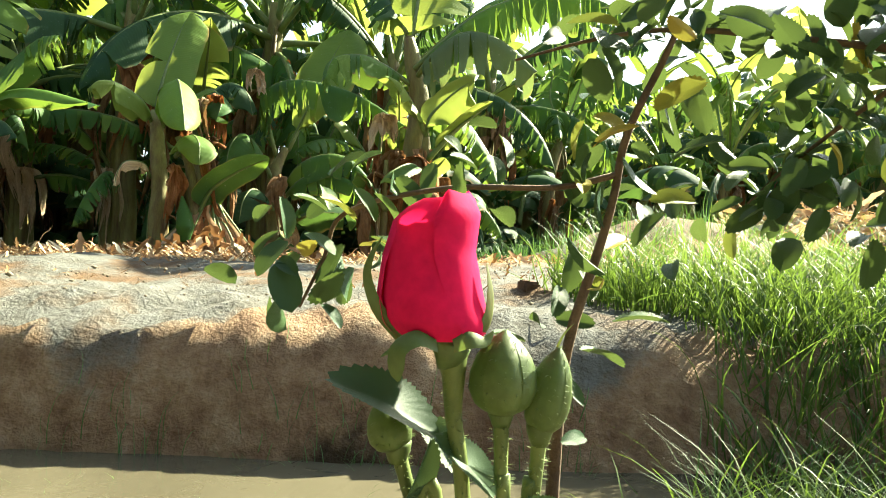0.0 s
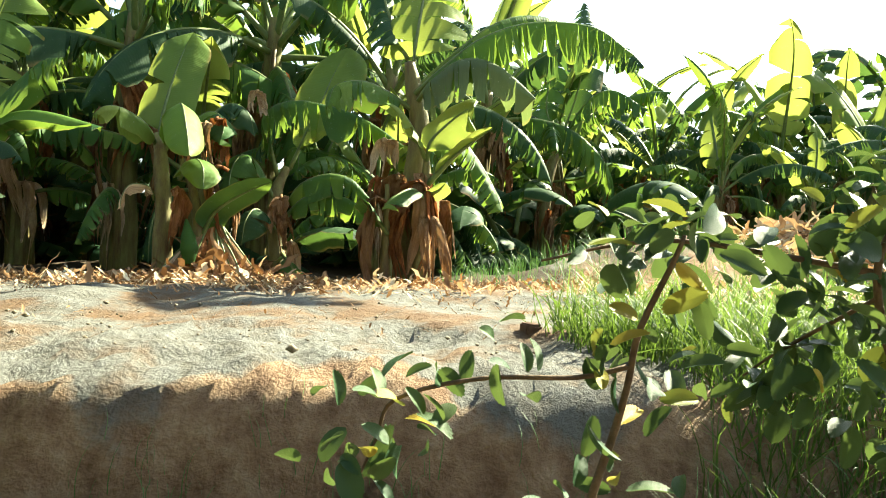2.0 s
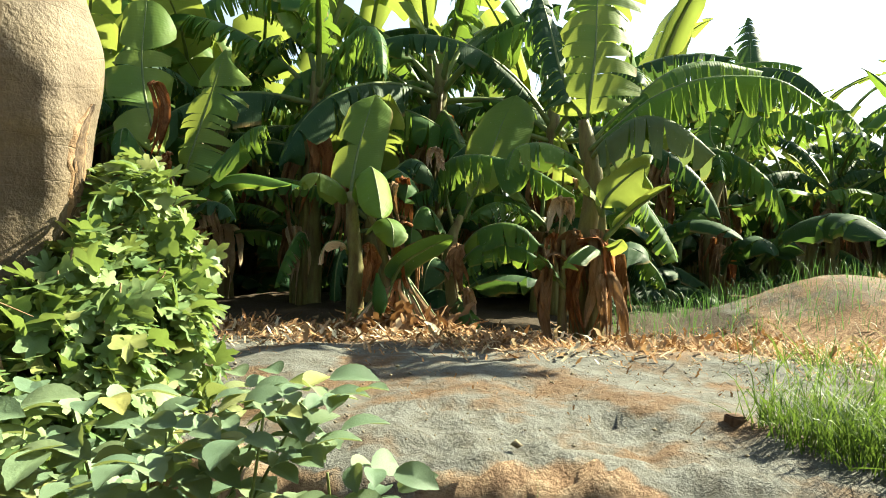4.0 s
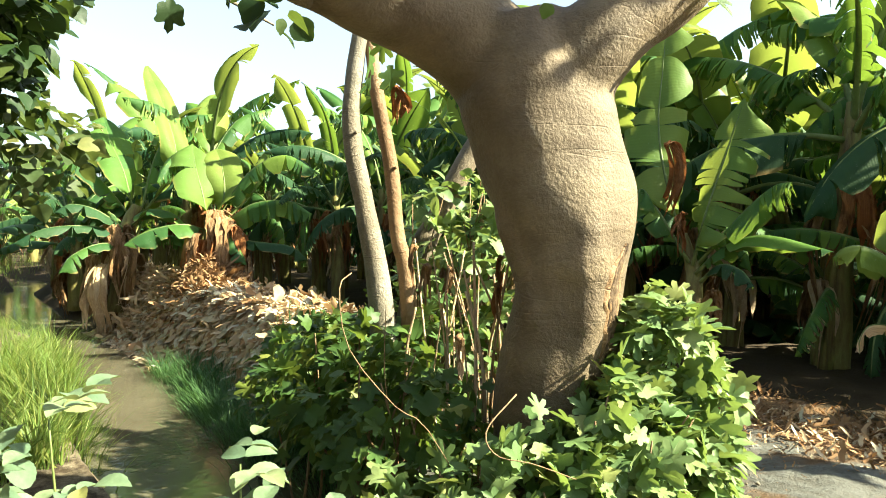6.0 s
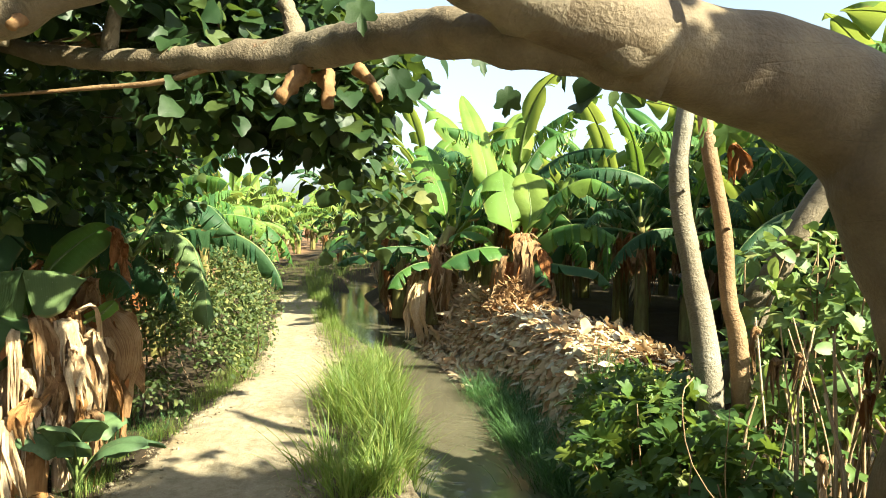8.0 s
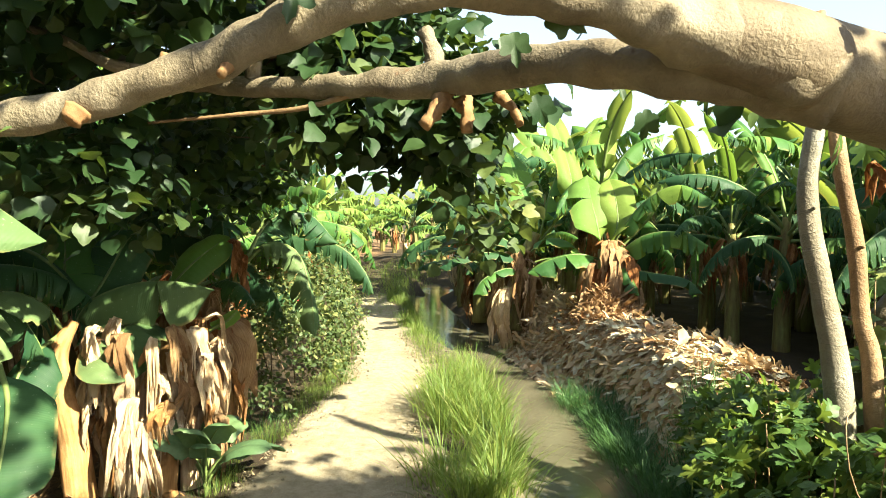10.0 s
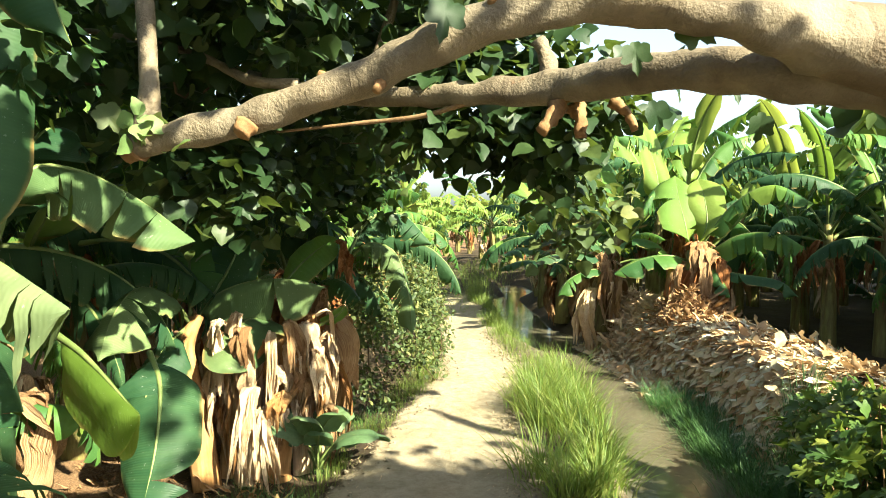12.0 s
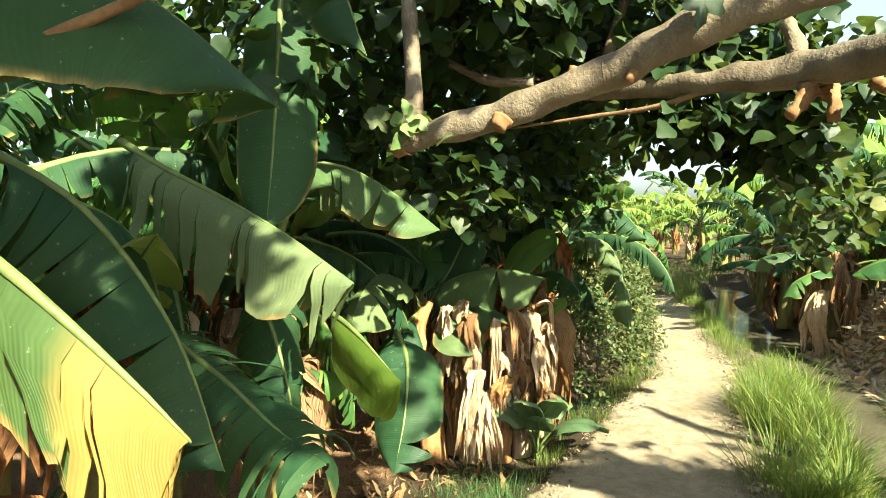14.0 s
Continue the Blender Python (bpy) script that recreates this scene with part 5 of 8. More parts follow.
def withered(root, seed, at, L, W, mat, turn=0):
    return part("dead_leaf", dead_leaf(random.Random(seed), L, W), [mat, mat], root, at=pose(*at, 0, 0, turn))


FEET = {}
# plants drawn leaf by leaf
young = thing("banana_plant", "young banana plant with pale upright leaf and rust-dry skirts", "banana plant", group="banana plants")
stalk(young, [(-1.68, 4.09, 0.05), (-1.69, 4.14, 0.46), (-1.73, 4.19, 0.78), (-1.77, 4.24, 0.96)], [0.065, 0.052, 0.042, 0.025], STEM, "pseudostem")
stalk(young, [(-1.43, 4.05, 0.04), (-1.46, 4.10, 0.33), (-1.51, 4.14, 0.60), (-1.60, 4.18, 0.80)], [0.045, 0.036, 0.03, 0.018], STEM, "pseudostem")
stalk(young, [(-1.47, 3.96, 0.18), (-1.47, 3.96, 0.26), (-1.48, 3.97, 0.34), (-1.50, 3.99, 0.44)], [0.028, 0.05, 0.04, 0.006], BANANA, "sucker")
hero_leaf(young, 301, [(-1.76, 4.24, 0.92), (-1.76, 4.28, 1.08), (-1.75, 4.41, 1.33), (-1.73, 4.55, 1.56), (-1.72, 4.67, 1.70)], 0.36, 10, 1, -8, BANANA_YOUNG, 0.08, 0.012, 0.4, hang=0.0)
hero_leaf(young, 302, [(-1.77, 4.23, 0.87), (-1.78, 4.09, 0.99), (-1.85, 3.95, 1.06), (-1.91, 3.85, 1.06), (-1.95, 3.79, 1.00)], 0.3, 0, 2, 0, BANANA_YOUNG, 0.08, 0.012, 0.4, hang=0.8)
hero_leaf(young, 303, [(-1.74, 4.24, 0.80), (-1.66, 4.17, 1.00), (-1.56, 4.04, 1.12), (-1.46, 3.86, 0.95), (-1.41, 3.77, 0.79)], 0.3, -30, 0, 0, BANANA, 0.08, 0.012, 0.4, hang=0.0)
hero_leaf(young, 304, [(-1.61, 4.17, 0.69), (-1.51, 4.05, 0.75), (-1.44, 3.97, 0.79), (-1.37, 3.88, 0.73), (-1.35, 3.83, 0.61)], 0.24, -10, 0, 0, BANANA_YOUNG, 0.08, 0.012, 0.4, hang=0.0)
hero_leaf(young, 305, [(-1.74, 4.13, 0.55), (-1.76, 4.07, 0.63), (-1.83, 3.99, 0.63), (-1.86, 3.95, 0.55), (-1.85, 3.93, 0.48)], 0.13, 0, 2, 0, DRYPALE, 0.08, 0.008, 0.4, hang=0.8)
hero_leaf(young, 306, [(-1.45, 4.10, 0.33), (-1.36, 4.08, 0.49), (-1.19, 4.04, 0.60), (-1.02, 4.04, 0.68)], 0.2, 12, 0, 35, BANANA, 0.08, 0.012, 0.4, hang=0.0)
hero_leaf(young, 307, [(-1.69, 4.31, 0.89), (-1.57, 4.51, 1.09), (-1.45, 4.61, 1.22), (-1.32, 4.59, 1.17), (-1.26, 4.55, 1.00)], 0.38, -10, 3, 0, BANANA_SHADED, 0.08, 0.012, 0.4, hang=0.3)
hero_leaf(young, 308, [(-1.75, 4.29, 0.87), (-1.67, 4.43, 1.04), (-1.49, 4.38, 1.13), (-1.36, 4.21, 1.03), (-1.35, 4.10, 0.89)], 0.3, -20, 2, 0, BANANA, 0.08, 0.012, 0.4, hang=0.0)
hero_leaf(young, 309, [(-1.42, 4.17, 0.51), (-1.37, 4.08, 0.29), (-1.34, 3.98, 0.13), (-1.31, 3.90, 0.02)], 0.13, -10, 5, 0, RUST, 0.02, 0.008, 0.4, hang=0.25)
hero_leaf(young, 310, [(-1.40, 4.18, 0.46), (-1.34, 4.08, 0.29), (-1.28, 3.99, 0.13), (-1.24, 3.92, 0.01)], 0.13, -10, 5, 0, DRY, 0.02, 0.008, 0.4, hang=0.25)
hero_leaf(young, 311, [(-1.39, 4.18, 0.42), (-1.32, 4.09, 0.29), (-1.23, 4.01, 0.13), (-1.17, 3.94, 0.01)], 0.13, -10, 5, 0, DRYPALE, 0.02, 0.008, 0.4, hang=0.25)
hero_leaf(young, 312, [(-1.41, 4.17, 0.37), (-1.29, 4.10, 0.29), (-1.18, 4.02, 0.13), (-1.09, 3.96, 0.02)], 0.13, -10, 5, 0, DRY, 0.02, 0.008, 0.4, hang=0.25)
hero_leaf(young, 313, [(-1.40, 4.18, 0.51), (-1.27, 4.11, 0.29), (-1.13, 4.04, 0.13), (-1.02, 3.99, 0.03)], 0.13, -10, 5, 0, RUST, 0.02, 0.008, 0.4, hang=0.25)
hero_leaf(young, 314, [(-1.39, 4.18, 0.46), (-1.24, 4.12, 0.29), (-1.09, 4.05, 0.13), (-0.96, 4.00, 0.04)], 0.13, -10, 5, 0, DRY, 0.02, 0.008, 0.4, hang=0.25)
hero_leaf(young, 315, [(-1.42, 4.17, 0.42), (-1.35, 4.08, 0.29), (-1.31, 3.98, 0.13), (-1.27, 3.91, 0.04)], 0.13, -10, 5, 0, DRYPALE, 0.02, 0.008, 0.4, hang=0.25)
hero_leaf(young, 316, [(-1.40, 4.17, 0.37), (-1.30, 4.10, 0.29), (-1.21, 4.02, 0.13), (-1.13, 3.95, 0.05)], 0.13, -10, 5, 0, DRY, 0.02, 0.008, 0.4, hang=0.25)
hero_leaf(young, 317, [(-1.39, 4.18, 0.51), (-1.44, 4.05, 0.29), (-1.47, 3.93, 0.13), (-1.49, 3.84, 0.04)], 0.13, -10, 5, 0, RUST, 0.02, 0.008, 0.4, hang=0.25)
hero_leaf(young, 318, [(-1.42, 4.17, 0.46), (-1.50, 4.03, 0.29), (-1.60, 3.89, 0.13), (-1.68, 3.78, 0.12)], 0.13, -10, 5, 0, DRY, 0.02, 0.008, 0.4, hang=0.25)
hero_leaf(young, 319, [(-1.40, 4.17, 0.42), (-1.52, 4.03, 0.29), (-1.63, 3.88, 0.13), (-1.73, 3.77, 0.10)], 0.13, -10, 5, 0, DRYPALE, 0.02, 0.008, 0.4, hang=0.25)
withered(young, 320, (-1.39, 4.15, 1.04), 0.3, 0.09, RUST, 0)
withered(young, 321, (-1.36, 4.15, 0.78), 0.35, 0.09, DRY, 60)
withered(young, 322, (-1.31, 4.16, 0.74), 0.4, 0.09, RUST, 120)
withered(young, 323, (-1.43, 4.14, 1.00), 0.3, 0.09, DRY, 180)
withered(young, 324, (-1.61, 4.06, 0.60), 0.35, 0.09, RUST, 240)
withered(young, 325, (-1.34, 4.15, 0.60), 0.4, 0.09, DRY, 300)
ragged = thing("banana_plant", "leaning banana plant with long ragged arching leaf", "banana plant", group="banana plants")
stalk(ragged, [(-1.08, 4.58, -0.03), (-1.14, 4.67, 0.39), (-1.15, 4.71, 0.63), (-1.09, 4.76, 0.82)], [0.06, 0.05, 0.045, 0.025], STEM, "pseudostem")
hero_leaf(ragged, 326, [(-1.14, 4.74, 0.73), (-1.20, 4.68, 1.02), (-1.19, 4.64, 1.19), (-1.00, 4.59, 1.25), (-0.74, 4.57, 1.21), (-0.51, 4.53, 1.12), (-0.27, 4.50, 0.96)], 0.46, 0, 30, 0, BANANA, 0.08, 0.012, 0.4, hang=0.9)
hero_leaf(ragged, 327, [(-1.07, 4.76, 0.81), (-0.95, 4.85, 1.13), (-0.89, 4.94, 1.31), (-0.83, 5.13, 1.56), (-0.76, 5.32, 1.79)], 0.5, 14, 0, -8, BANANA_YOUNG, 0.08, 0.012, 0.4, hang=0.0)
hero_leaf(ragged, 328, [(-1.11, 4.69, 0.48), (-0.97, 4.63, 0.69), (-0.78, 4.61, 0.77), (-0.62, 4.62, 0.74), (-0.50, 4.62, 0.62)], 0.36, 0, 9, 0, BANANA, 0.08, 0.012, 0.4, hang=0.75)
hero_leaf(ragged, 329, [(-1.09, 4.64, 0.44), (-0.94, 4.59, 0.60), (-0.76, 4.59, 0.63), (-0.62, 4.58, 0.60), (-0.47, 4.58, 0.50)], 0.32, 0, 9, 0, BANANA, 0.08, 0.012, 0.4, hang=0.75)
hero_leaf(ragged, 330, [(-1.07, 4.59, 0.27), (-0.84, 4.56, 0.39), (-0.66, 4.51, 0.41), (-0.47, 4.49, 0.38)], 0.32, -10, 2, 20, BANANA_SHADED, 0.08, 0.012, 0.4, hang=0.0)
hero_leaf(ragged, 331, [(-1.15, 4.68, 0.58), (-1.24, 4.61, 0.80), (-1.32, 4.53, 0.88), (-1.37, 4.43, 0.78), (-1.37, 4.35, 0.59)], 0.4, -10, 2, 0, BANANA, 0.08, 0.012, 0.4, hang=0.3)
hero_leaf(ragged, 332, [(-1.13, 4.63, 0.39), (-1.22, 4.50, 0.52), (-1.26, 4.38, 0.45), (-1.27, 4.32, 0.29)], 0.3, -10, 3, 0, BANANA_SHADED, 0.08, 0.012, 0.4, hang=0.0)
hero_leaf(ragged, 333, [(-1.09, 4.63, 0.24), (-0.96, 4.41, 0.14), (-0.90, 4.32, -0.01)], 0.18, -10, 2, 0, BANANA, 0.08, 0.012, 0.4, hang=0.0)
withered(ragged, 334, (-1.23, 4.47, 1.28), 0.16, 0.1, DRYPALE, 0)
withered(ragged, 335, (-0.97, 4.46, 0.29), 0.4, 0.09, DRYPALE, 40)
withered(ragged, 336, (-1.13, 4.46, 0.17), 0.25, 0.08, DRY, 140)
withered(ragged, 337, (-1.09, 4.59, 0.59), 0.4, 0.12, DRY, 200)
tall = thing("banana_plant", "tall banana plant with arching fronds, bright upright leaf and side shoot", "banana plant", group="banana plants")
stalk(tall, [(-0.22, 3.96, -0.01), (-0.21, 4.03, 0.51), (-0.16, 4.06, 0.99), (-0.20, 4.06, 1.26), (-0.23, 4.05, 1.40)], [0.085, 0.07, 0.06, 0.05, 0.03], STEM, "pseudostem")
stalk(tall, [(-0.13, 3.86, 0.03), (-0.13, 3.89, 0.40), (-0.11, 3.91, 0.70), (-0.11, 3.92, 0.85)], [0.05, 0.038, 0.03, 0.016], STEM, "pseudostem")
stalk(tall, [(-0.33, 3.87, 0.10), (-0.33, 3.90, 0.41), (-0.33, 3.91, 0.67)], [0.03, 0.024, 0.012], STEM, "pseudostem")
hero_leaf(tall, 338, [(-0.21, 4.06, 1.31), (-0.19, 4.09, 1.56), (-0.16, 4.25, 1.86), (-0.15, 4.48, 2.21), (-0.13, 4.75, 2.55)], 0.6, 12, 9, -5, BANANA_YOUNG, 0.08, 0.012, 0.4, hang=0.1)
hero_leaf(tall, 339, [(-0.19, 4.01, 1.21), (-0.05, 3.95, 1.33), (0.15, 3.91, 1.49), (0.37, 3.88, 1.58), (0.58, 3.85, 1.60), (0.82, 3.81, 1.56), (1.01, 3.76, 1.41)], 0.5, 0, 36, 0, BANANA, 0.08, 0.012, 0.4, hang=0.8)
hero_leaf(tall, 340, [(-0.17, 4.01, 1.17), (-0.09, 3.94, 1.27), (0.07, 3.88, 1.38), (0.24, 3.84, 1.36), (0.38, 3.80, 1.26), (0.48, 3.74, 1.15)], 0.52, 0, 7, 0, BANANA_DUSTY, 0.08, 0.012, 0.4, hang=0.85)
hero_leaf(tall, 341, [(-0.18, 4.12, 1.27), (0.01, 4.24, 1.48), (0.28, 4.38, 1.73), (0.56, 4.53, 1.84), (0.94, 4.70, 1.80)], 0.5, 0, 32, 0, BANANA, 0.08, 0.012, 0.4, hang=0.65)
hero_leaf(tall, 342, [(-0.20, 4.05, 1.12), (-0.36, 3.95, 1.21), (-0.48, 3.86, 1.24), (-0.61, 3.77, 1.20), (-0.65, 3.70, 1.07)], 0.42, 0, 7, 0, BANANA, 0.08, 0.012, 0.4, hang=0.65)
hero_leaf(tall, 343, [(-0.24, 4.10, 1.43), (-0.37, 4.18, 1.72), (-0.45, 4.32, 2.04), (-0.55, 4.51, 2.40)], 0.5, 5, 22, 0, BANANA_SHADED, 0.08, 0.012, 0.4, hang=0.35)
hero_leaf(tall, 344, [(-0.09, 4.14, 1.01), (0.07, 4.24, 1.00), (0.20, 4.28, 0.86), (0.31, 4.25, 0.68), (0.36, 4.21, 0.54)], 0.36, -5, 16, 0, BANANA, 0.08, 0.012, 0.4, hang=0.3)
hero_leaf(tall, 345, [(-0.11, 3.91, 0.81), (-0.09, 3.90, 0.92), (-0.00, 3.90, 1.02), (0.10, 3.89, 1.10), (0.15, 3.87, 1.11)], 0.34, 5, 0, -50, BANANA_YOUNG, 0.08, 0.012, 0.4, hang=0.0)
hero_leaf(tall, 346, [(-0.10, 3.89, 0.68), (0.04, 3.85, 0.83), (0.15, 3.82, 0.92), (0.25, 3.79, 0.99)], 0.14, 50, 0, 0, BANANA_YOUNG, 0.08, 0.014, 0.4, hang=0)
hero_leaf(tall, 347, [(-0.12, 3.91, 0.83), (-0.18, 3.82, 0.96), (-0.26, 3.74, 1.07), (-0.32, 3.66, 1.08)], 0.24, 0, 1, 30, BANANA_YOUNG, 0.08, 0.012, 0.4, hang=0.0)
hero_leaf(tall, 348, [(-0.11, 3.88, 0.57), (-0.18, 3.78, 0.64), (-0.27, 3.64, 0.59), (-0.32, 3.57, 0.52)], 0.18, -10, 1, 0, BANANA, 0.08, 0.012, 0.4, hang=0.0)
hero_leaf(tall, 349, [(-0.11, 3.89, 0.61), (-0.04, 3.82, 0.64), (0.00, 3.79, 0.68)], 0.12, 0, 0, 30, BANANA_YOUNG, 0.08, 0.012, 0.4, hang=0.0)
hero_leaf(tall, 350, [(-0.32, 3.88, 0.39), (-0.41, 3.81, 0.52), (-0.47, 3.74, 0.59)], 0.16, 0, 1, 0, BANANA, 0.08, 0.012, 0.4, hang=0.0)
withered(tall, 351, (-0.35, 3.84, 0.91), 0.2, 0.11, DRYPALE, 0)
withered(tall, 352, (-0.39, 3.87, 0.70), 0.14, 0.05, RUST, 0)
withered(tall, 353, (-0.27, 3.89, 0.70), 0.45, 0.12, DRY, 0)
withered(tall, 354, (-0.20, 3.91, 0.65), 0.51, 0.12, RUST, 36)
withered(tall, 355, (-0.10, 3.94, 0.60), 0.5700000000000001, 0.12, DRY, 72)
withered(tall, 356, (-0.30, 3.88, 0.55), 0.63, 0.12, DRY, 108)
withered(tall, 357, (-0.22, 3.90, 0.51), 0.45, 0.12, RUST, 144)
withered(tall, 358, (-0.08, 3.94, 0.46), 0.51, 0.12, DRY, 180)
withered(tall, 359, (-0.14, 3.93, 0.70), 0.5700000000000001, 0.12, DRY, 216)
withered(tall, 360, (-0.25, 3.89, 0.65), 0.63, 0.12, RUST, 252)
withered(tall, 361, (-0.18, 3.92, 0.60), 0.45, 0.12, DRY, 288)
withered(tall, 362, (-0.07, 3.95, 0.56), 0.51, 0.12, DRY, 324)
edge = thing("banana_plant", "banana plant with rust-brown sheath at the grove's edge", "banana plant", group="banana plants")
stalk(edge, [(1.20, 7.44, -0.00), (1.12, 7.44, 0.47), (1.13, 7.46, 0.97), (1.30, 7.58, 1.43)], [0.1, 0.085, 0.07, 0.04], STEM, "pseudostem")
hero_leaf(edge, 363, [(1.25, 7.51, 1.31), (1.35, 7.44, 1.48), (1.47, 7.32, 1.60)], 0.42, 10, 0, -40, BANANA_YOUNG, 0.08, 0.012, 0.4, hang=0.0)
hero_leaf(edge, 364, [(1.20, 7.42, 0.97), (1.49, 7.31, 1.01), (1.72, 7.28, 1.15), (2.08, 7.29, 1.11)], 0.36, 0, 3, 15, BANANA, 0.08, 0.012, 0.4, hang=0.0)
hero_leaf(edge, 365, [(1.15, 7.46, 0.93), (0.97, 7.30, 0.97), (0.81, 7.14, 0.83)], 0.4, -5, 2, 0, BANANA, 0.08, 0.012, 0.4, hang=0.0)
hero_leaf(edge, 366, [(1.30, 7.58, 1.39), (1.52, 7.56, 1.81), (1.82, 7.55, 1.99), (2.21, 7.46, 1.77)], 0.55, 0, 30, 0, BANANA, 0.08, 0.012, 0.4, hang=0.75)
hero_leaf(edge, 367, [(1.26, 7.57, 1.43), (1.13, 7.64, 1.79), (1.24, 7.90, 2.27), (1.45, 8.31, 2.87)], 0.6, 5, 18, 0, BANANA, 0.08, 0.012, 0.4, hang=0.2)
hero_leaf(edge, 368, [(1.23, 7.55, 1.39), (0.95, 7.37, 1.65), (0.79, 7.21, 1.49), (0.72, 7.07, 1.14)], 0.5, 0, 12, 0, BANANA_SHADED, 0.08, 0.012, 0.4, hang=0.5)
hero_leaf(edge, 369, [(1.30, 7.58, 1.47), (1.50, 7.77, 2.03), (1.64, 8.15, 2.66), (1.70, 8.61, 3.27)], 0.55, 5, 14, 0, BANANA_SHADED, 0.08, 0.012, 0.4, hang=0.2)
withered(edge, 370, (1.11, 7.39, 0.77), 0.6, 0.12, RUST, 0)
withered(edge, 371, (1.14, 7.40, 0.70), 0.6, 0.12, DRY, 70)
withered(edge, 372, (1.17, 7.40, 0.62), 0.6, 0.12, RUST, 140)
withered(edge, 373, (1.20, 7.41, 0.55), 0.6, 0.12, DRY, 210)
withered(edge, 374, (1.23, 7.42, 0.47), 0.6, 0.12, RUST, 280)
broad = thing("banana_plant", "banana plant with broad green leaves and red-brown dead leaf", "banana plant", group="banana plants")
stalk(broad, [(-3.05, 4.32, -0.05), (-3.10, 4.38, 0.50), (-3.14, 4.43, 0.80), (-3.25, 4.46, 1.09)], [0.08, 0.07, 0.055, 0.03], STEM, "pseudostem")
hero_leaf(broad, 375, [(-3.24, 4.46, 1.02), (-3.39, 4.45, 1.46), (-3.54, 4.55, 1.93), (-3.64, 4.75, 2.44), (-3.77, 4.99, 2.94)], 0.55, 8, 6, 5, BANANA_YOUNG, 0.08, 0.012, 0.4, hang=0.05)
hero_leaf(broad, 376, [(-3.12, 4.38, 0.87), (-3.05, 4.42, 1.24), (-2.99, 4.58, 1.69), (-2.95, 4.74, 2.09)], 0.6, 10, 10, -8, BANANA_YOUNG, 0.08, 0.012, 0.4, hang=0.15)
hero_leaf(broad, 377, [(-3.10, 4.39, 0.81), (-2.85, 4.37, 1.03), (-2.57, 4.36, 1.10), (-2.17, 4.38, 1.01)], 0.32, 0, 4, 0, BANANA, 0.08, 0.012, 0.4, hang=0.35)
hero_leaf(broad, 378, [(-3.15, 4.38, 0.89), (-3.40, 4.31, 1.30), (-3.48, 4.24, 1.42), (-3.44, 4.14, 1.18)], 0.4, -5, 10, 0, BANANA, 0.08, 0.012, 0.4, hang=0.3)
hero_leaf(broad, 379, [(-3.08, 4.40, 0.89), (-2.78, 4.40, 1.23), (-2.58, 4.42, 1.42), (-2.45, 4.41, 1.45)], 0.44, 0, 14, 0, BANANA, 0.08, 0.012, 0.4, hang=0.45)
hero_leaf(broad, 380, [(-3.06, 4.40, 0.76), (-2.87, 4.31, 0.89), (-2.67, 4.21, 0.87), (-2.57, 4.19, 0.77)], 0.24, -10, 4, 0, BANANA_SHADED, 0.08, 0.012, 0.4, hang=0.4)
withered(broad, 381, (-3.29, 4.26, 1.73), 0.55, 0.1, RUST, 0)
withered(broad, 382, (-3.14, 4.29, 1.23), 0.3, 0.1, RUST, 90)
withered(broad, 383, (-2.93, 4.33, 0.68), 0.4, 0.1, DRY, 30)
bank = thing("banana_plant", "banana plant with spear leaf and dry skirts on mulch bank", "banana plant", group="banana plants")
stalk(bank, [(-9.11, 2.08, 0.05), (-9.12, 2.10, 0.48), (-9.13, 2.16, 0.98), (-9.09, 2.28, 1.30)], [0.14, 0.12, 0.1, 0.06], STEM, "pseudostem")
hero_leaf(bank, 384, [(-9.01, 2.33, 1.23), (-8.83, 2.64, 1.77), (-9.10, 2.62, 2.43), (-9.51, 2.53, 3.04)], 0.36, 22, 0, 0, BANANA_YOUNG, 0.08, 0.012, 0.4, hang=0.0)
hero_leaf(bank, 385, [(-9.10, 2.24, 1.20), (-9.17, 2.15, 1.70), (-9.45, 2.08, 2.07), (-9.70, 2.07, 2.38)], 0.5, 8, 3, 0, BANANA, 0.08, 0.012, 0.4, hang=0.0)
hero_leaf(bank, 386, [(-9.01, 2.18, 1.06), (-8.73, 2.32, 1.24), (-8.48, 2.48, 1.21), (-8.35, 2.63, 1.04)], 0.5, -5, 2, 10, BANANA, 0.08, 0.012, 0.4, hang=0.0)
hero_leaf(bank, 387, [(-9.02, 2.15, 0.99), (-8.97, 1.82, 1.23), (-8.99, 1.55, 1.30), (-8.96, 1.37, 1.20)], 0.42, -5, 4, 0, BANANA_SHADED, 0.08, 0.012, 0.4, hang=0.3)
hero_leaf(bank, 388, [(-9.04, 2.12, 0.99), (-8.92, 1.67, 1.06), (-8.89, 1.26, 1.03), (-8.91, 0.97, 0.87)], 0.4, -5, 5, 0, BANANA_SHADED, 0.08, 0.012, 0.4, hang=0.4)
hero_leaf(bank, 389, [(-9.03, 2.12, 0.84), (-8.85, 1.79, 0.86), (-8.76, 1.50, 0.74), (-8.71, 1.36, 0.55)], 0.36, -5, 4, 0, BANANA, 0.08, 0.012, 0.4, hang=0.3)
hero_leaf(bank, 390, [(-9.09, 2.24, 1.12), (-9.29, 1.90, 1.62), (-9.43, 1.64, 1.83), (-9.54, 1.38, 1.69)], 0.5, 0, 8, 0, BANANA, 0.08, 0.012, 0.4, hang=0.4)
hero_leaf(bank, 391, [(-9.07, 2.31, 1.20), (-9.12, 2.51, 1.92), (-9.12, 2.81, 2.37), (-9.05, 3.18, 2.46)], 0.5, 0, 10, 0, BANANA, 0.08, 0.012, 0.4, hang=0.4)
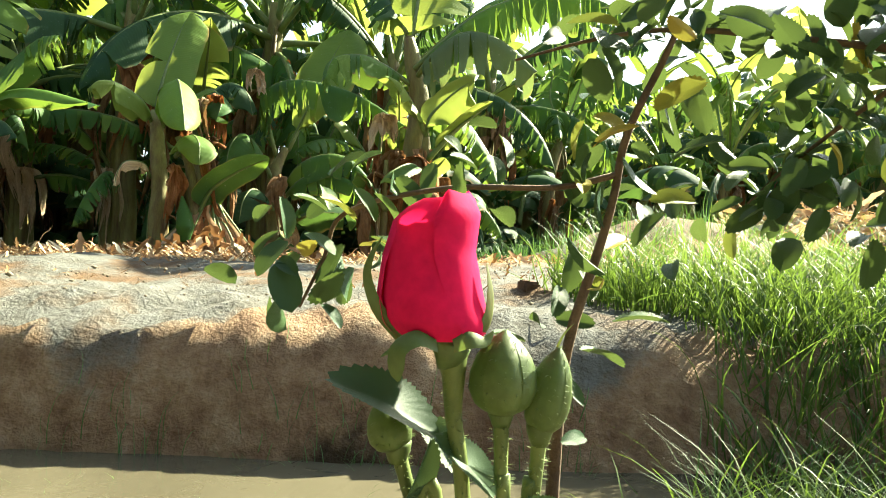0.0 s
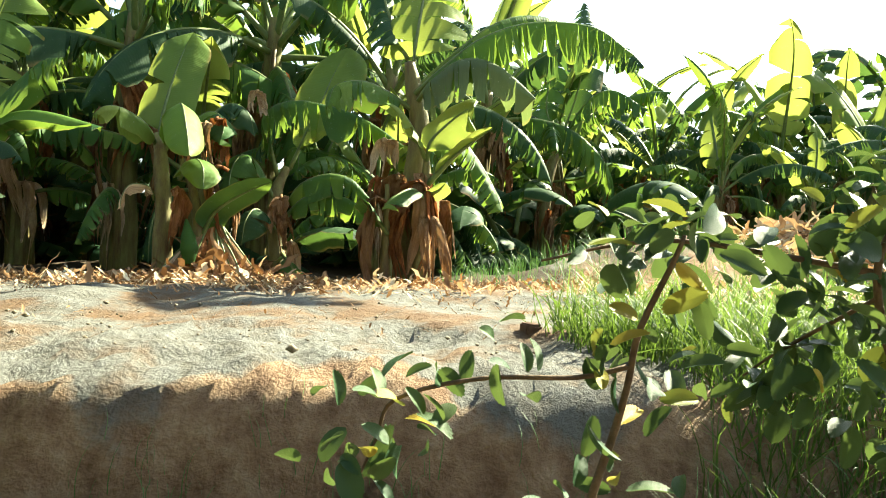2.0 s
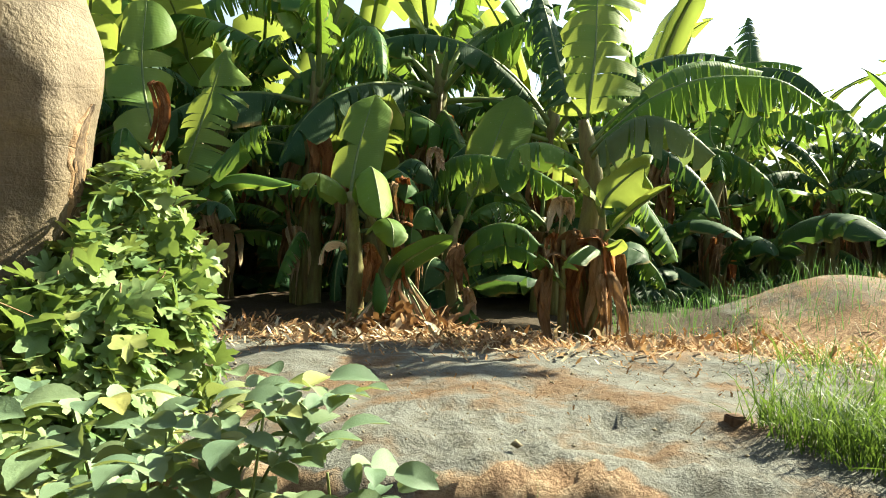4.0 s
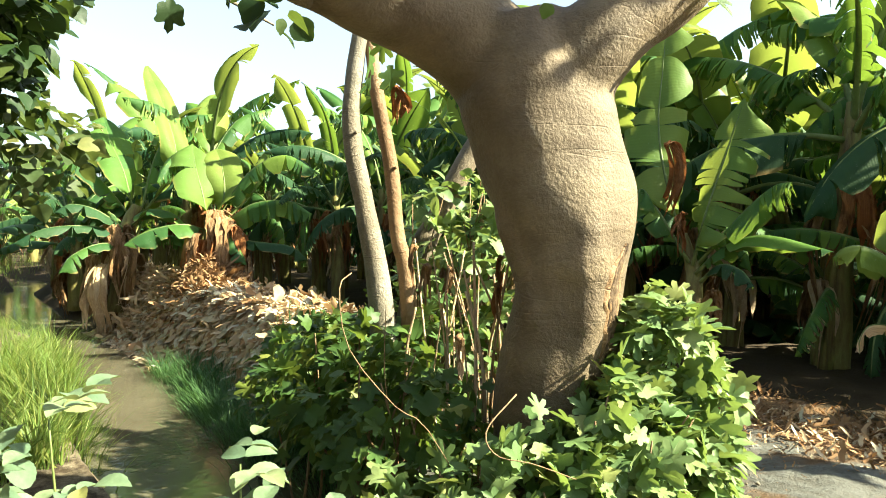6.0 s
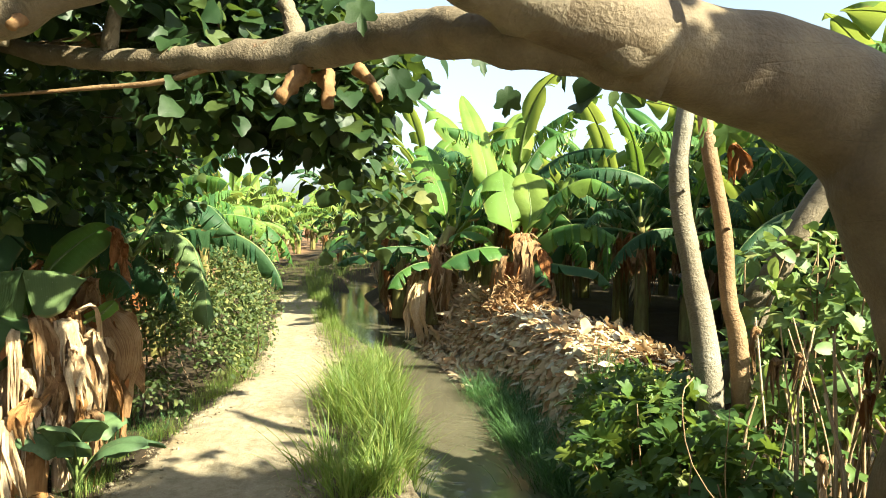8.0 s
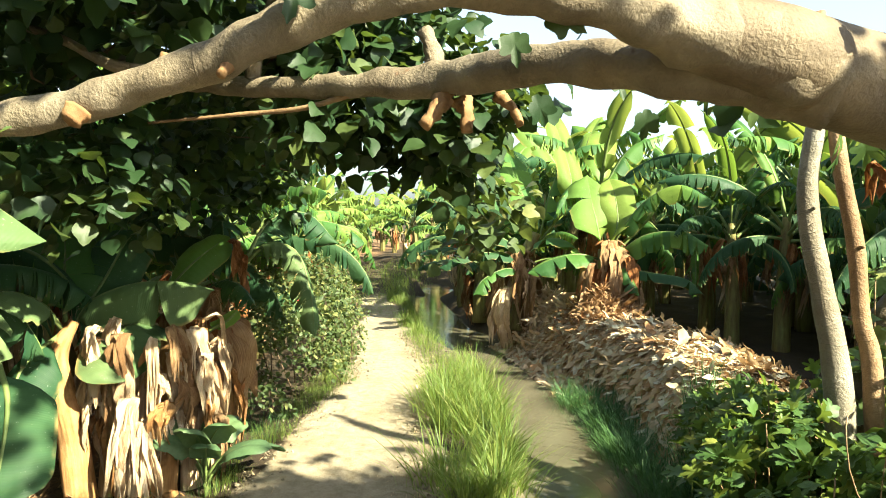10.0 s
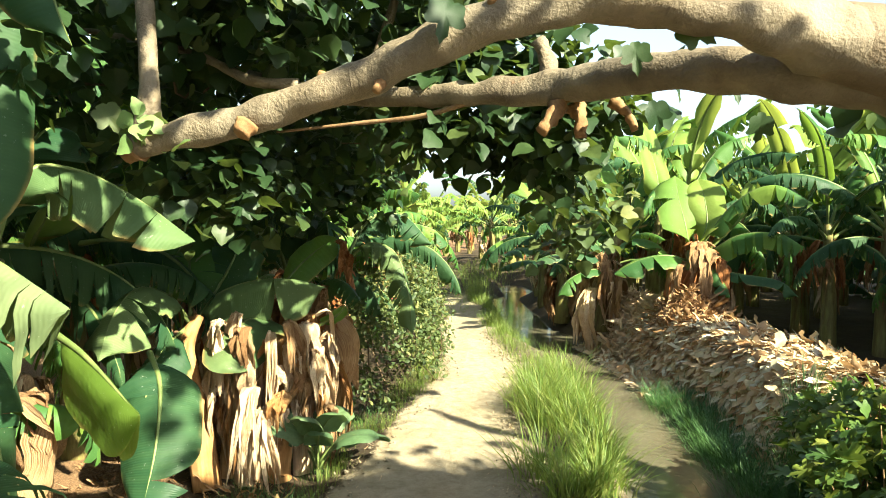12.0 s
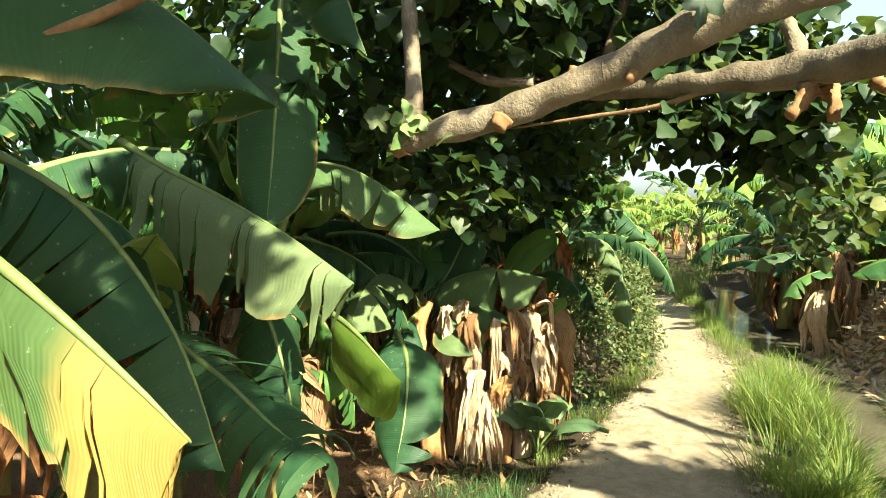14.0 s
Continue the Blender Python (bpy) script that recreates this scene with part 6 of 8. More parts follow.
skirt = thing("banana_plant", "banana plant with wide bright leaf and rust skirts beside mulch", "banana plant", group="banana plants")
stalk(skirt, [(-8.08, 2.84, 0.15), (-8.10, 2.85, 0.55), (-8.14, 2.82, 0.95), (-8.16, 2.79, 1.15)], [0.14, 0.12, 0.1, 0.06], STEM, "pseudostem")
hero_leaf(skirt, 392, [(-8.17, 2.78, 1.05), (-8.21, 2.73, 1.42), (-8.40, 2.72, 1.75), (-8.57, 2.75, 2.02)], 0.58, 10, 1, 0, BANANA_YOUNG, 0.08, 0.012, 0.4, hang=0.0)
hero_leaf(skirt, 393, [(-8.14, 2.82, 1.08), (-8.16, 2.96, 1.42), (-8.32, 3.00, 1.76), (-8.50, 3.00, 1.97)], 0.44, 14, 0, 15, BANANA_YOUNG, 0.08, 0.012, 0.4, hang=0.0)
hero_leaf(skirt, 394, [(-8.07, 2.87, 1.05), (-7.79, 3.13, 1.32), (-7.53, 3.44, 1.36), (-7.37, 3.65, 1.22)], 0.5, 0, 14, 0, BANANA, 0.08, 0.012, 0.4, hang=0.8)
hero_leaf(skirt, 395, [(-8.08, 2.83, 1.02), (-7.84, 2.88, 0.97), (-7.69, 2.93, 0.81), (-7.61, 2.97, 0.66)], 0.34, -5, 6, 0, BANANA, 0.08, 0.012, 0.4, hang=0.2)
hero_leaf(skirt, 396, [(-8.12, 2.88, 1.08), (-8.02, 3.24, 1.46), (-8.11, 3.48, 1.97)], 0.18, 30, 0, 0, BANANA_YOUNG, 0.08, 0.012, 0.4, hang=0.0)
hero_leaf(skirt, 397, [(-8.13, 2.85, 1.15), (-7.91, 3.15, 1.68), (-7.66, 3.46, 1.88), (-7.40, 3.76, 1.68)], 0.5, 0, 14, 0, BANANA, 0.08, 0.012, 0.4, hang=0.5)
hero_leaf(skirt, 398, [(-8.17, 2.76, 1.02), (-8.10, 2.46, 1.09), (-8.14, 2.13, 1.02), (-8.15, 1.87, 0.87)], 0.44, -5, 3, 15, BANANA, 0.08, 0.012, 0.4, hang=0.0)
hero_leaf(skirt, 399, [(-8.11, 2.88, 0.95), (-7.75, 3.16, 0.90), (-7.49, 3.46, 0.85), (-7.36, 3.60, 0.69)], 0.36, -5, 5, 0, BANANA_SHADED, 0.08, 0.012, 0.4, hang=0.3)
hero_leaf(skirt, 400, [(-8.24, 2.86, 1.22), (-8.49, 2.88, 1.69), (-8.65, 3.32, 2.35), (-8.65, 3.80, 2.56)], 0.5, 0, 14, 0, BANANA, 0.08, 0.012, 0.4, hang=0.5)
withered(skirt, 401, (-8.07, 2.65, 1.19), 0.75, 0.2, RUST, 0)
withered(skirt, 402, (-8.04, 2.71, 1.11), 0.85, 0.2, DRY, 26)
withered(skirt, 403, (-8.00, 2.77, 1.03), 0.95, 0.2, DRY, 52)
withered(skirt, 404, (-7.97, 2.83, 0.95), 1.05, 0.2, RUST, 78)
withered(skirt, 405, (-7.94, 2.88, 0.88), 0.75, 0.2, DRY, 104)
withered(skirt, 406, (-7.93, 2.95, 1.19), 0.85, 0.2, DRY, 130)
withered(skirt, 407, (-7.89, 3.00, 1.11), 0.95, 0.2, RUST, 156)
withered(skirt, 408, (-7.86, 3.06, 1.03), 1.05, 0.2, DRY, 182)
withered(skirt, 409, (-8.05, 2.65, 0.95), 0.75, 0.2, DRY, 208)
withered(skirt, 410, (-8.02, 2.71, 0.87), 0.85, 0.2, RUST, 234)
withered(skirt, 411, (-8.01, 2.77, 1.19), 0.95, 0.2, DRY, 260)
withered(skirt, 412, (-7.98, 2.83, 1.11), 1.05, 0.2, DRY, 286)
withered(skirt, 413, (-7.95, 2.89, 1.03), 0.75, 0.2, RUST, 312)
withered(skirt, 414, (-7.91, 2.94, 0.95), 0.85, 0.2, DRY, 338)
withered(bank, 415, (-9.11, 1.85, 1.02), 0.75, 0.2, DRYPALE, 0)
withered(bank, 416, (-9.07, 1.91, 0.91), 0.85, 0.2, DRY, 26)
withered(bank, 417, (-9.04, 1.97, 0.80), 0.95, 0.2, DRY, 52)
withered(bank, 418, (-9.00, 2.04, 0.69), 1.05, 0.2, DRYPALE, 78)
withered(bank, 419, (-8.96, 2.10, 0.57), 0.75, 0.2, DRY, 104)
withered(bank, 420, (-8.96, 2.17, 1.02), 0.85, 0.2, DRY, 130)
withered(bank, 421, (-8.92, 2.23, 0.91), 0.95, 0.2, DRYPALE, 156)
withered(bank, 422, (-8.88, 2.29, 0.80), 1.05, 0.2, DRY, 182)
withered(bank, 423, (-9.09, 1.85, 0.68), 0.75, 0.2, DRY, 208)
withered(bank, 424, (-9.06, 1.91, 0.57), 0.85, 0.2, DRYPALE, 234)
withered(bank, 425, (-9.05, 1.98, 1.02), 0.95, 0.2, DRY, 260)
withered(bank, 426, (-9.01, 2.04, 0.91), 1.05, 0.2, DRY, 286)
withered(bank, 427, (-8.98, 2.10, 0.80), 0.75, 0.2, DRYPALE, 312)
withered(bank, 428, (-8.94, 2.16, 0.69), 0.85, 0.2, DRY, 338)
roof = thing("banana_plant", "banana plant with broad dusty leaves over orange-brown stem", "banana plant", group="banana plants")
stalk(roof, [(-4.72, -1.86, -0.12), (-4.79, -1.92, 0.27), (-4.80, -1.98, 0.57), (-4.84, -2.01, 0.75), (-4.89, -1.93, 0.93)], [0.09, 0.078, 0.07, 0.058, 0.03], ORANGESHEATH, "pseudostem")
hero_leaf(roof, 429, [(-4.97, -1.97, 0.86), (-4.96, -1.85, 1.04), (-4.92, -1.61, 1.14), (-4.91, -1.35, 1.15), (-4.90, -1.15, 1.10)], 0.62, 0, 1, 0, BANANA_MATT, 0.08, 0.012, 0.4, hang=0.85)
hero_leaf(roof, 430, [(-5.19, -1.49, 0.81), (-5.04, -1.57, 0.88), (-4.88, -1.66, 0.88), (-4.67, -1.65, 0.76), (-4.57, -1.59, 0.64)], 0.46, -8, 0, 0, BANANA_MATT, 0.08, 0.012, 0.4, hang=0.0)
hero_leaf(roof, 431, [(-5.20, -1.48, 1.05), (-5.21, -1.36, 1.20), (-5.28, -1.23, 1.32), (-5.34, -1.11, 1.40)], 0.26, 10, 0, -45, BANANA, 0.08, 0.012, 0.4, hang=0.0)
hero_leaf(roof, 432, [(-4.87, -1.99, 0.89), (-4.77, -2.07, 1.06), (-4.57, -2.19, 1.14), (-4.36, -2.26, 1.01), (-4.20, -2.28, 0.79)], 0.56, -10, 3, 0, BANANA_MATT, 0.08, 0.012, 0.4, hang=0.25)
hero_leaf(roof, 433, [(-5.02, -2.02, 0.91), (-5.08, -2.04, 1.14), (-5.24, -2.08, 1.34), (-5.40, -2.14, 1.50)], 0.52, 6, 2, 0, BANANA, 0.08, 0.012, 0.4, hang=0.0)
hero_leaf(roof, 434, [(-5.02, -1.98, 0.89), (-5.14, -1.84, 1.13), (-5.31, -1.75, 1.36), (-5.41, -1.69, 1.44)], 0.4, 0, 2, -30, BANANA_SHADED, 0.08, 0.012, 0.4, hang=0.0)
hero_leaf(roof, 435, [(-4.87, -2.00, 0.86), (-4.65, -2.11, 0.74), (-4.49, -2.14, 0.49), (-4.37, -2.04, 0.12)], 0.52, -10, 3, 0, BANANA_SHADED, 0.08, 0.012, 0.4, hang=0.15)
hero_leaf(roof, 436, [(-5.05, -1.21, 0.83), (-5.01, -1.09, 0.90), (-5.00, -1.03, 0.96)], 0.14, 10, 0, 30, BANANA, 0.08, 0.012, 0.4, hang=0.0)
withered(roof, 437, (-5.24, -1.10, 1.37), 0.25, 0.12, RUST, 0)
withered(roof, 438, (-5.23, -1.06, 1.29), 0.31, 0.12, RUST, 60)
withered(roof, 439, (-5.21, -1.18, 1.05), 0.37, 0.12, DRY, 120)
withered(roof, 440, (-5.21, -1.46, 1.17), 0.25, 0.12, RUST, 180)
withered(roof, 441, (-5.17, -1.91, 0.81), 0.31, 0.12, RUST, 240)
withered(roof, 442, (-5.17, -1.85, 0.73), 0.37, 0.12, DRY, 300)
SHEATH_AT = (-4.92, -1.50)
sheaths = thing("banana_plant", "cluster of cut banana stems wrapped in bleached peeling sheaths", "banana plant", group="banana plants")
stalk(sheaths, [(-4.84, -1.64, -0.18), (-4.86, -1.63, 0.18), (-4.93, -1.61, 0.54), (-4.98, -1.61, 0.78)], [0.08625, 0.075, 0.0675, 0.0525], DRYPALE, "pseudostem")
stalk(sheaths, [(-4.85, -1.46, -0.18), (-4.87, -1.45, 0.18), (-4.93, -1.43, 0.55), (-4.99, -1.42, 0.78)], [0.09775, 0.085, 0.07650000000000001, 0.0595], ORANGESHEATH, "pseudostem")
stalk(sheaths, [(-4.94, -1.31, -0.21), (-4.96, -1.30, 0.15), (-5.02, -1.34, 0.53), (-5.07, -1.33, 0.77)], [0.06899999999999999, 0.06, 0.054, 0.041999999999999996], DRYPALE, "pseudostem")
stalk(sheaths, [(-4.92, -1.77, -0.21), (-4.94, -1.76, 0.15), (-5.00, -1.76, 0.53), (-5.05, -1.75, 0.77)], [0.06325, 0.055, 0.0495, 0.0385], ORANGESHEATH, "pseudostem")
stalk(sheaths, [(-5.02, -1.57, -0.24), (-5.04, -1.56, 0.12), (-5.11, -1.52, 0.51), (-5.16, -1.51, 0.75)], [0.0805, 0.07, 0.06300000000000001, 0.049], DRYPALE, "pseudostem")
for _k in range(84):      # strips that peel off the stems
    _a, _q = _k * 2.399, (_k * 37 % 84) / 84
    withered(sheaths, 700 + _k, (SHEATH_AT[0] + (0.16 + 0.12 * _q) * math.cos(_a), SHEATH_AT[1] + (0.20 + 0.14 * _q) * math.sin(_a), 0.32 + 0.62 * ((_k * 23) % 84) / 84), 0.28 + 0.05 * (_k % 7), 0.075 + 0.02 * (_k % 4), (DRYPALE, DRYPALE, DRYPALE, ORANGESHEATH, DRYPALE, DRY)[_k % 6], math.degrees(_a) - 90)
for root, foot in FEET.items():      # each stands on its own foot
    root.matrix_basis = Matrix.Translation(foot)
    for ob in root.children:
        ob.matrix_basis = Matrix.Translation(-foot) @ ob.matrix_basis

near = banana("banana_plant", "large banana plant, torn grey-green and yellowing leaves over the path", (0, 0, 0), 0.1, [], (), 0.01, seed=73)
for ob in list(near.children):
    bpy.data.objects.remove(ob)
sg = Geo()
tube(sg, [(-2.0, -2.75, -0.1), (-1.98, -2.7, 0.6), (-1.9, -2.6, 1.2), (-1.75, -2.5, 1.85)], [0.13, 0.11, 0.095, 0.06], 16, 14, 0.12, 6)
part("pseudostem", sg, STEM, near)
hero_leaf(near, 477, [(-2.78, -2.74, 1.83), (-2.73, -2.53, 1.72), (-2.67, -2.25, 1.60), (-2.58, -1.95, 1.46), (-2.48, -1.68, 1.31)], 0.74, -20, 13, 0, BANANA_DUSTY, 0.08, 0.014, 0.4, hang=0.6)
hero_leaf(near, 2, [(-1.70, -2.5, 1.85), (-1.35, -2.2, 1.95), (-1.27, -1.85, 1.93), (-1.34, -1.66, 1.90), (-1.50, -1.50, 1.74)], 0.46, -28, 1, -15, BANANA_SHADED, 0.1)
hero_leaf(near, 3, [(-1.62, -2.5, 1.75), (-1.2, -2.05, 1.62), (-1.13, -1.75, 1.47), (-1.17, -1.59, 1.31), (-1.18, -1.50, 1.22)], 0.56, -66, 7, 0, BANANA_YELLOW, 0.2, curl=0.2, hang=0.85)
hero_leaf(near, 478, [(-2.60, -2.61, 1.20), (-2.50, -2.32, 1.07), (-2.38, -2.08, 0.98), (-2.27, -1.87, 0.88), (-2.15, -1.66, 0.82)], 0.74, -8, 30, -15, BANANA_SHADED, 0.08, 0.014, 0.4, hang=0.1)
hero_leaf(near, 477, [(-2.99, -2.14, 2.52), (-2.92, -2.13, 2.20), (-2.80, -2.10, 1.84), (-2.68, -2.08, 1.49)], 0.36, -10, 0, 0, BANANA_SHADED, 0.08, 0.012, 0.4, hang=0)
hero_leaf(near, 6, [(-1.8, -2.5, 1.75), (-2.0, -2.3, 1.55), (-2.1, -2.1, 1.2), (-2.1, -1.95, 0.8)], 0.55, -40, 6, 0, BANANA_SHADED, 0.1)
hero_leaf(near, 7, [(-1.75, -2.5, 1.85), (-2.1, -2.0, 2.35), (-2.25, -1.7, 2.30), (-2.25, -1.56, 2.0)], 0.30, -55, 5, 0, BANANA_SHADED, 0.1)
hero_leaf(near, 8, [(-1.9, -2.6, 1.5), (-2.2, -2.6, 1.6), (-2.5, -2.5, 1.45), (-2.6, -2.4, 1.0)], 0.55, -30, 4, 0, BANANA_SHADED, 0.1)
rg = Geo()
tube(rg, [(-1.05, -2.05, 1.66), (-1.15, -1.86, 1.73), (-1.20, -1.74, 1.80), (-1.26, -1.60, 1.88), (-1.35, -1.45, 2.0)], [0.016, 0.013, 0.011, 0.009, 0.006], 20, 9, 0.15, 20)
part("dead_midrib", rg, CUTWOOD, near, "dry orange bare midrib")
for az, hs, L in ((20, 0.95, 0.8), (80, 0.8, 0.7), (150, 0.9, 0.8), (50, 0.5, 0.6)):
    part("dead_leaf", dead_leaf(random.Random(az), L, 0.25), [RUST, RUST], near, at=pose(-1.9 + 0.1 * math.cos(radians(az)), -2.6 + 0.1 * math.sin(radians(az)), 1.5 * hs, 0, 0, az - 90))

mid = banana("banana_plant", "banana plant with lime-green folded leaf and drooping shade-dark leaves", (0, 0, 0), 0.1, [], (), 0.01, seed=74)
for ob in list(mid.children):
    bpy.data.objects.remove(ob)
sg = Geo()
tube(sg, [(-3.3, -2.35, -0.1), (-3.28, -2.32, 0.5), (-3.22, -2.3, 1.0), (-3.15, -2.25, 1.4)], [0.11, 0.095, 0.08, 0.05], 14, 14, 0.12, 6)
part("pseudostem", sg, STEM, mid)
hero_leaf(mid, 477, [(-3.28, -2.09, 1.11), (-3.12, -1.93, 1.07), (-3.00, -1.81, 1.02), (-2.91, -1.71, 0.96), (-2.82, -1.61, 0.90)], 0.56, -30, 0, 0, BANANA_LIME, 0.1, 0.012, 0.4, hang=0.9)
hero_leaf(mid, 12, [(-3.15, -2.25, 1.4), (-3.2, -2.15, 1.72), (-3.30, -2.0, 1.75), (-3.40, -1.80, 1.64), (-3.45, -1.58, 1.46)], 0.46, -35, 4, 0, BANANA_MATT, 0.1)
hero_leaf(mid, 478, [(-3.65, -1.84, 0.95), (-3.50, -1.75, 0.83), (-3.33, -1.72, 0.62), (-3.17, -1.73, 0.40)], 0.36, -8, 2, 0, BANANA_SHADED, 0.08, 0.012, 0.4, hang=0)
hero_leaf(mid, 14, [(-3.2, -2.3, 1.3), (-2.9, -2.2, 1.2), (-2.75, -2.05, 0.95), (-2.7, -1.95, 0.55)], 0.5, -30, 5, -10, BANANA_SHADED, 0.1)
hero_leaf(mid, 15, [(-3.2, -2.3, 1.35), (-3.5, -2.3, 1.8), (-3.7, -2.2, 1.95), (-3.85, -2.1, 1.6)], 0.45, -15, 3, 0, BANANA_SHADED, 0.1)
hero_leaf(mid, 16, [(-3.2, -2.3, 1.35), (-3.1, -2.5, 1.8), (-2.9, -2.6, 2.1), (-2.7, -2.6, 2.2)], 0.45, 10, 3, 0, BANANA, 0.1)
for az, hs, L in ((40, 0.9, 0.7), (100, 0.7, 0.6), (-20, 0.8, 0.7)):
    part("dead_leaf", dead_leaf(random.Random(az), L, 0.25), [DRY, DRY], mid, at=pose(-3.25 + 0.1 * math.cos(radians(az)), -2.3 + 0.1 * math.sin(radians(az)), 1.2 * hs, 0, 0, az - 90))

for x, y, k in ((-2.6, -3.5, 3), (-1.0, -3.3, 3), (-3.9, -3.3, 3), (-5.4, -2.9, 3), (0.6, -3.0, 0), (-4.4, -2.9, 2), (-1.8, -4.4, 1), (-3.2, -4.4, 1), (0.2, -4.3, 1), (2.0, -2.8, 1), (2.4, -4.0, 0), (-6.2, -2.3, 3), (-2.9, -3.0, 4), (0.35, -2.15, 1), (1.0, -2.6, 3), (2.2, -2.6, 1), (-0.4, -2.9, 1)):
    plant(k, x, y, rng.uniform(0, 360), rng.uniform(0.95, 1.1))

torn = thing("banana_plant", "blue-green torn banana leaves hanging beside the hedge", "banana plant", group="banana plants")
sg = Geo()
tube(sg, [(-6.65, -1.6, -0.1), (-6.5, -1.4, 0.6), (-6.2, -1.1, 1.15)], [0.06, 0.05, 0.03], 10, 12, 0.15, 6)
part("pseudostem", sg, STEM, torn)
hero_leaf(torn, 31, [(-6.2, -1.1, 1.15), (-6.15, -0.9, 1.32), (-6.08, -0.68, 1.25), (-5.95, -0.58, 0.95), (-5.85, -0.55, 0.62)], 0.52, -15, 13, 10, BANANA_MATT, 0.15, hang=0.45)
hero_leaf(torn, 32, [(-6.2, -1.1, 1.15), (-6.0, -1.2, 1.45), (-5.75, -1.2, 1.5), (-5.5, -1.15, 1.25)], 0.45, -30, 10, 0, BANANA_SHADED, 0.1)
hero_leaf(torn, 33, [(-6.2, -1.1, 1.15), (-6.4, -0.9, 1.5), (-6.5, -0.6, 1.55), (-6.5, -0.35, 1.3)], 0.42, -30, 16, 0, BANANA_SHADED, 0.1)

# dead leaves behind the bleached clump
rust = banana("banana_plant", "withered banana stump wrapped in hanging rust-brown leaves", (-5.70, -1.36, -0.05), 0.92,
              [(30, 50, -50, 0.7, 0.34, -5, 18, 0, BANANA_SHADED)], [(1.0 - 0.05 * (k % 6), 28 * k, 0.75, 0.30, (RUST, DRY, DRY)[k % 3]) for k in range(18)], 0.11, seed=79, stem_mat=BARK_BROWN)

# ---- mulch bank ----
def mulch():
    t = thing("mulch_pile", "long bank of dry grey-brown banana leaf mulch beside water", "leaf pile")
    rng = np.random.default_rng(8)
    shared = [Geo().add(v, f).mesh("dry_leaf", MULCH) for v, f in FLAKES]
    g = Geo()
    parts = 0
    for k in range(25000):
        x = rng.uniform(-9.4, -4.7)
        y = WATER_R(x) + (0.14 if x > -6.4 else 0.0) + rng.uniform(-0.05, 1.35) * rng.random() ** 0.3
        z = max(soil_z(x, y), WATER_Z - 0.02) + rng.uniform(-0.005, 0.045)
        sl = float(np.clip((soil_z(x, y + 0.1) - soil_z(x, y - 0.1)) / 0.2, -1.2, 1.2))
        slope = np.array([0, -sl, 1.0])
        ty = -0.8 + rng.normal() * 0.8
        tip = np.array([rng.normal(), ty, ty * sl + 0.12 * rng.normal()])
        nrm = slope + rng.normal(size=3) * 0.22
        s = rng.uniform(0.045, 0.11) + 0.12 * rng.random() ** 4
        i = int(rng.integers(0, 6))
        form = CURLS[i] if k % 4 == 0 else FLAKES[i]
        if k % 4:
            s *= 1.05
            nrm = slope + rng.normal(size=3) * 0.17
        if parts < 300 and k % 4 and -6.8 < x < -4.7 and rng.random() < 0.3:
            parts += 1
            ob = new("dry_leaf", shared[i])
            ob.parent = t
            ob.matrix_basis = pose_of((x, y, z), tip, nrm, s)
        else:
            strew(g, form, [(x, y, z)], [tip], [nrm], [s])
    part("litter", g, MULCH, t)["kind"] = "stuff"


mulch()


def litter(name, label, n, area, size, mat, seed, lift=0.02, flat=0.2, category="leaf litter"):
    rng = np.random.default_rng(seed)
    g = Geo()
    for k in range(n):
        x, y, *z = area(rng)
        z = z[0] if z else soil_z(x, y)
        strew(g, CURLS[int(rng.integers(0, 6))], [(x, y, z + rng.uniform(0.0, lift))], [rng.normal(size=3) * np.array([1, 1, flat * 0.5])], [np.array([0, 0, 1.0]) + rng.normal(size=3) * flat], [rng.uniform(*size) * (1 if rng.random() < 0.9 else 1.8)])
    tagged(part(name, g, mat), label, category, kind="stuff")


litter("leaf_litter", "fallen dry banana leaf scraps on the clay bank", 4200, lambda r: (r.uniform(-3.2, 2.2), 3.45 + 0.26 * r.normal() + 0.3 * r.random()), (0.03, 0.10), MULCH, 5)
litter("leaf_litter", "thick rust-brown fallen leaves at the grove's edge", 7000, lambda r: (r.uniform(-3.0, 1.0), 3.75 + 0.32 * r.normal() + 0.2 * r.random()), (0.02, 0.08), DRY, 7, 0.03, 0.25)
litter("leaf_litter", "rust-brown chips and straw strewn over the bank", 3600, lambda r: (r.uniform(-3.0, 3.0), 2.0 + 2.6 * r.random() ** 0.6), (0.008, 0.04), DRY, 6, 0.008, 0.15)
litter("leaf_litter", "brown leaf litter under the banana grove", 2200, lambda r: (r.uniform(-6.5, -1.4), -1.35 - 1.4 * r.random()), (0.03, 0.12), DRY, 9)
litter("clod_litter", "small clods and straw bits along the path", 1800, lambda r: (lambda x: (x, (PATH_R(x) if r.random() < 0.6 else PATH_L(x)) + 0.10 * r.normal()))(r.uniform(-9, -3)), (0.008, 0.03), DRYPALE, 12, 0.004, 0.3)


def clod_form(seed):
    r = random.Random(seed)
    vs = [(1, 0, 0), (-1, 0, 0), (0, 1, 0), (0, -1, 0), (0, 0, 0.8), (0, 0, -0.5)]
    return np.array([[c * r.uniform(0.7, 1.3) + r.uniform(-.2, .2) for c in v] for v in vs]), [(0, 2, 4), (2, 1, 4), (1, 3, 4), (3, 0, 4), (2, 0, 5), (1, 2, 5), (3, 1, 5), (0, 3, 5)]


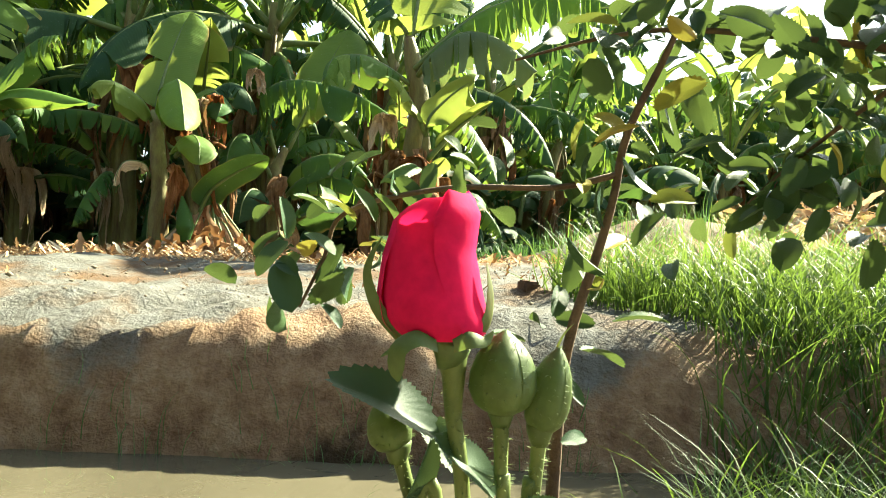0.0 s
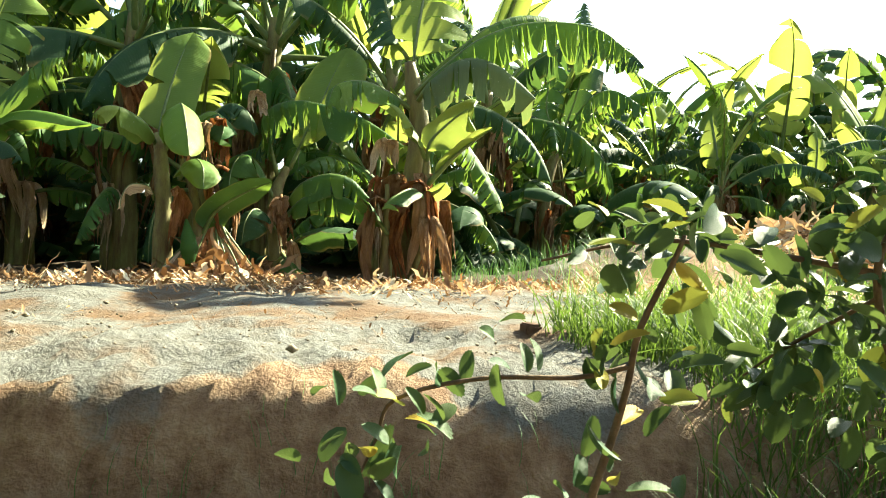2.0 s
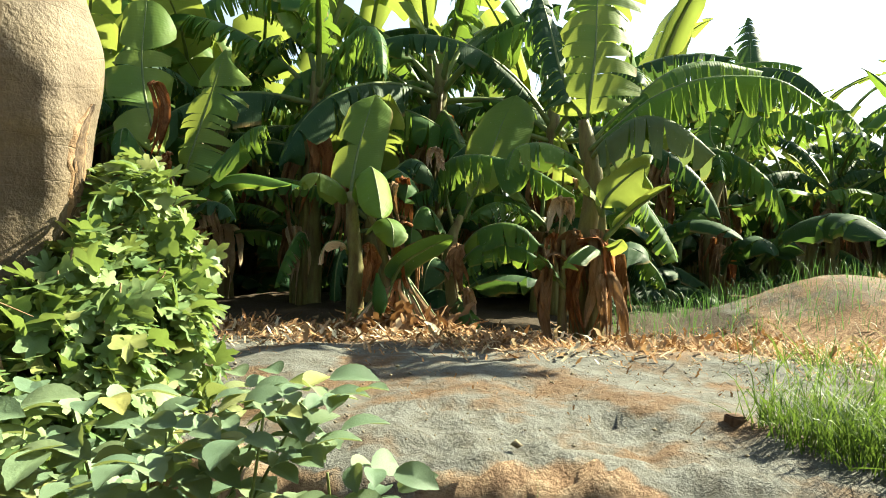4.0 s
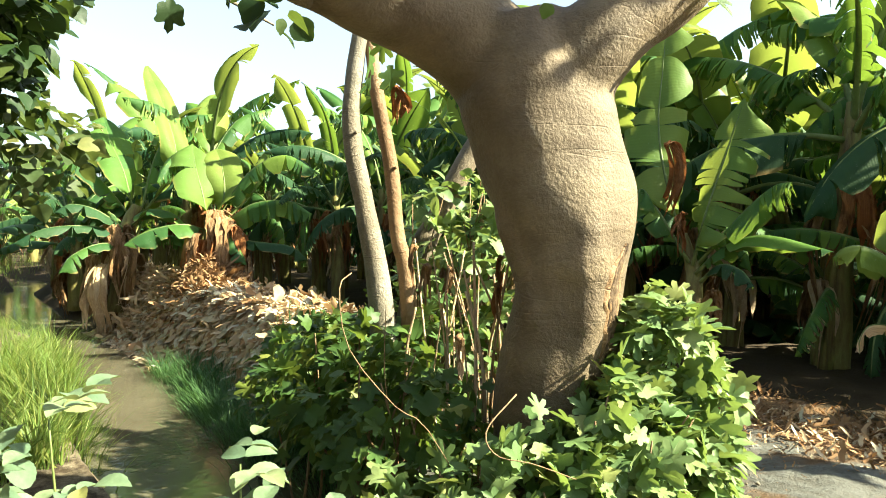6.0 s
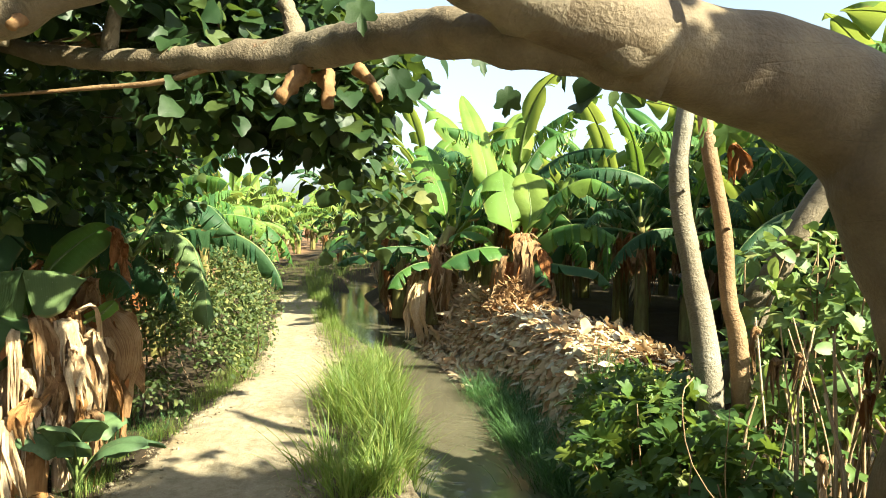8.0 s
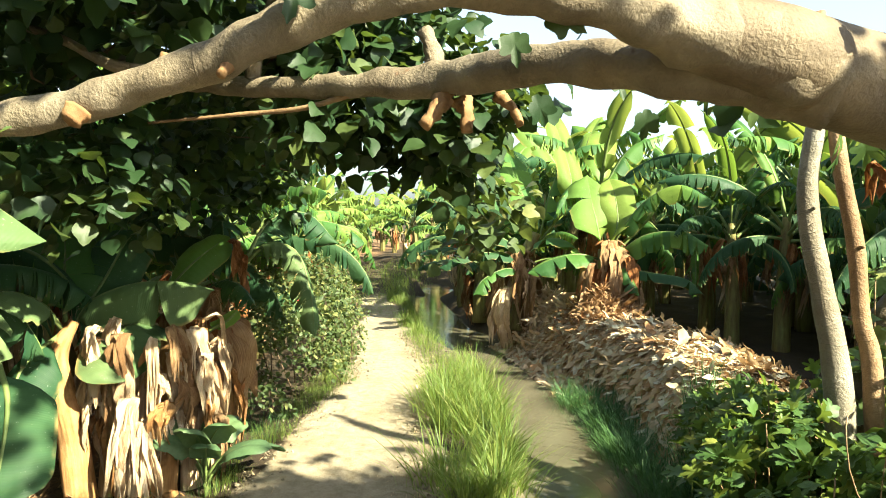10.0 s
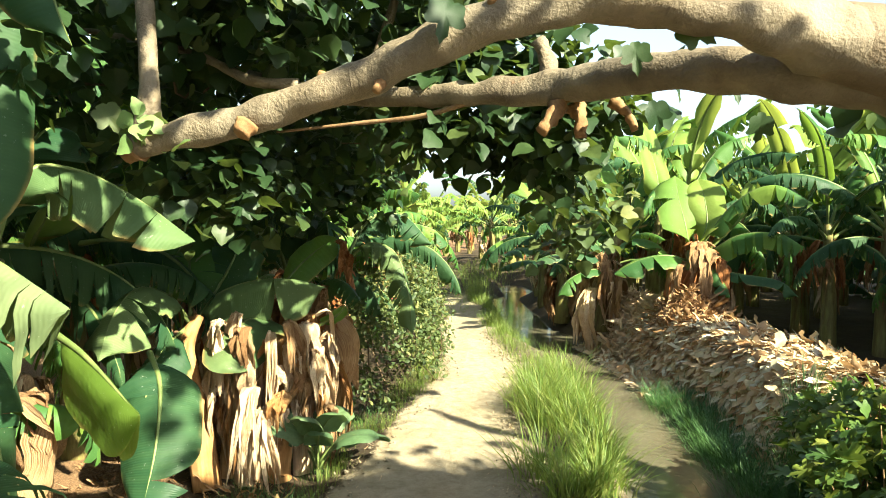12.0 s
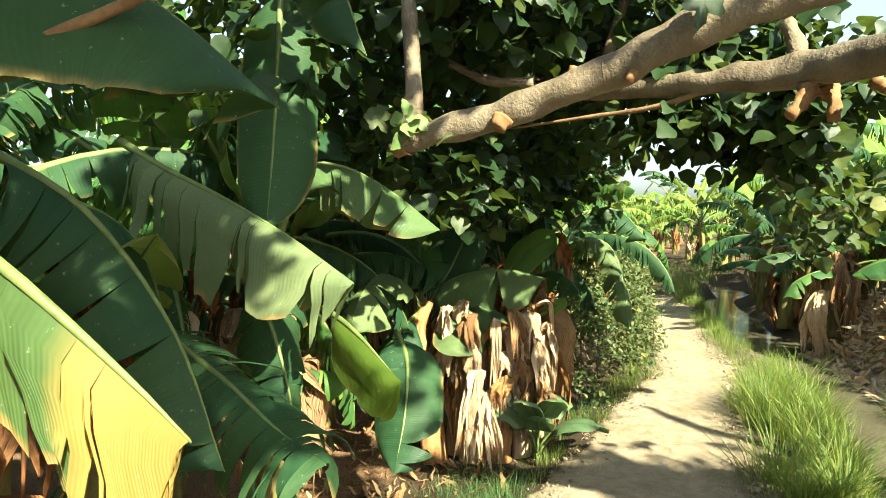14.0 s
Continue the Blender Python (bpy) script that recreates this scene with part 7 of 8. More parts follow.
def clods():
    rng = np.random.default_rng(55)
    forms, g = [clod_form(k) for k in range(5)], Geo()
    for k in range(2600):
        x = rng.uniform(-9.5, -3.2)
        y = PATH_R(x) + 0.08 + 0.07 * rng.normal() if rng.random() < 0.6 else PATH_L(x) + 0.08 * rng.normal()
        strew(g, forms[k % 5], [(x, y, soil_z(x, y) + 0.004)], [rng.normal(size=3) * (1, 1, 0.2)], [(0, 0, 1)], [rng.uniform(0.003, 0.007) + 0.012 * rng.random() ** 5])
    for k in range(500):
        x, y = rng.uniform(-2.6, 1.2), rng.uniform(1.75, 3.4)
        strew(g, forms[k % 5], [(x, y, soil_z(x, y) + 0.004)], [rng.normal(size=3) * (1, 1, 0.2)], [(0, 0, 1)], [rng.uniform(0.003, 0.006) + 0.012 * rng.random() ** 5])
    tagged(part("clod_litter", g, CLOD), "crumbled dry clay clods along the path and bank", "clods", kind="stuff")


clods()


def heap_point(r):
    a, q = r.uniform(0, 6.28), r.random() ** 0.5
    return 3.1 + 1.3 * q * math.cos(a), 5.6 + 0.7 * q * math.sin(a), 0.05 + 0.5 * (1 - q * q) * r.random() ** 0.3


def mound_point(cx, cy, h=0.42, w=0.55):
    def area(r):
        a, q = r.uniform(0, 6.28), r.random() ** 0.6
        x, y = cx + w * q * math.cos(a), cy + 0.8 * w * q * math.sin(a)
        return x, y, soil_z(x, y) + h * (1 - q) ** 1.2 * (0.9 + 0.1 * r.random())
    return area


litter("leaf_litter", "mound of orange-tan straw round a banana foot", 1500, mound_point(-8.75, 2.2, 0.34), (0.05, 0.15), DRYPALE, 14, 0.03, 0.7)
litter("leaf_litter", "mound of orange-tan straw round a banana foot", 1300, mound_point(-7.8, 2.6, 0.34), (0.05, 0.15), DRY, 15, 0.03, 0.7)
litter("leaf_litter", "mound of rust straw under the young banana clump", 700, mound_point(-1.35, 4.05, 0.16, 0.5), (0.05, 0.20), DRY, 16, 0.02, 0.35)
litter("brush_heap", "heap of dry grey-brown leaves and twigs", 1600, heap_point, (0.08, 0.22), MULCH, 13, 0.05, 0.8, "leaf heap")


# ---- grass ----
def arched(bend):
    vs, fs = [], []
    for i in range(6):
        s = i / 5
        w = 0.009 * (1 - s ** 1.5)
        y, z = s * math.cos(bend * s * 0.5) * 0.5 * (1 - math.cos(bend * s)) / max(1 - math.cos(bend), 1e-3) * 1.2, math.sin(min(bend * s, 2.2)) / max(bend, 1e-3)
        vs += [(-w, y, z), (w, y, z)]
        if i:
            k = 2 * i
            fs.append((k - 2, k - 1, k + 1, k))
    return np.array(vs), fs


BLADES = [arched(b) for b in (0.8, 1.5, 2.1)]


def grass(name, label, n, area, size, mat, seed, lean=0.12):
    """Blades; where area gives a tuft's centre too, they lean away from it."""
    rng = np.random.default_rng(seed)
    g = Geo()
    for k in range(n):
        x, y, *c = area(rng)
        a = rng.uniform(0, 6.28)
        t = np.array([math.cos(a), math.sin(a), 0])
        up = np.array([0, 0, 1.0]) + rng.normal(size=3) * lean
        if c:
            away = np.array([x - c[0], y - c[1], 0])
            t = away / (np.linalg.norm(away) + 1e-6) + 0.5 * t
            up = up + away * 2.2
        z = soil_z(x, y)
        strew(g, BLADES[int(rng.integers(0, 3))], [(x, y, max(z, WATER_Z - 0.1) - 0.01)], [t], [up], [rng.uniform(*size)])
    tagged(part(name, g, mat), label, "grass", kind="stuff")


def strip(x0, x1, lo, hi):
    def area(r):
        x = r.uniform(x0, x1)
        return x, r.uniform(lo(x), hi(x))
    return area


def tufts(x0, x1, lo, hi, n, spread, seed):
    rr = np.random.default_rng(seed)
    cs = [(q, rr.uniform(lo(q), hi(q)), rr.uniform(0.6, 1.3)) for q in rr.uniform(x0, x1, n)]
    def area(r):
        c = cs[int(r.integers(0, n))]
        return c[0] + r.normal() * spread * c[2], c[1] + r.normal() * spread * c[2], c[0], c[1]
    return area


grass("grass", "long bright green grass tufts between path and canal", 4200, tufts(-6.6, -4.0, lambda x: PATH_R(x) + 0.14, lambda x: WATER_L(x) - 0.03, 24, 0.085, 1), (0.16, 0.50), GRASS, 31, 0.28)
grass("grass", "green grass strip along the canal and path", 5200, tufts(-13, -6.0, lambda x: PATH_R(x) + 0.1, lambda x: WATER_L(x) - 0.02, 90, 0.07, 6), (0.10, 0.26), GRASS, 32)
grass("grass", "short green grass along the far canal", 3000, strip(-24, -12, lambda x: PATH_R(x) + 0.03, lambda x: WATER_L(x) + 0.1), (0.15, 0.35), GRASS, 33)
grass("grass", "short grass growing over the far end of the path", 3200, strip(-21, -11, lambda x: PATH_L(x) - 0.15, lambda x: PATH_R(x) + 0.08), (0.05, 0.16), GRASS, 40)
grass("grass", "dark green grass hanging over the water's edge", 15000, tufts(-6.9, -3.0, lambda x: WATER_R(x) - 0.08, lambda x: WATER_R(x) + (0.15 if x < -5.1 else 0.4), 70, 0.08, 2), (0.16, 0.40), GRASSDARK, 34)
grass("grass", "lush bright green grass filling the ditch", 15000, lambda r: (lambda y: (0.42 + 0.16 * math.sin(5 * y) + abs(0.14 * r.normal()) + 3.4 * r.random() ** 1.3, y))(1.0 + 1.2 * r.random() if r.random() < 0.93 else 2.2 + 1.0 * r.random()), (0.15, 0.34), GRASSLUSH, 35, 0.35)
grass("grass", "sparse grass at the foot of the clay bank", 900, tufts(-1.0, 0.6, lambda x: 1.36, lambda x: 1.42, 12, 0.05, 3), (0.06, 0.16), GRASSDARK, 36)
grass("grass", "grass and weeds under the bananas", 1600, lambda r: (r.uniform(0.0, 3.0), r.uniform(4.2, 6.4)), (0.12, 0.3), GRASSDARK, 37)
grass("grass", "weeds and grass at the feet of the bananas", 4600, tufts(-6.2, -2.6, lambda x: PATH_L(x) - 0.75, lambda x: PATH_L(x) - 0.1, 80, 0.08, 9), (0.07, 0.20), GRASSDARK, 39)
grass("grass", "dry grass and weeds along the path's edge", 3600, tufts(-9.5, -3.0, lambda x: PATH_L(x) - 0.35, lambda x: PATH_L(x) - 0.02, 60, 0.06, 8), (0.06, 0.2), GRASS, 38)

# ---- hedge beside the path ----
hedge = bush("hedge", "small-leaved green hedge with red flowers beside the path", [((-6.5, -0.98, 0.45), (0.4, 0.35, 0.55), 1000), ((-7.2, -0.72, 0.45), (0.5, 0.35, 0.6), 1100), ((-8.2, -0.45, 0.45), (0.6, 0.35, 0.65), 1100), ((-9.4, -0.35, 0.5), (0.8, 0.4, 0.7), 900), ((-10.8, -0.2, 0.5), (0.9, 0.4, 0.8), 700), ((-6.3, -0.95, 1.0), (0.22, 0.22, 0.25), 260), ((-6.0, -1.0, 0.12), (0.4, 0.25, 0.25), 350), ((-7.0, -0.50, 0.12), (0.45, 0.28, 0.30), 420), ((-7.8, -0.30, 0.14), (0.5, 0.26, 0.34), 420), ((-8.8, -0.20, 0.15), (0.6, 0.26, 0.36), 400), ((-10.0, -0.10, 0.18), (0.7, 0.28, 0.40), 360), ((-11.6, 0.0, 0.2), (0.9, 0.3, 0.45), 320)],
             [OVATE], [SMALLLEAF], (0.03, 0.06), 15, 120, 22, TWIG, "hedge", inner=0.45)
for x, y, z in ((-6.15, -0.83, 1.12), (-6.2, -0.75, 1.02), (-6.1, -0.9, 1.2), (-6.6, -0.68, 0.8), (-6.9, -0.6, 0.7)):
    g = Geo()
    strew(g, OVATE, [(x, y, z)] * 5, [(math.cos(a), math.sin(a), 0.3) for a in (0, 1.25, 2.5, 3.75, 5)], [(0, 0, 1)] * 5, [0.028] * 5)
    part("flower", g, REDPETAL, hedge, "small red flower")


def weed(pos, seed, n=9, size=0.3, name="weed_plant", label="broad-leaved grey-green weed rosette beside the path"):
    t = thing(name, label, "plant", pose(*pos))
    rng = random.Random(seed)
    for i in range(n):
        a = i * 2.4 + rng.uniform(-.3, .3)
        e = rng.uniform(40, 85)
        lg = banana_leaf(rng, size * rng.uniform(0.65, 1.0), size * 0.5, size * 0.45, e, e - 85, 14, 0, rng.uniform(-25, 25), 12, thick=0.008)
        part("leaf", lg, [CABBAGE, MIDRIB], t, at=pose(0, 0, 0.02 + 0.10 * i / n, 0, 0, math.degrees(a)))
    g = Geo()
    tube(g, [(0, 0, -0.05), (0, 0, 0.1), (0.01, 0, size)], [0.012, 0.012, 0.006], 6, 7)
    part("stalk", g, MIDRIB, t)


weed((-4.72, -1.19, -0.05), 3, 12, 0.37)

# ---- brick ----
def brick(pos, turn):
    bm = bmesh.new()
    bmesh.ops.create_cube(bm, size=1.0)
    bmesh.ops.scale(bm, vec=(0.06, 0.05, 0.045), verts=bm.verts)
    bmesh.ops.bevel(bm, geom=bm.edges[:], offset=0.006, segments=2, affect="EDGES")
    bmesh.ops.subdivide_edges(bm, edges=bm.edges[:], cuts=1)
    for v in bm.verts:
        v.co += Vector((1, 1, 1)) * 0.004 * noise.noise(v.co * 40)
    me = bpy.data.meshes.new("brick")
    bm.to_mesh(me)
    bm.free()
    me.materials.append(CLAYBRICK)
    ob = new("brick", me)
    ob.matrix_basis = pose(*pos, 4, 3, turn)
    tagged(ob, "weathered broken clay brick lying on the bank", "brick")


brick((0.27, 2.15, soil_z(0.27, 2.15) + 0.018), 25)


# ---- rose bush with the bud ----
def rosebud(root, base, height, radius):
    """Wrapped petals, one mesh each, round a closed core."""
    bx, by, bz = base
    prof = [(0.0, 0.74), (0.06, 0.88), (0.13, 0.95), (0.29, 0.93), (0.6, 0.80), (0.85, 0.76), (0.95, 0.66), (1.0, 0.55)]
    def rad(s):
        return float(np.interp(s, [p[0] for p in prof], [p[1] for p in prof]))
    for i, (a0, span, top, swell) in enumerate(((-3.5, 3.9, 0.97, 1.0), (-1.75, 2.6, 1.0, 1.03), (0.6, 3.0, 0.965, 0.98), (0.2, 6.0, 0.95, 0.80), (2.0, 6.0, 0.93, 0.55))):
        vs, fs = [], []
        n, m = 22, 20
        for r in range(m + 1):
            s = r / m
            for c in range(n + 1):
                u = c / n
                edge = min(u, 1 - u)
                a = a0 + span * u + (0.75 * (1 - s) * (1 - u) if i == 1 else 0.0)
                t = top * (1 - 0.10 * max(0, 0.12 - edge) / 0.12) + 0.012 * math.sin(9 * u + i)
                t -= 0.03 * math.exp(-((u - 0.62) / 0.03) ** 2)
                rr = radius * rad(s) * swell * (1 + 0.05 * (u - 0.5)) + 0.0006 * i
                rr += radius * 0.06 * max(0, s - 0.86) / 0.14 * (-2.2 if i < 3 else -6.0)
                rr *= 1 + 0.05 * noise.noise(Vector((a * 0.8, s * 2, i)))
                shift = float(np.interp(s, (0, 0.13, 0.29, 0.6, 0.9, 1.0), (0, -0.0019, -0.0034, -0.0040, -0.0016, 0.0)))
                vs.append((bx + 0.001 + rr * math.cos(a) + shift, by + rr * math.sin(a), bz + height * s * (t - 0.035 * max(0.0, -math.cos(a)) * s)))
        fs = [(r * (n + 1) + c, r * (n + 1) + c + 1, (r + 1) * (n + 1) + c + 1, (r + 1) * (n + 1) + c) for r in range(m) for c in range(n)]
        part("petal", Geo().add(vs, fs), PETAL, root)


def sepal(root, base, az, length, width, e0, e1, twist=0.0):
    g = Geo()
    vs, fs = [], []
    p, n = np.array(base, float), 12
    a = radians(az)
    for i in range(n + 1):
        s = i / n
        e = radians(e0 + (e1 - e0) * s)
        w = width * math.sin(math.pi * min(1, 0.25 + 0.75 * s)) ** 0.8 * (1 - 0.3 * s) + 0.0002
        side = np.array([-math.sin(a), math.cos(a), 0])
        up = np.array([-math.sin(e) * math.cos(a), -math.sin(e) * math.sin(a), math.cos(e)])
        vs += [p - side * w + up * w * 0.35, p.copy(), p + side * w + up * w * 0.35]
        if i:
            k = 3 * i
            fs += [(k - 3, k - 2, k + 1, k), (k - 2, k - 1, k + 2, k + 1)]
        p = p + np.array([math.cos(e) * math.cos(a), math.cos(e) * math.sin(a), math.sin(e)]) * length / n
    part("sepal", g.add(vs, fs), SEPAL, root)


def ribbon(root, pts, widths, face, name="sepal", mat=None):
    """A narrow curved leaf through the points; face: the way that its broad side looks."""
    line = smooth_line(pts, 16)
    w = np.interp(np.linspace(0, 1, 16), np.linspace(0, 1, len(widths)), widths)
    tan = np.gradient(line, axis=0)
    vs, fs = [], []
    for i in range(16):
        side = np.cross(tan[i], np.asarray(face, float))
        side /= np.linalg.norm(side) + 1e-9
        fr = np.asarray(face, float) * w[i] * 0.4
        vs += [line[i] - side * w[i] - fr, line[i], line[i] + side * w[i] - fr]
        if i:
            k = 3 * i
            fs += [(k - 3, k - 2, k + 1, k), (k - 2, k - 1, k + 2, k + 1)]
    part(name, Geo().add(vs, fs), mat or SEPAL, root)


def hairs(g, line, rad, n, rng, length=0.0022):
    """Fine glandular bristles on a stem."""
    for k in range(n):
        f = rng.uniform(0, len(line) - 1.001)
        i = int(f)
        c = line[i] + (line[i + 1] - line[i]) * (f - i)
        t = line[i + 1] - line[i]
        d = np.cross(t, [rng.normal(), rng.normal(), rng.normal()])
        d /= np.linalg.norm(d)
        a, b = c + d * rad * 0.9, c + d * (rad + length)
        s = np.cross(d, t)
        s = s / np.linalg.norm(s) * 0.00022
        g.add([a - s, a + s, b], [(0, 1, 2)])


def serrate(a):
    r = 1 / math.sqrt((math.cos(a) / 0.5) ** 2 + (math.sin(a) / 0.24) ** 2)
    return r * (1 + (0.11 if int(round(a * 72 / 6.2832)) % 2 else 0)) * (1.0 + 0.06 * max(0, math.cos(a)) ** 8)


SERRATE = outline_leaf(serrate, 72, 0.5, 0.9, 0.25)


def closed_bud(root, base, top, radius, seed):
    """A green closed bud: an egg of five pressed sepals, drawn out to a point."""
    b, t = np.array(base, float), np.array(top, float)
    ax = t - b
    h = np.linalg.norm(ax)
    ax /= h
    bs = basis(ax, (0.3, 1, 0.2))
    prof_s = [0, 0.1, 0.3, 0.5, 0.7, 0.85, 0.95, 1.0]
    prof_r = [0.35, 0.78, 1.0, 0.97, 0.80, 0.52, 0.24, 0.05]
    for k in range(5):
        vs, fs = [], []
        n, m = 8, 16
        for r in range(m + 1):
            s = r / m
            rr = radius * float(np.interp(s, prof_s, prof_r))
            for c in range(n + 1):
                u = c / n
                a = 2 * math.pi * (k + u * 1.08) / 5
                q = rr * (1 + 0.07 * math.sin(math.pi * u) ** 2 + 0.03 * u)
                vs.append(b + ax * h * s + (bs[:, 0] * math.cos(a) + bs[:, 2] * math.sin(a)) * q)
        fs = [(r * (n + 1) + c, r * (n + 1) + c + 1, (r + 1) * (n + 1) + c + 1, (r + 1) * (n + 1) + c) for r in range(m) for c in range(n)]
        g = Geo().add(vs, fs)
        rr = np.random.default_rng(seed + k)
        for q in range(46):        # gland hairs
            p = np.asarray(vs[int(rr.integers(0, len(vs)))])
            c = b + ax * np.dot(p - b, ax)
            d = (p - c) / (np.linalg.norm(p - c) + 1e-9) + rr.normal(size=3) * 0.3
            e = np.cross(d, ax) * 0.00018
            g.add([p - e, p + e, p + d * 0.0014], [(0, 1, 2)])
        part("sepal", g, SEPAL, root)


def rose_bush():
    rng = np.random.default_rng(17)
    t = thing("rose_bush", "rose bush with one pink-red opening bud and green closed buds", "rose bush")
    bud = part("flower_bud", stem_geo([(-0.002, 0.219, 0.236), (0.0, 0.219, 0.2365), (0.001, 0.219, 0.238)], [0.009, 0.0105, 0.010], 5, 16), SEPAL, t, "pink-red rosebud starting to open")
    rosebud(bud, (-0.001, 0.219, 0.2375), 0.0455, 0.0168)
    ribbon(bud, [(-0.012, 0.213, 0.2375), (-0.0195, 0.212, 0.246), (-0.0232, 0.213, 0.256), (-0.0218, 0.214, 0.263), (-0.0186, 0.215, 0.2685)], [0.0024, 0.0022, 0.0016, 0.0009, 0.0002], (-0.4, -1, 0))
    ribbon(bud, [(0.010, 0.211, 0.2375), (0.0150, 0.212, 0.243), (0.0158, 0.213, 0.252), (0.0138, 0.214, 0.261)], [0.0028, 0.0030, 0.0020, 0.0003], (0.9, -0.6, 0))
    ribbon(bud, [(-0.001, 0.204, 0.2378), (-0.0065, 0.201, 0.2402), (-0.0120, 0.200, 0.2372), (-0.0128, 0.201, 0.2308), (-0.0118, 0.203, 0.2262)], [0.0030, 0.0034, 0.0034, 0.0026, 0.0004], (-0.2, -0.6, 0.7))
    ribbon(bud, [(0.004, 0.205, 0.2375), (0.009, 0.204, 0.2392), (0.0135, 0.206, 0.2385), (0.016, 0.208, 0.241)], [0.0026, 0.0028, 0.0018, 0.0003], (0.2, -0.8, 0.5))
    ribbon(bud, [(-0.008, 0.218, 0.2365), (-0.014, 0.219, 0.2335), (-0.0185, 0.219, 0.2305)], [0.0012, 0.0012, 0.0002], (0, -1, 0.3))
    ribbon(bud, [(0.003, 0.235, 0.2375), (0.004, 0.239, 0.248), (0.003, 0.237, 0.262)], [0.003, 0.003, 0.0004], (0, 1, 0))
    g = Geo()
    ln = tube(g, [(0.003, 0.219, 0.2372), (0.0045, 0.219, 0.226), (0.005, 0.219, 0.212), (0.0085, 0.219, 0.187), (0.012, 0.22, 0.12), (0.02, 0.24, -0.25)], [0.0068, 0.0040, 0.0028, 0.0026, 0.0029, 0.0035], 30, 10)
    hairs(g, ln, 0.0028, 380, rng)
    part("stem", g, ROSESTEM, t, "bristly green rose stem")
    for base, top, r, foot in (((0.0200, 0.2185, 0.2135), (0.0205, 0.219, 0.2400), 0.0102, (0.0215, 0.22, 0.15)), ((0.0325, 0.2195, 0.2075), (0.038, 0.2195, 0.2350), 0.0068, (0.029, 0.222, 0.15)), ((-0.0125, 0.2190, 0.2010), (-0.0190, 0.2195, 0.2165), 0.0068, (0.002, 0.222, 0.15))):
        b = part("flower_bud", stem_geo([np.array(base) - (0, 0, 0.004), base, np.array(base) + (0, 0, 0.003)], [0.0028, 0.0042, 0.0045], 5, 12), SEPAL, t, "closed green rosebud")
        closed_bud(b, base, top, r, 3)
        g = Geo()
        ln = tube(g, [base, tuple((np.array(base) * 2 + np.array(foot)) / 3), foot, (foot[0], foot[1] + 0.02, -0.25)], [0.0026, 0.0022, 0.0024, 0.003], 24, 8)
        hairs(g, ln[:12], 0.0024, 150, rng)
        part("stem", g, ROSESTEM, t)
    sepal(t, (0.037, 0.2195, 0.232), 10, 0.012, 0.001, 80, 40)
    for pos, tip, nrm, s in (((0.0, 0.216, 0.2085), (-0.030, -0.004, 0.0165), (0.25, -0.5, 0.9), 0.036), ((0.001, 0.216, 0.206), (0.018, 0.004, -0.018), (0.4, -0.5, 0.7), 0.026), ((-0.001, 0.216, 0.2045), (-0.008, 0.0, -0.02), (0.8, -0.5, 0.3), 0.022), ((0.024, 0.214, 0.185), (0.02, -0.004, -0.002), (0, -0.6, 0.9), 0.022), ((0.01, 0.23, 0.19), (-0.01, 0.01, 0.01), (0, -0.6, 0.9), 0.025)):
        part("leaf", Geo().add(SERRATE[0], SERRATE[1]), ROSELEAF_DEEP, t, at=pose_of(pos, tip, nrm, s))
    near = Matrix.Translation((0, 0, 0.27)) @ Matrix.Scale(0.77, 4) @ Matrix.Translation((0, 0, -0.27))
    for ob in t.children:
        ob.matrix_basis = near @ ob.matrix_basis
    # older canes behind the bud
    canes = [([(0.08, 0.50, -0.10), (0.085, 0.50, 0.10), (0.092, 0.50, 0.19), (0.112, 0.50, 0.26), (0.122, 0.50, 0.30), (0.13, 0.50, 0.345), (0.155, 0.50, 0.40), (0.165, 0.50, 0.425)], [0.006, 0.005, 0.004, 0.0035, 0.003, 0.003, 0.0025, 0.002]),
             ([(0.122, 0.50, 0.315), (0.08, 0.50, 0.305), (0.0, 0.50, 0.302), (-0.07, 0.50, 0.283), (-0.085, 0.5, 0.25), (-0.10, 0.49, 0.215)], [0.0025, 0.0022, 0.002, 0.0018, 0.0015, 0.001]),
             ([(0.05, 0.52, 0.40), (0.11, 0.51, 0.415), (0.165, 0.5, 0.42), (0.24, 0.48, 0.41), (0.32, 0.46, 0.395), (0.45, 0.45, 0.36)], [0.001, 0.0015, 0.002, 0.0025, 0.003, 0.0035]),
             ([(0.45, 0.45, -0.1), (0.42, 0.45, 0.15), (0.33, 0.46, 0.30), (0.30, 0.46, 0.40), (0.33, 0.46, 0.47)], [0.006, 0.005, 0.004, 0.003, 0.002]),
             ([(0.30, 0.46, 0.38), (0.26, 0.52, 0.33), (0.24, 0.55, 0.30)], [0.002, 0.0015, 0.001]),
             ([(0.36, 0.46, 0.2), (0.40, 0.55, 0.35), (0.38, 0.6, 0.48)], [0.003, 0.0025, 0.0015])]
    lines = []
    for pts, rad in canes:
        g = Geo()
        lines.append((tube(g, pts, rad, 26, 8), len(pts)))
        part("cane", g, TWIG, t, "brown woody rose cane")
    tmpl = Geo().add(OVATE[0], OVATE[1]).mesh("leaf", ROSELEAF)
    ser = Geo().add(SERRATE[0], SERRATE[1]).mesh("leaf", ROSELEAF)
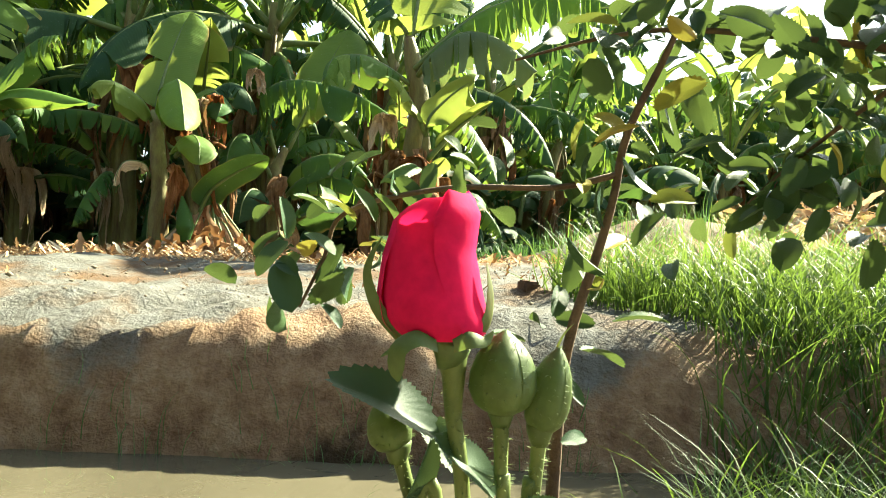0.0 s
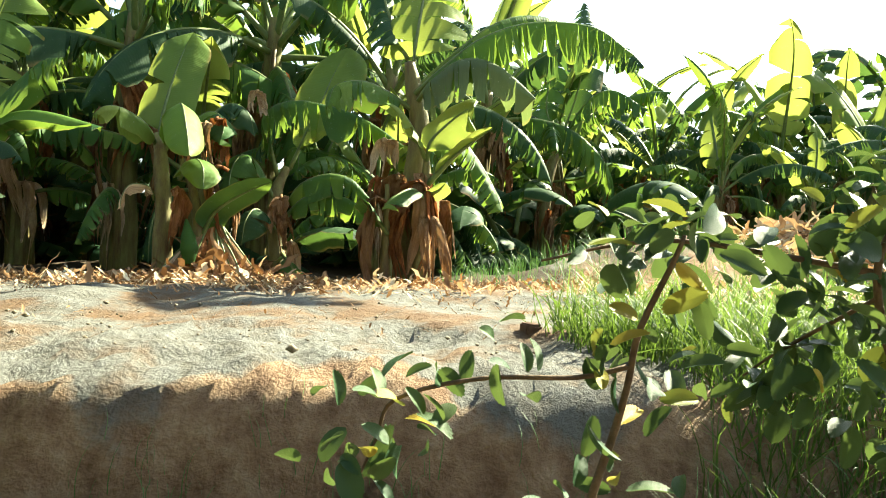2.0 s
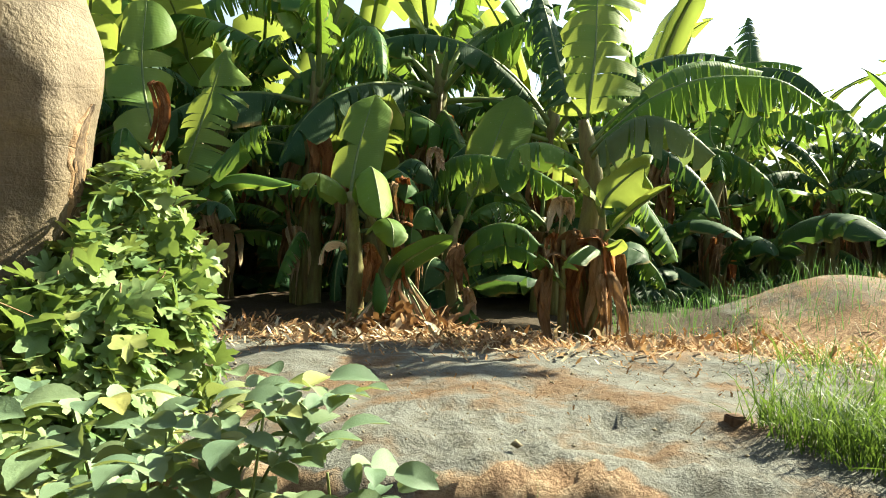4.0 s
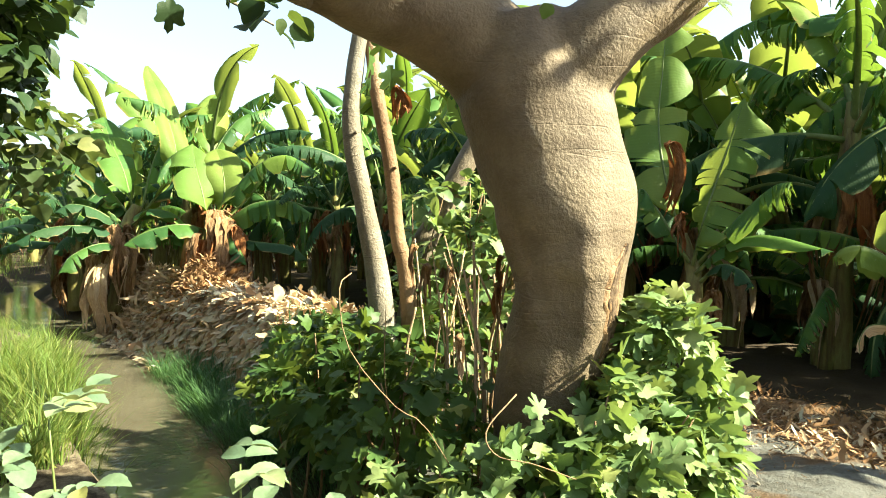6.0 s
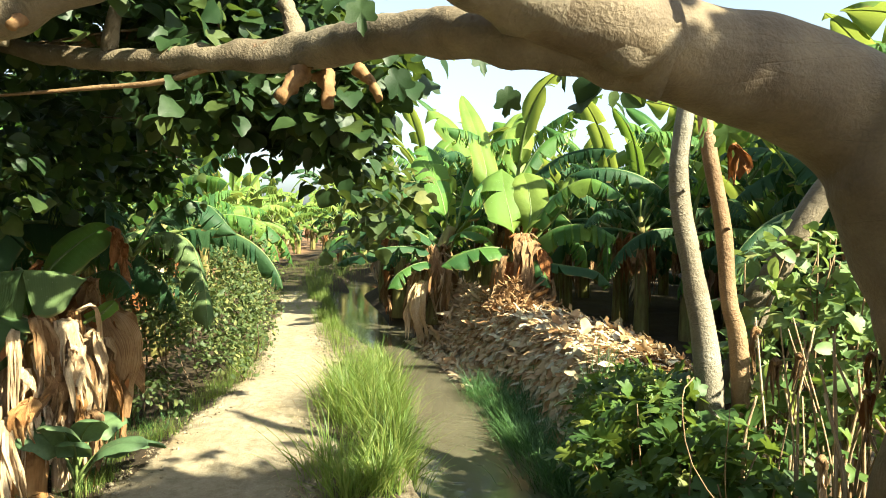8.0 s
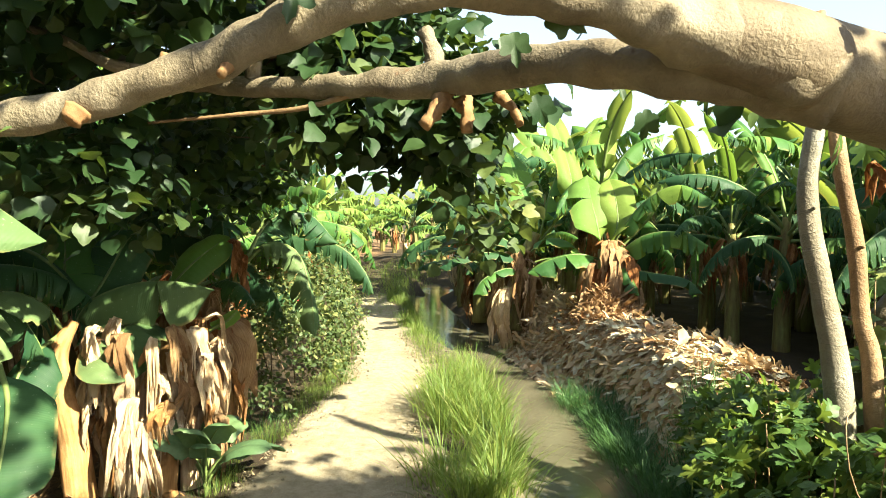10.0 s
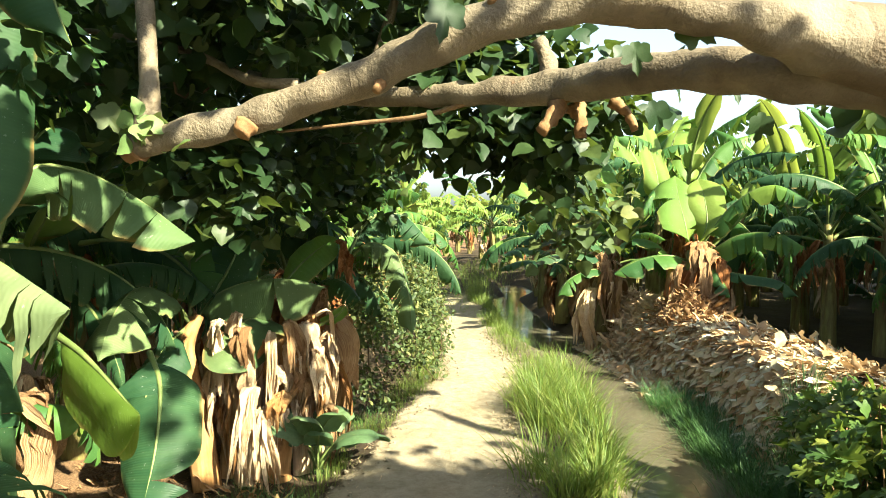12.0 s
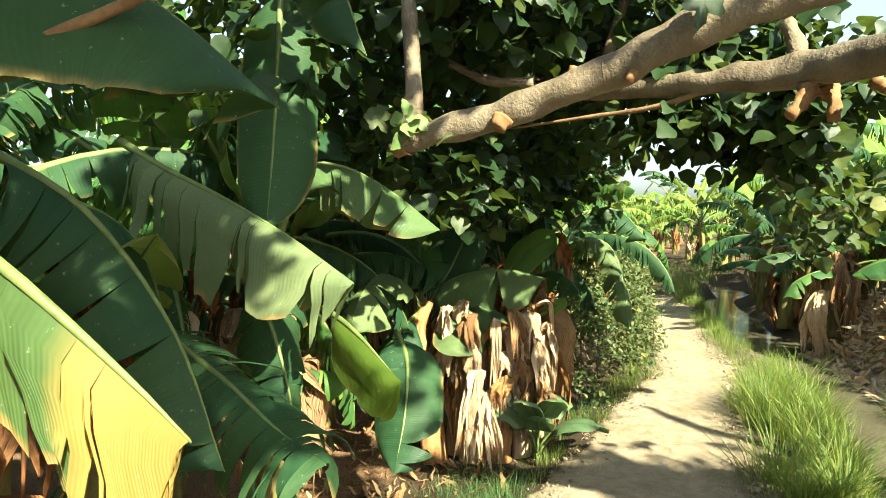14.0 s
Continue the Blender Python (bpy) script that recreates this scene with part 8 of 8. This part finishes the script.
    for li, (line, _) in enumerate(lines):
        for k in range((44, 46, 110, 110, 70, 110)[li]):
            c = line[int(rng.integers(5, 26))]
            p = c + rng.normal(size=3) * np.array([0.022, 0.03, 0.022])
            ob = new("leaf", tmpl if rng.random() < 0.3 else ser)
            ob.parent = t
            ob.matrix_basis = pose_of(p, rng.normal(size=3) + np.array([0, 0, -0.25]), rng.normal(size=3) * 0.6 + np.array([0, -0.35, 0.8]), rng.uniform(0.020, 0.036))
    return t


def stem_geo(pts, rad, n, seg):
    g = Geo()
    tube(g, pts, rad, n, seg)
    return g


rose_bush()


def pointed(a):
    r = 1 / math.sqrt((math.cos(a) / 0.46) ** 2 + (math.sin(a) / 0.34) ** 2)
    b = (a + math.pi) % (2 * math.pi) - math.pi
    return r * (1 + 0.28 * max(0.0, 1 - abs(b) / 0.35) ** 1.5) * (1 + (0.04 if int(round(a * 32 / 6.2832)) % 2 else 0))


POINTED = outline_leaf(pointed, 32, 0.46, 0.6, 0.35)


def rose_clump(seed, blobs, label, young=0.35):
    """Shoots whose leaves stand in fives along the stalks."""
    rng = np.random.default_rng(seed)
    t = thing("rose_bush", label, "rose bush")
    made, rest = 0, Geo()
    tm = Geo().add(*POINTED).mesh("leaf", ROSELEAF_PALE)
    for c, r, n in blobs:
        for k in range(max(2, n // 12)):
            e = np.array(c) + rng.normal(size=3) * np.array(r) * 0.5
            root = np.array([e[0] * 0.5 + c[0] * 0.5 + rng.normal() * 0.05, c[1] + 0.02 + rng.normal() * 0.04, -0.05])
            g = Geo()
            line = tube(g, [root, (root + e) / 2 + rng.normal(size=3) * 0.04, e], [0.004, 0.003, 0.0015], 16, 7)
            part("cane", g, ROSESTEM, t)
            for q in range(9):
                b = line[15 - int(q * 0.9)] + rng.normal(size=3) * 0.006
                a = q * 2.4 + rng.normal() * 0.3
                d = np.array([math.cos(a), math.sin(a), 0.35 + 0.2 * rng.normal()])
                for h, (along, side) in enumerate(((0.075, 0.0), (0.05, 1.0), (0.05, -1.0), (0.025, 1.0), (0.025, -1.0))):
                    sd = np.array([-d[1], d[0], 0.0]) * side
                    p = b + d * along
                    tip = d * (1.0 if side == 0 else 0.45) + sd + np.array([0, 0, -0.25]) + rng.normal(size=3) * 0.15
                    m = (tip, np.array([0.15, -0.1, 1.0]) + rng.normal(size=3) * 0.25, rng.uniform(0.036, 0.054) * (1.15 if side == 0 else 1.0))
                    if made < 250:
                        made += 1
                        ob = new("leaf", tm)
                        ob.parent = t
                        ob.matrix_basis = pose_of(p, *m)
                    else:
                        strew(rest, POINTED, [p], [m[0]], [m[1]], [m[2]])
    if rest.v:
        part("foliage", rest, ROSELEAF_PALE, t)["kind"] = "stuff"


rose_clump(41, [((-1.12, 0.30, 0.64), (0.15, 0.10, 0.08), 90), ((-0.95, 0.36, 0.55), (0.15, 0.10, 0.10), 70), ((-1.36, 0.20, 0.78), (0.08, 0.06, 0.08), 40), ((-1.22, 0.34, 0.70), (0.08, 0.06, 0.06), 40), ((-1.56, -0.03, 0.86), (0.06, 0.06, 0.06), 24)], "rose bush with pale dusty yellow-green leaves on the bank")
rose_clump(42, [((-0.62, 0.50, 0.50), (0.12, 0.08, 0.10), 60), ((-0.75, 0.45, 0.40), (0.12, 0.08, 0.10), 50)], "rose shoots with grey-green leaves over the water")
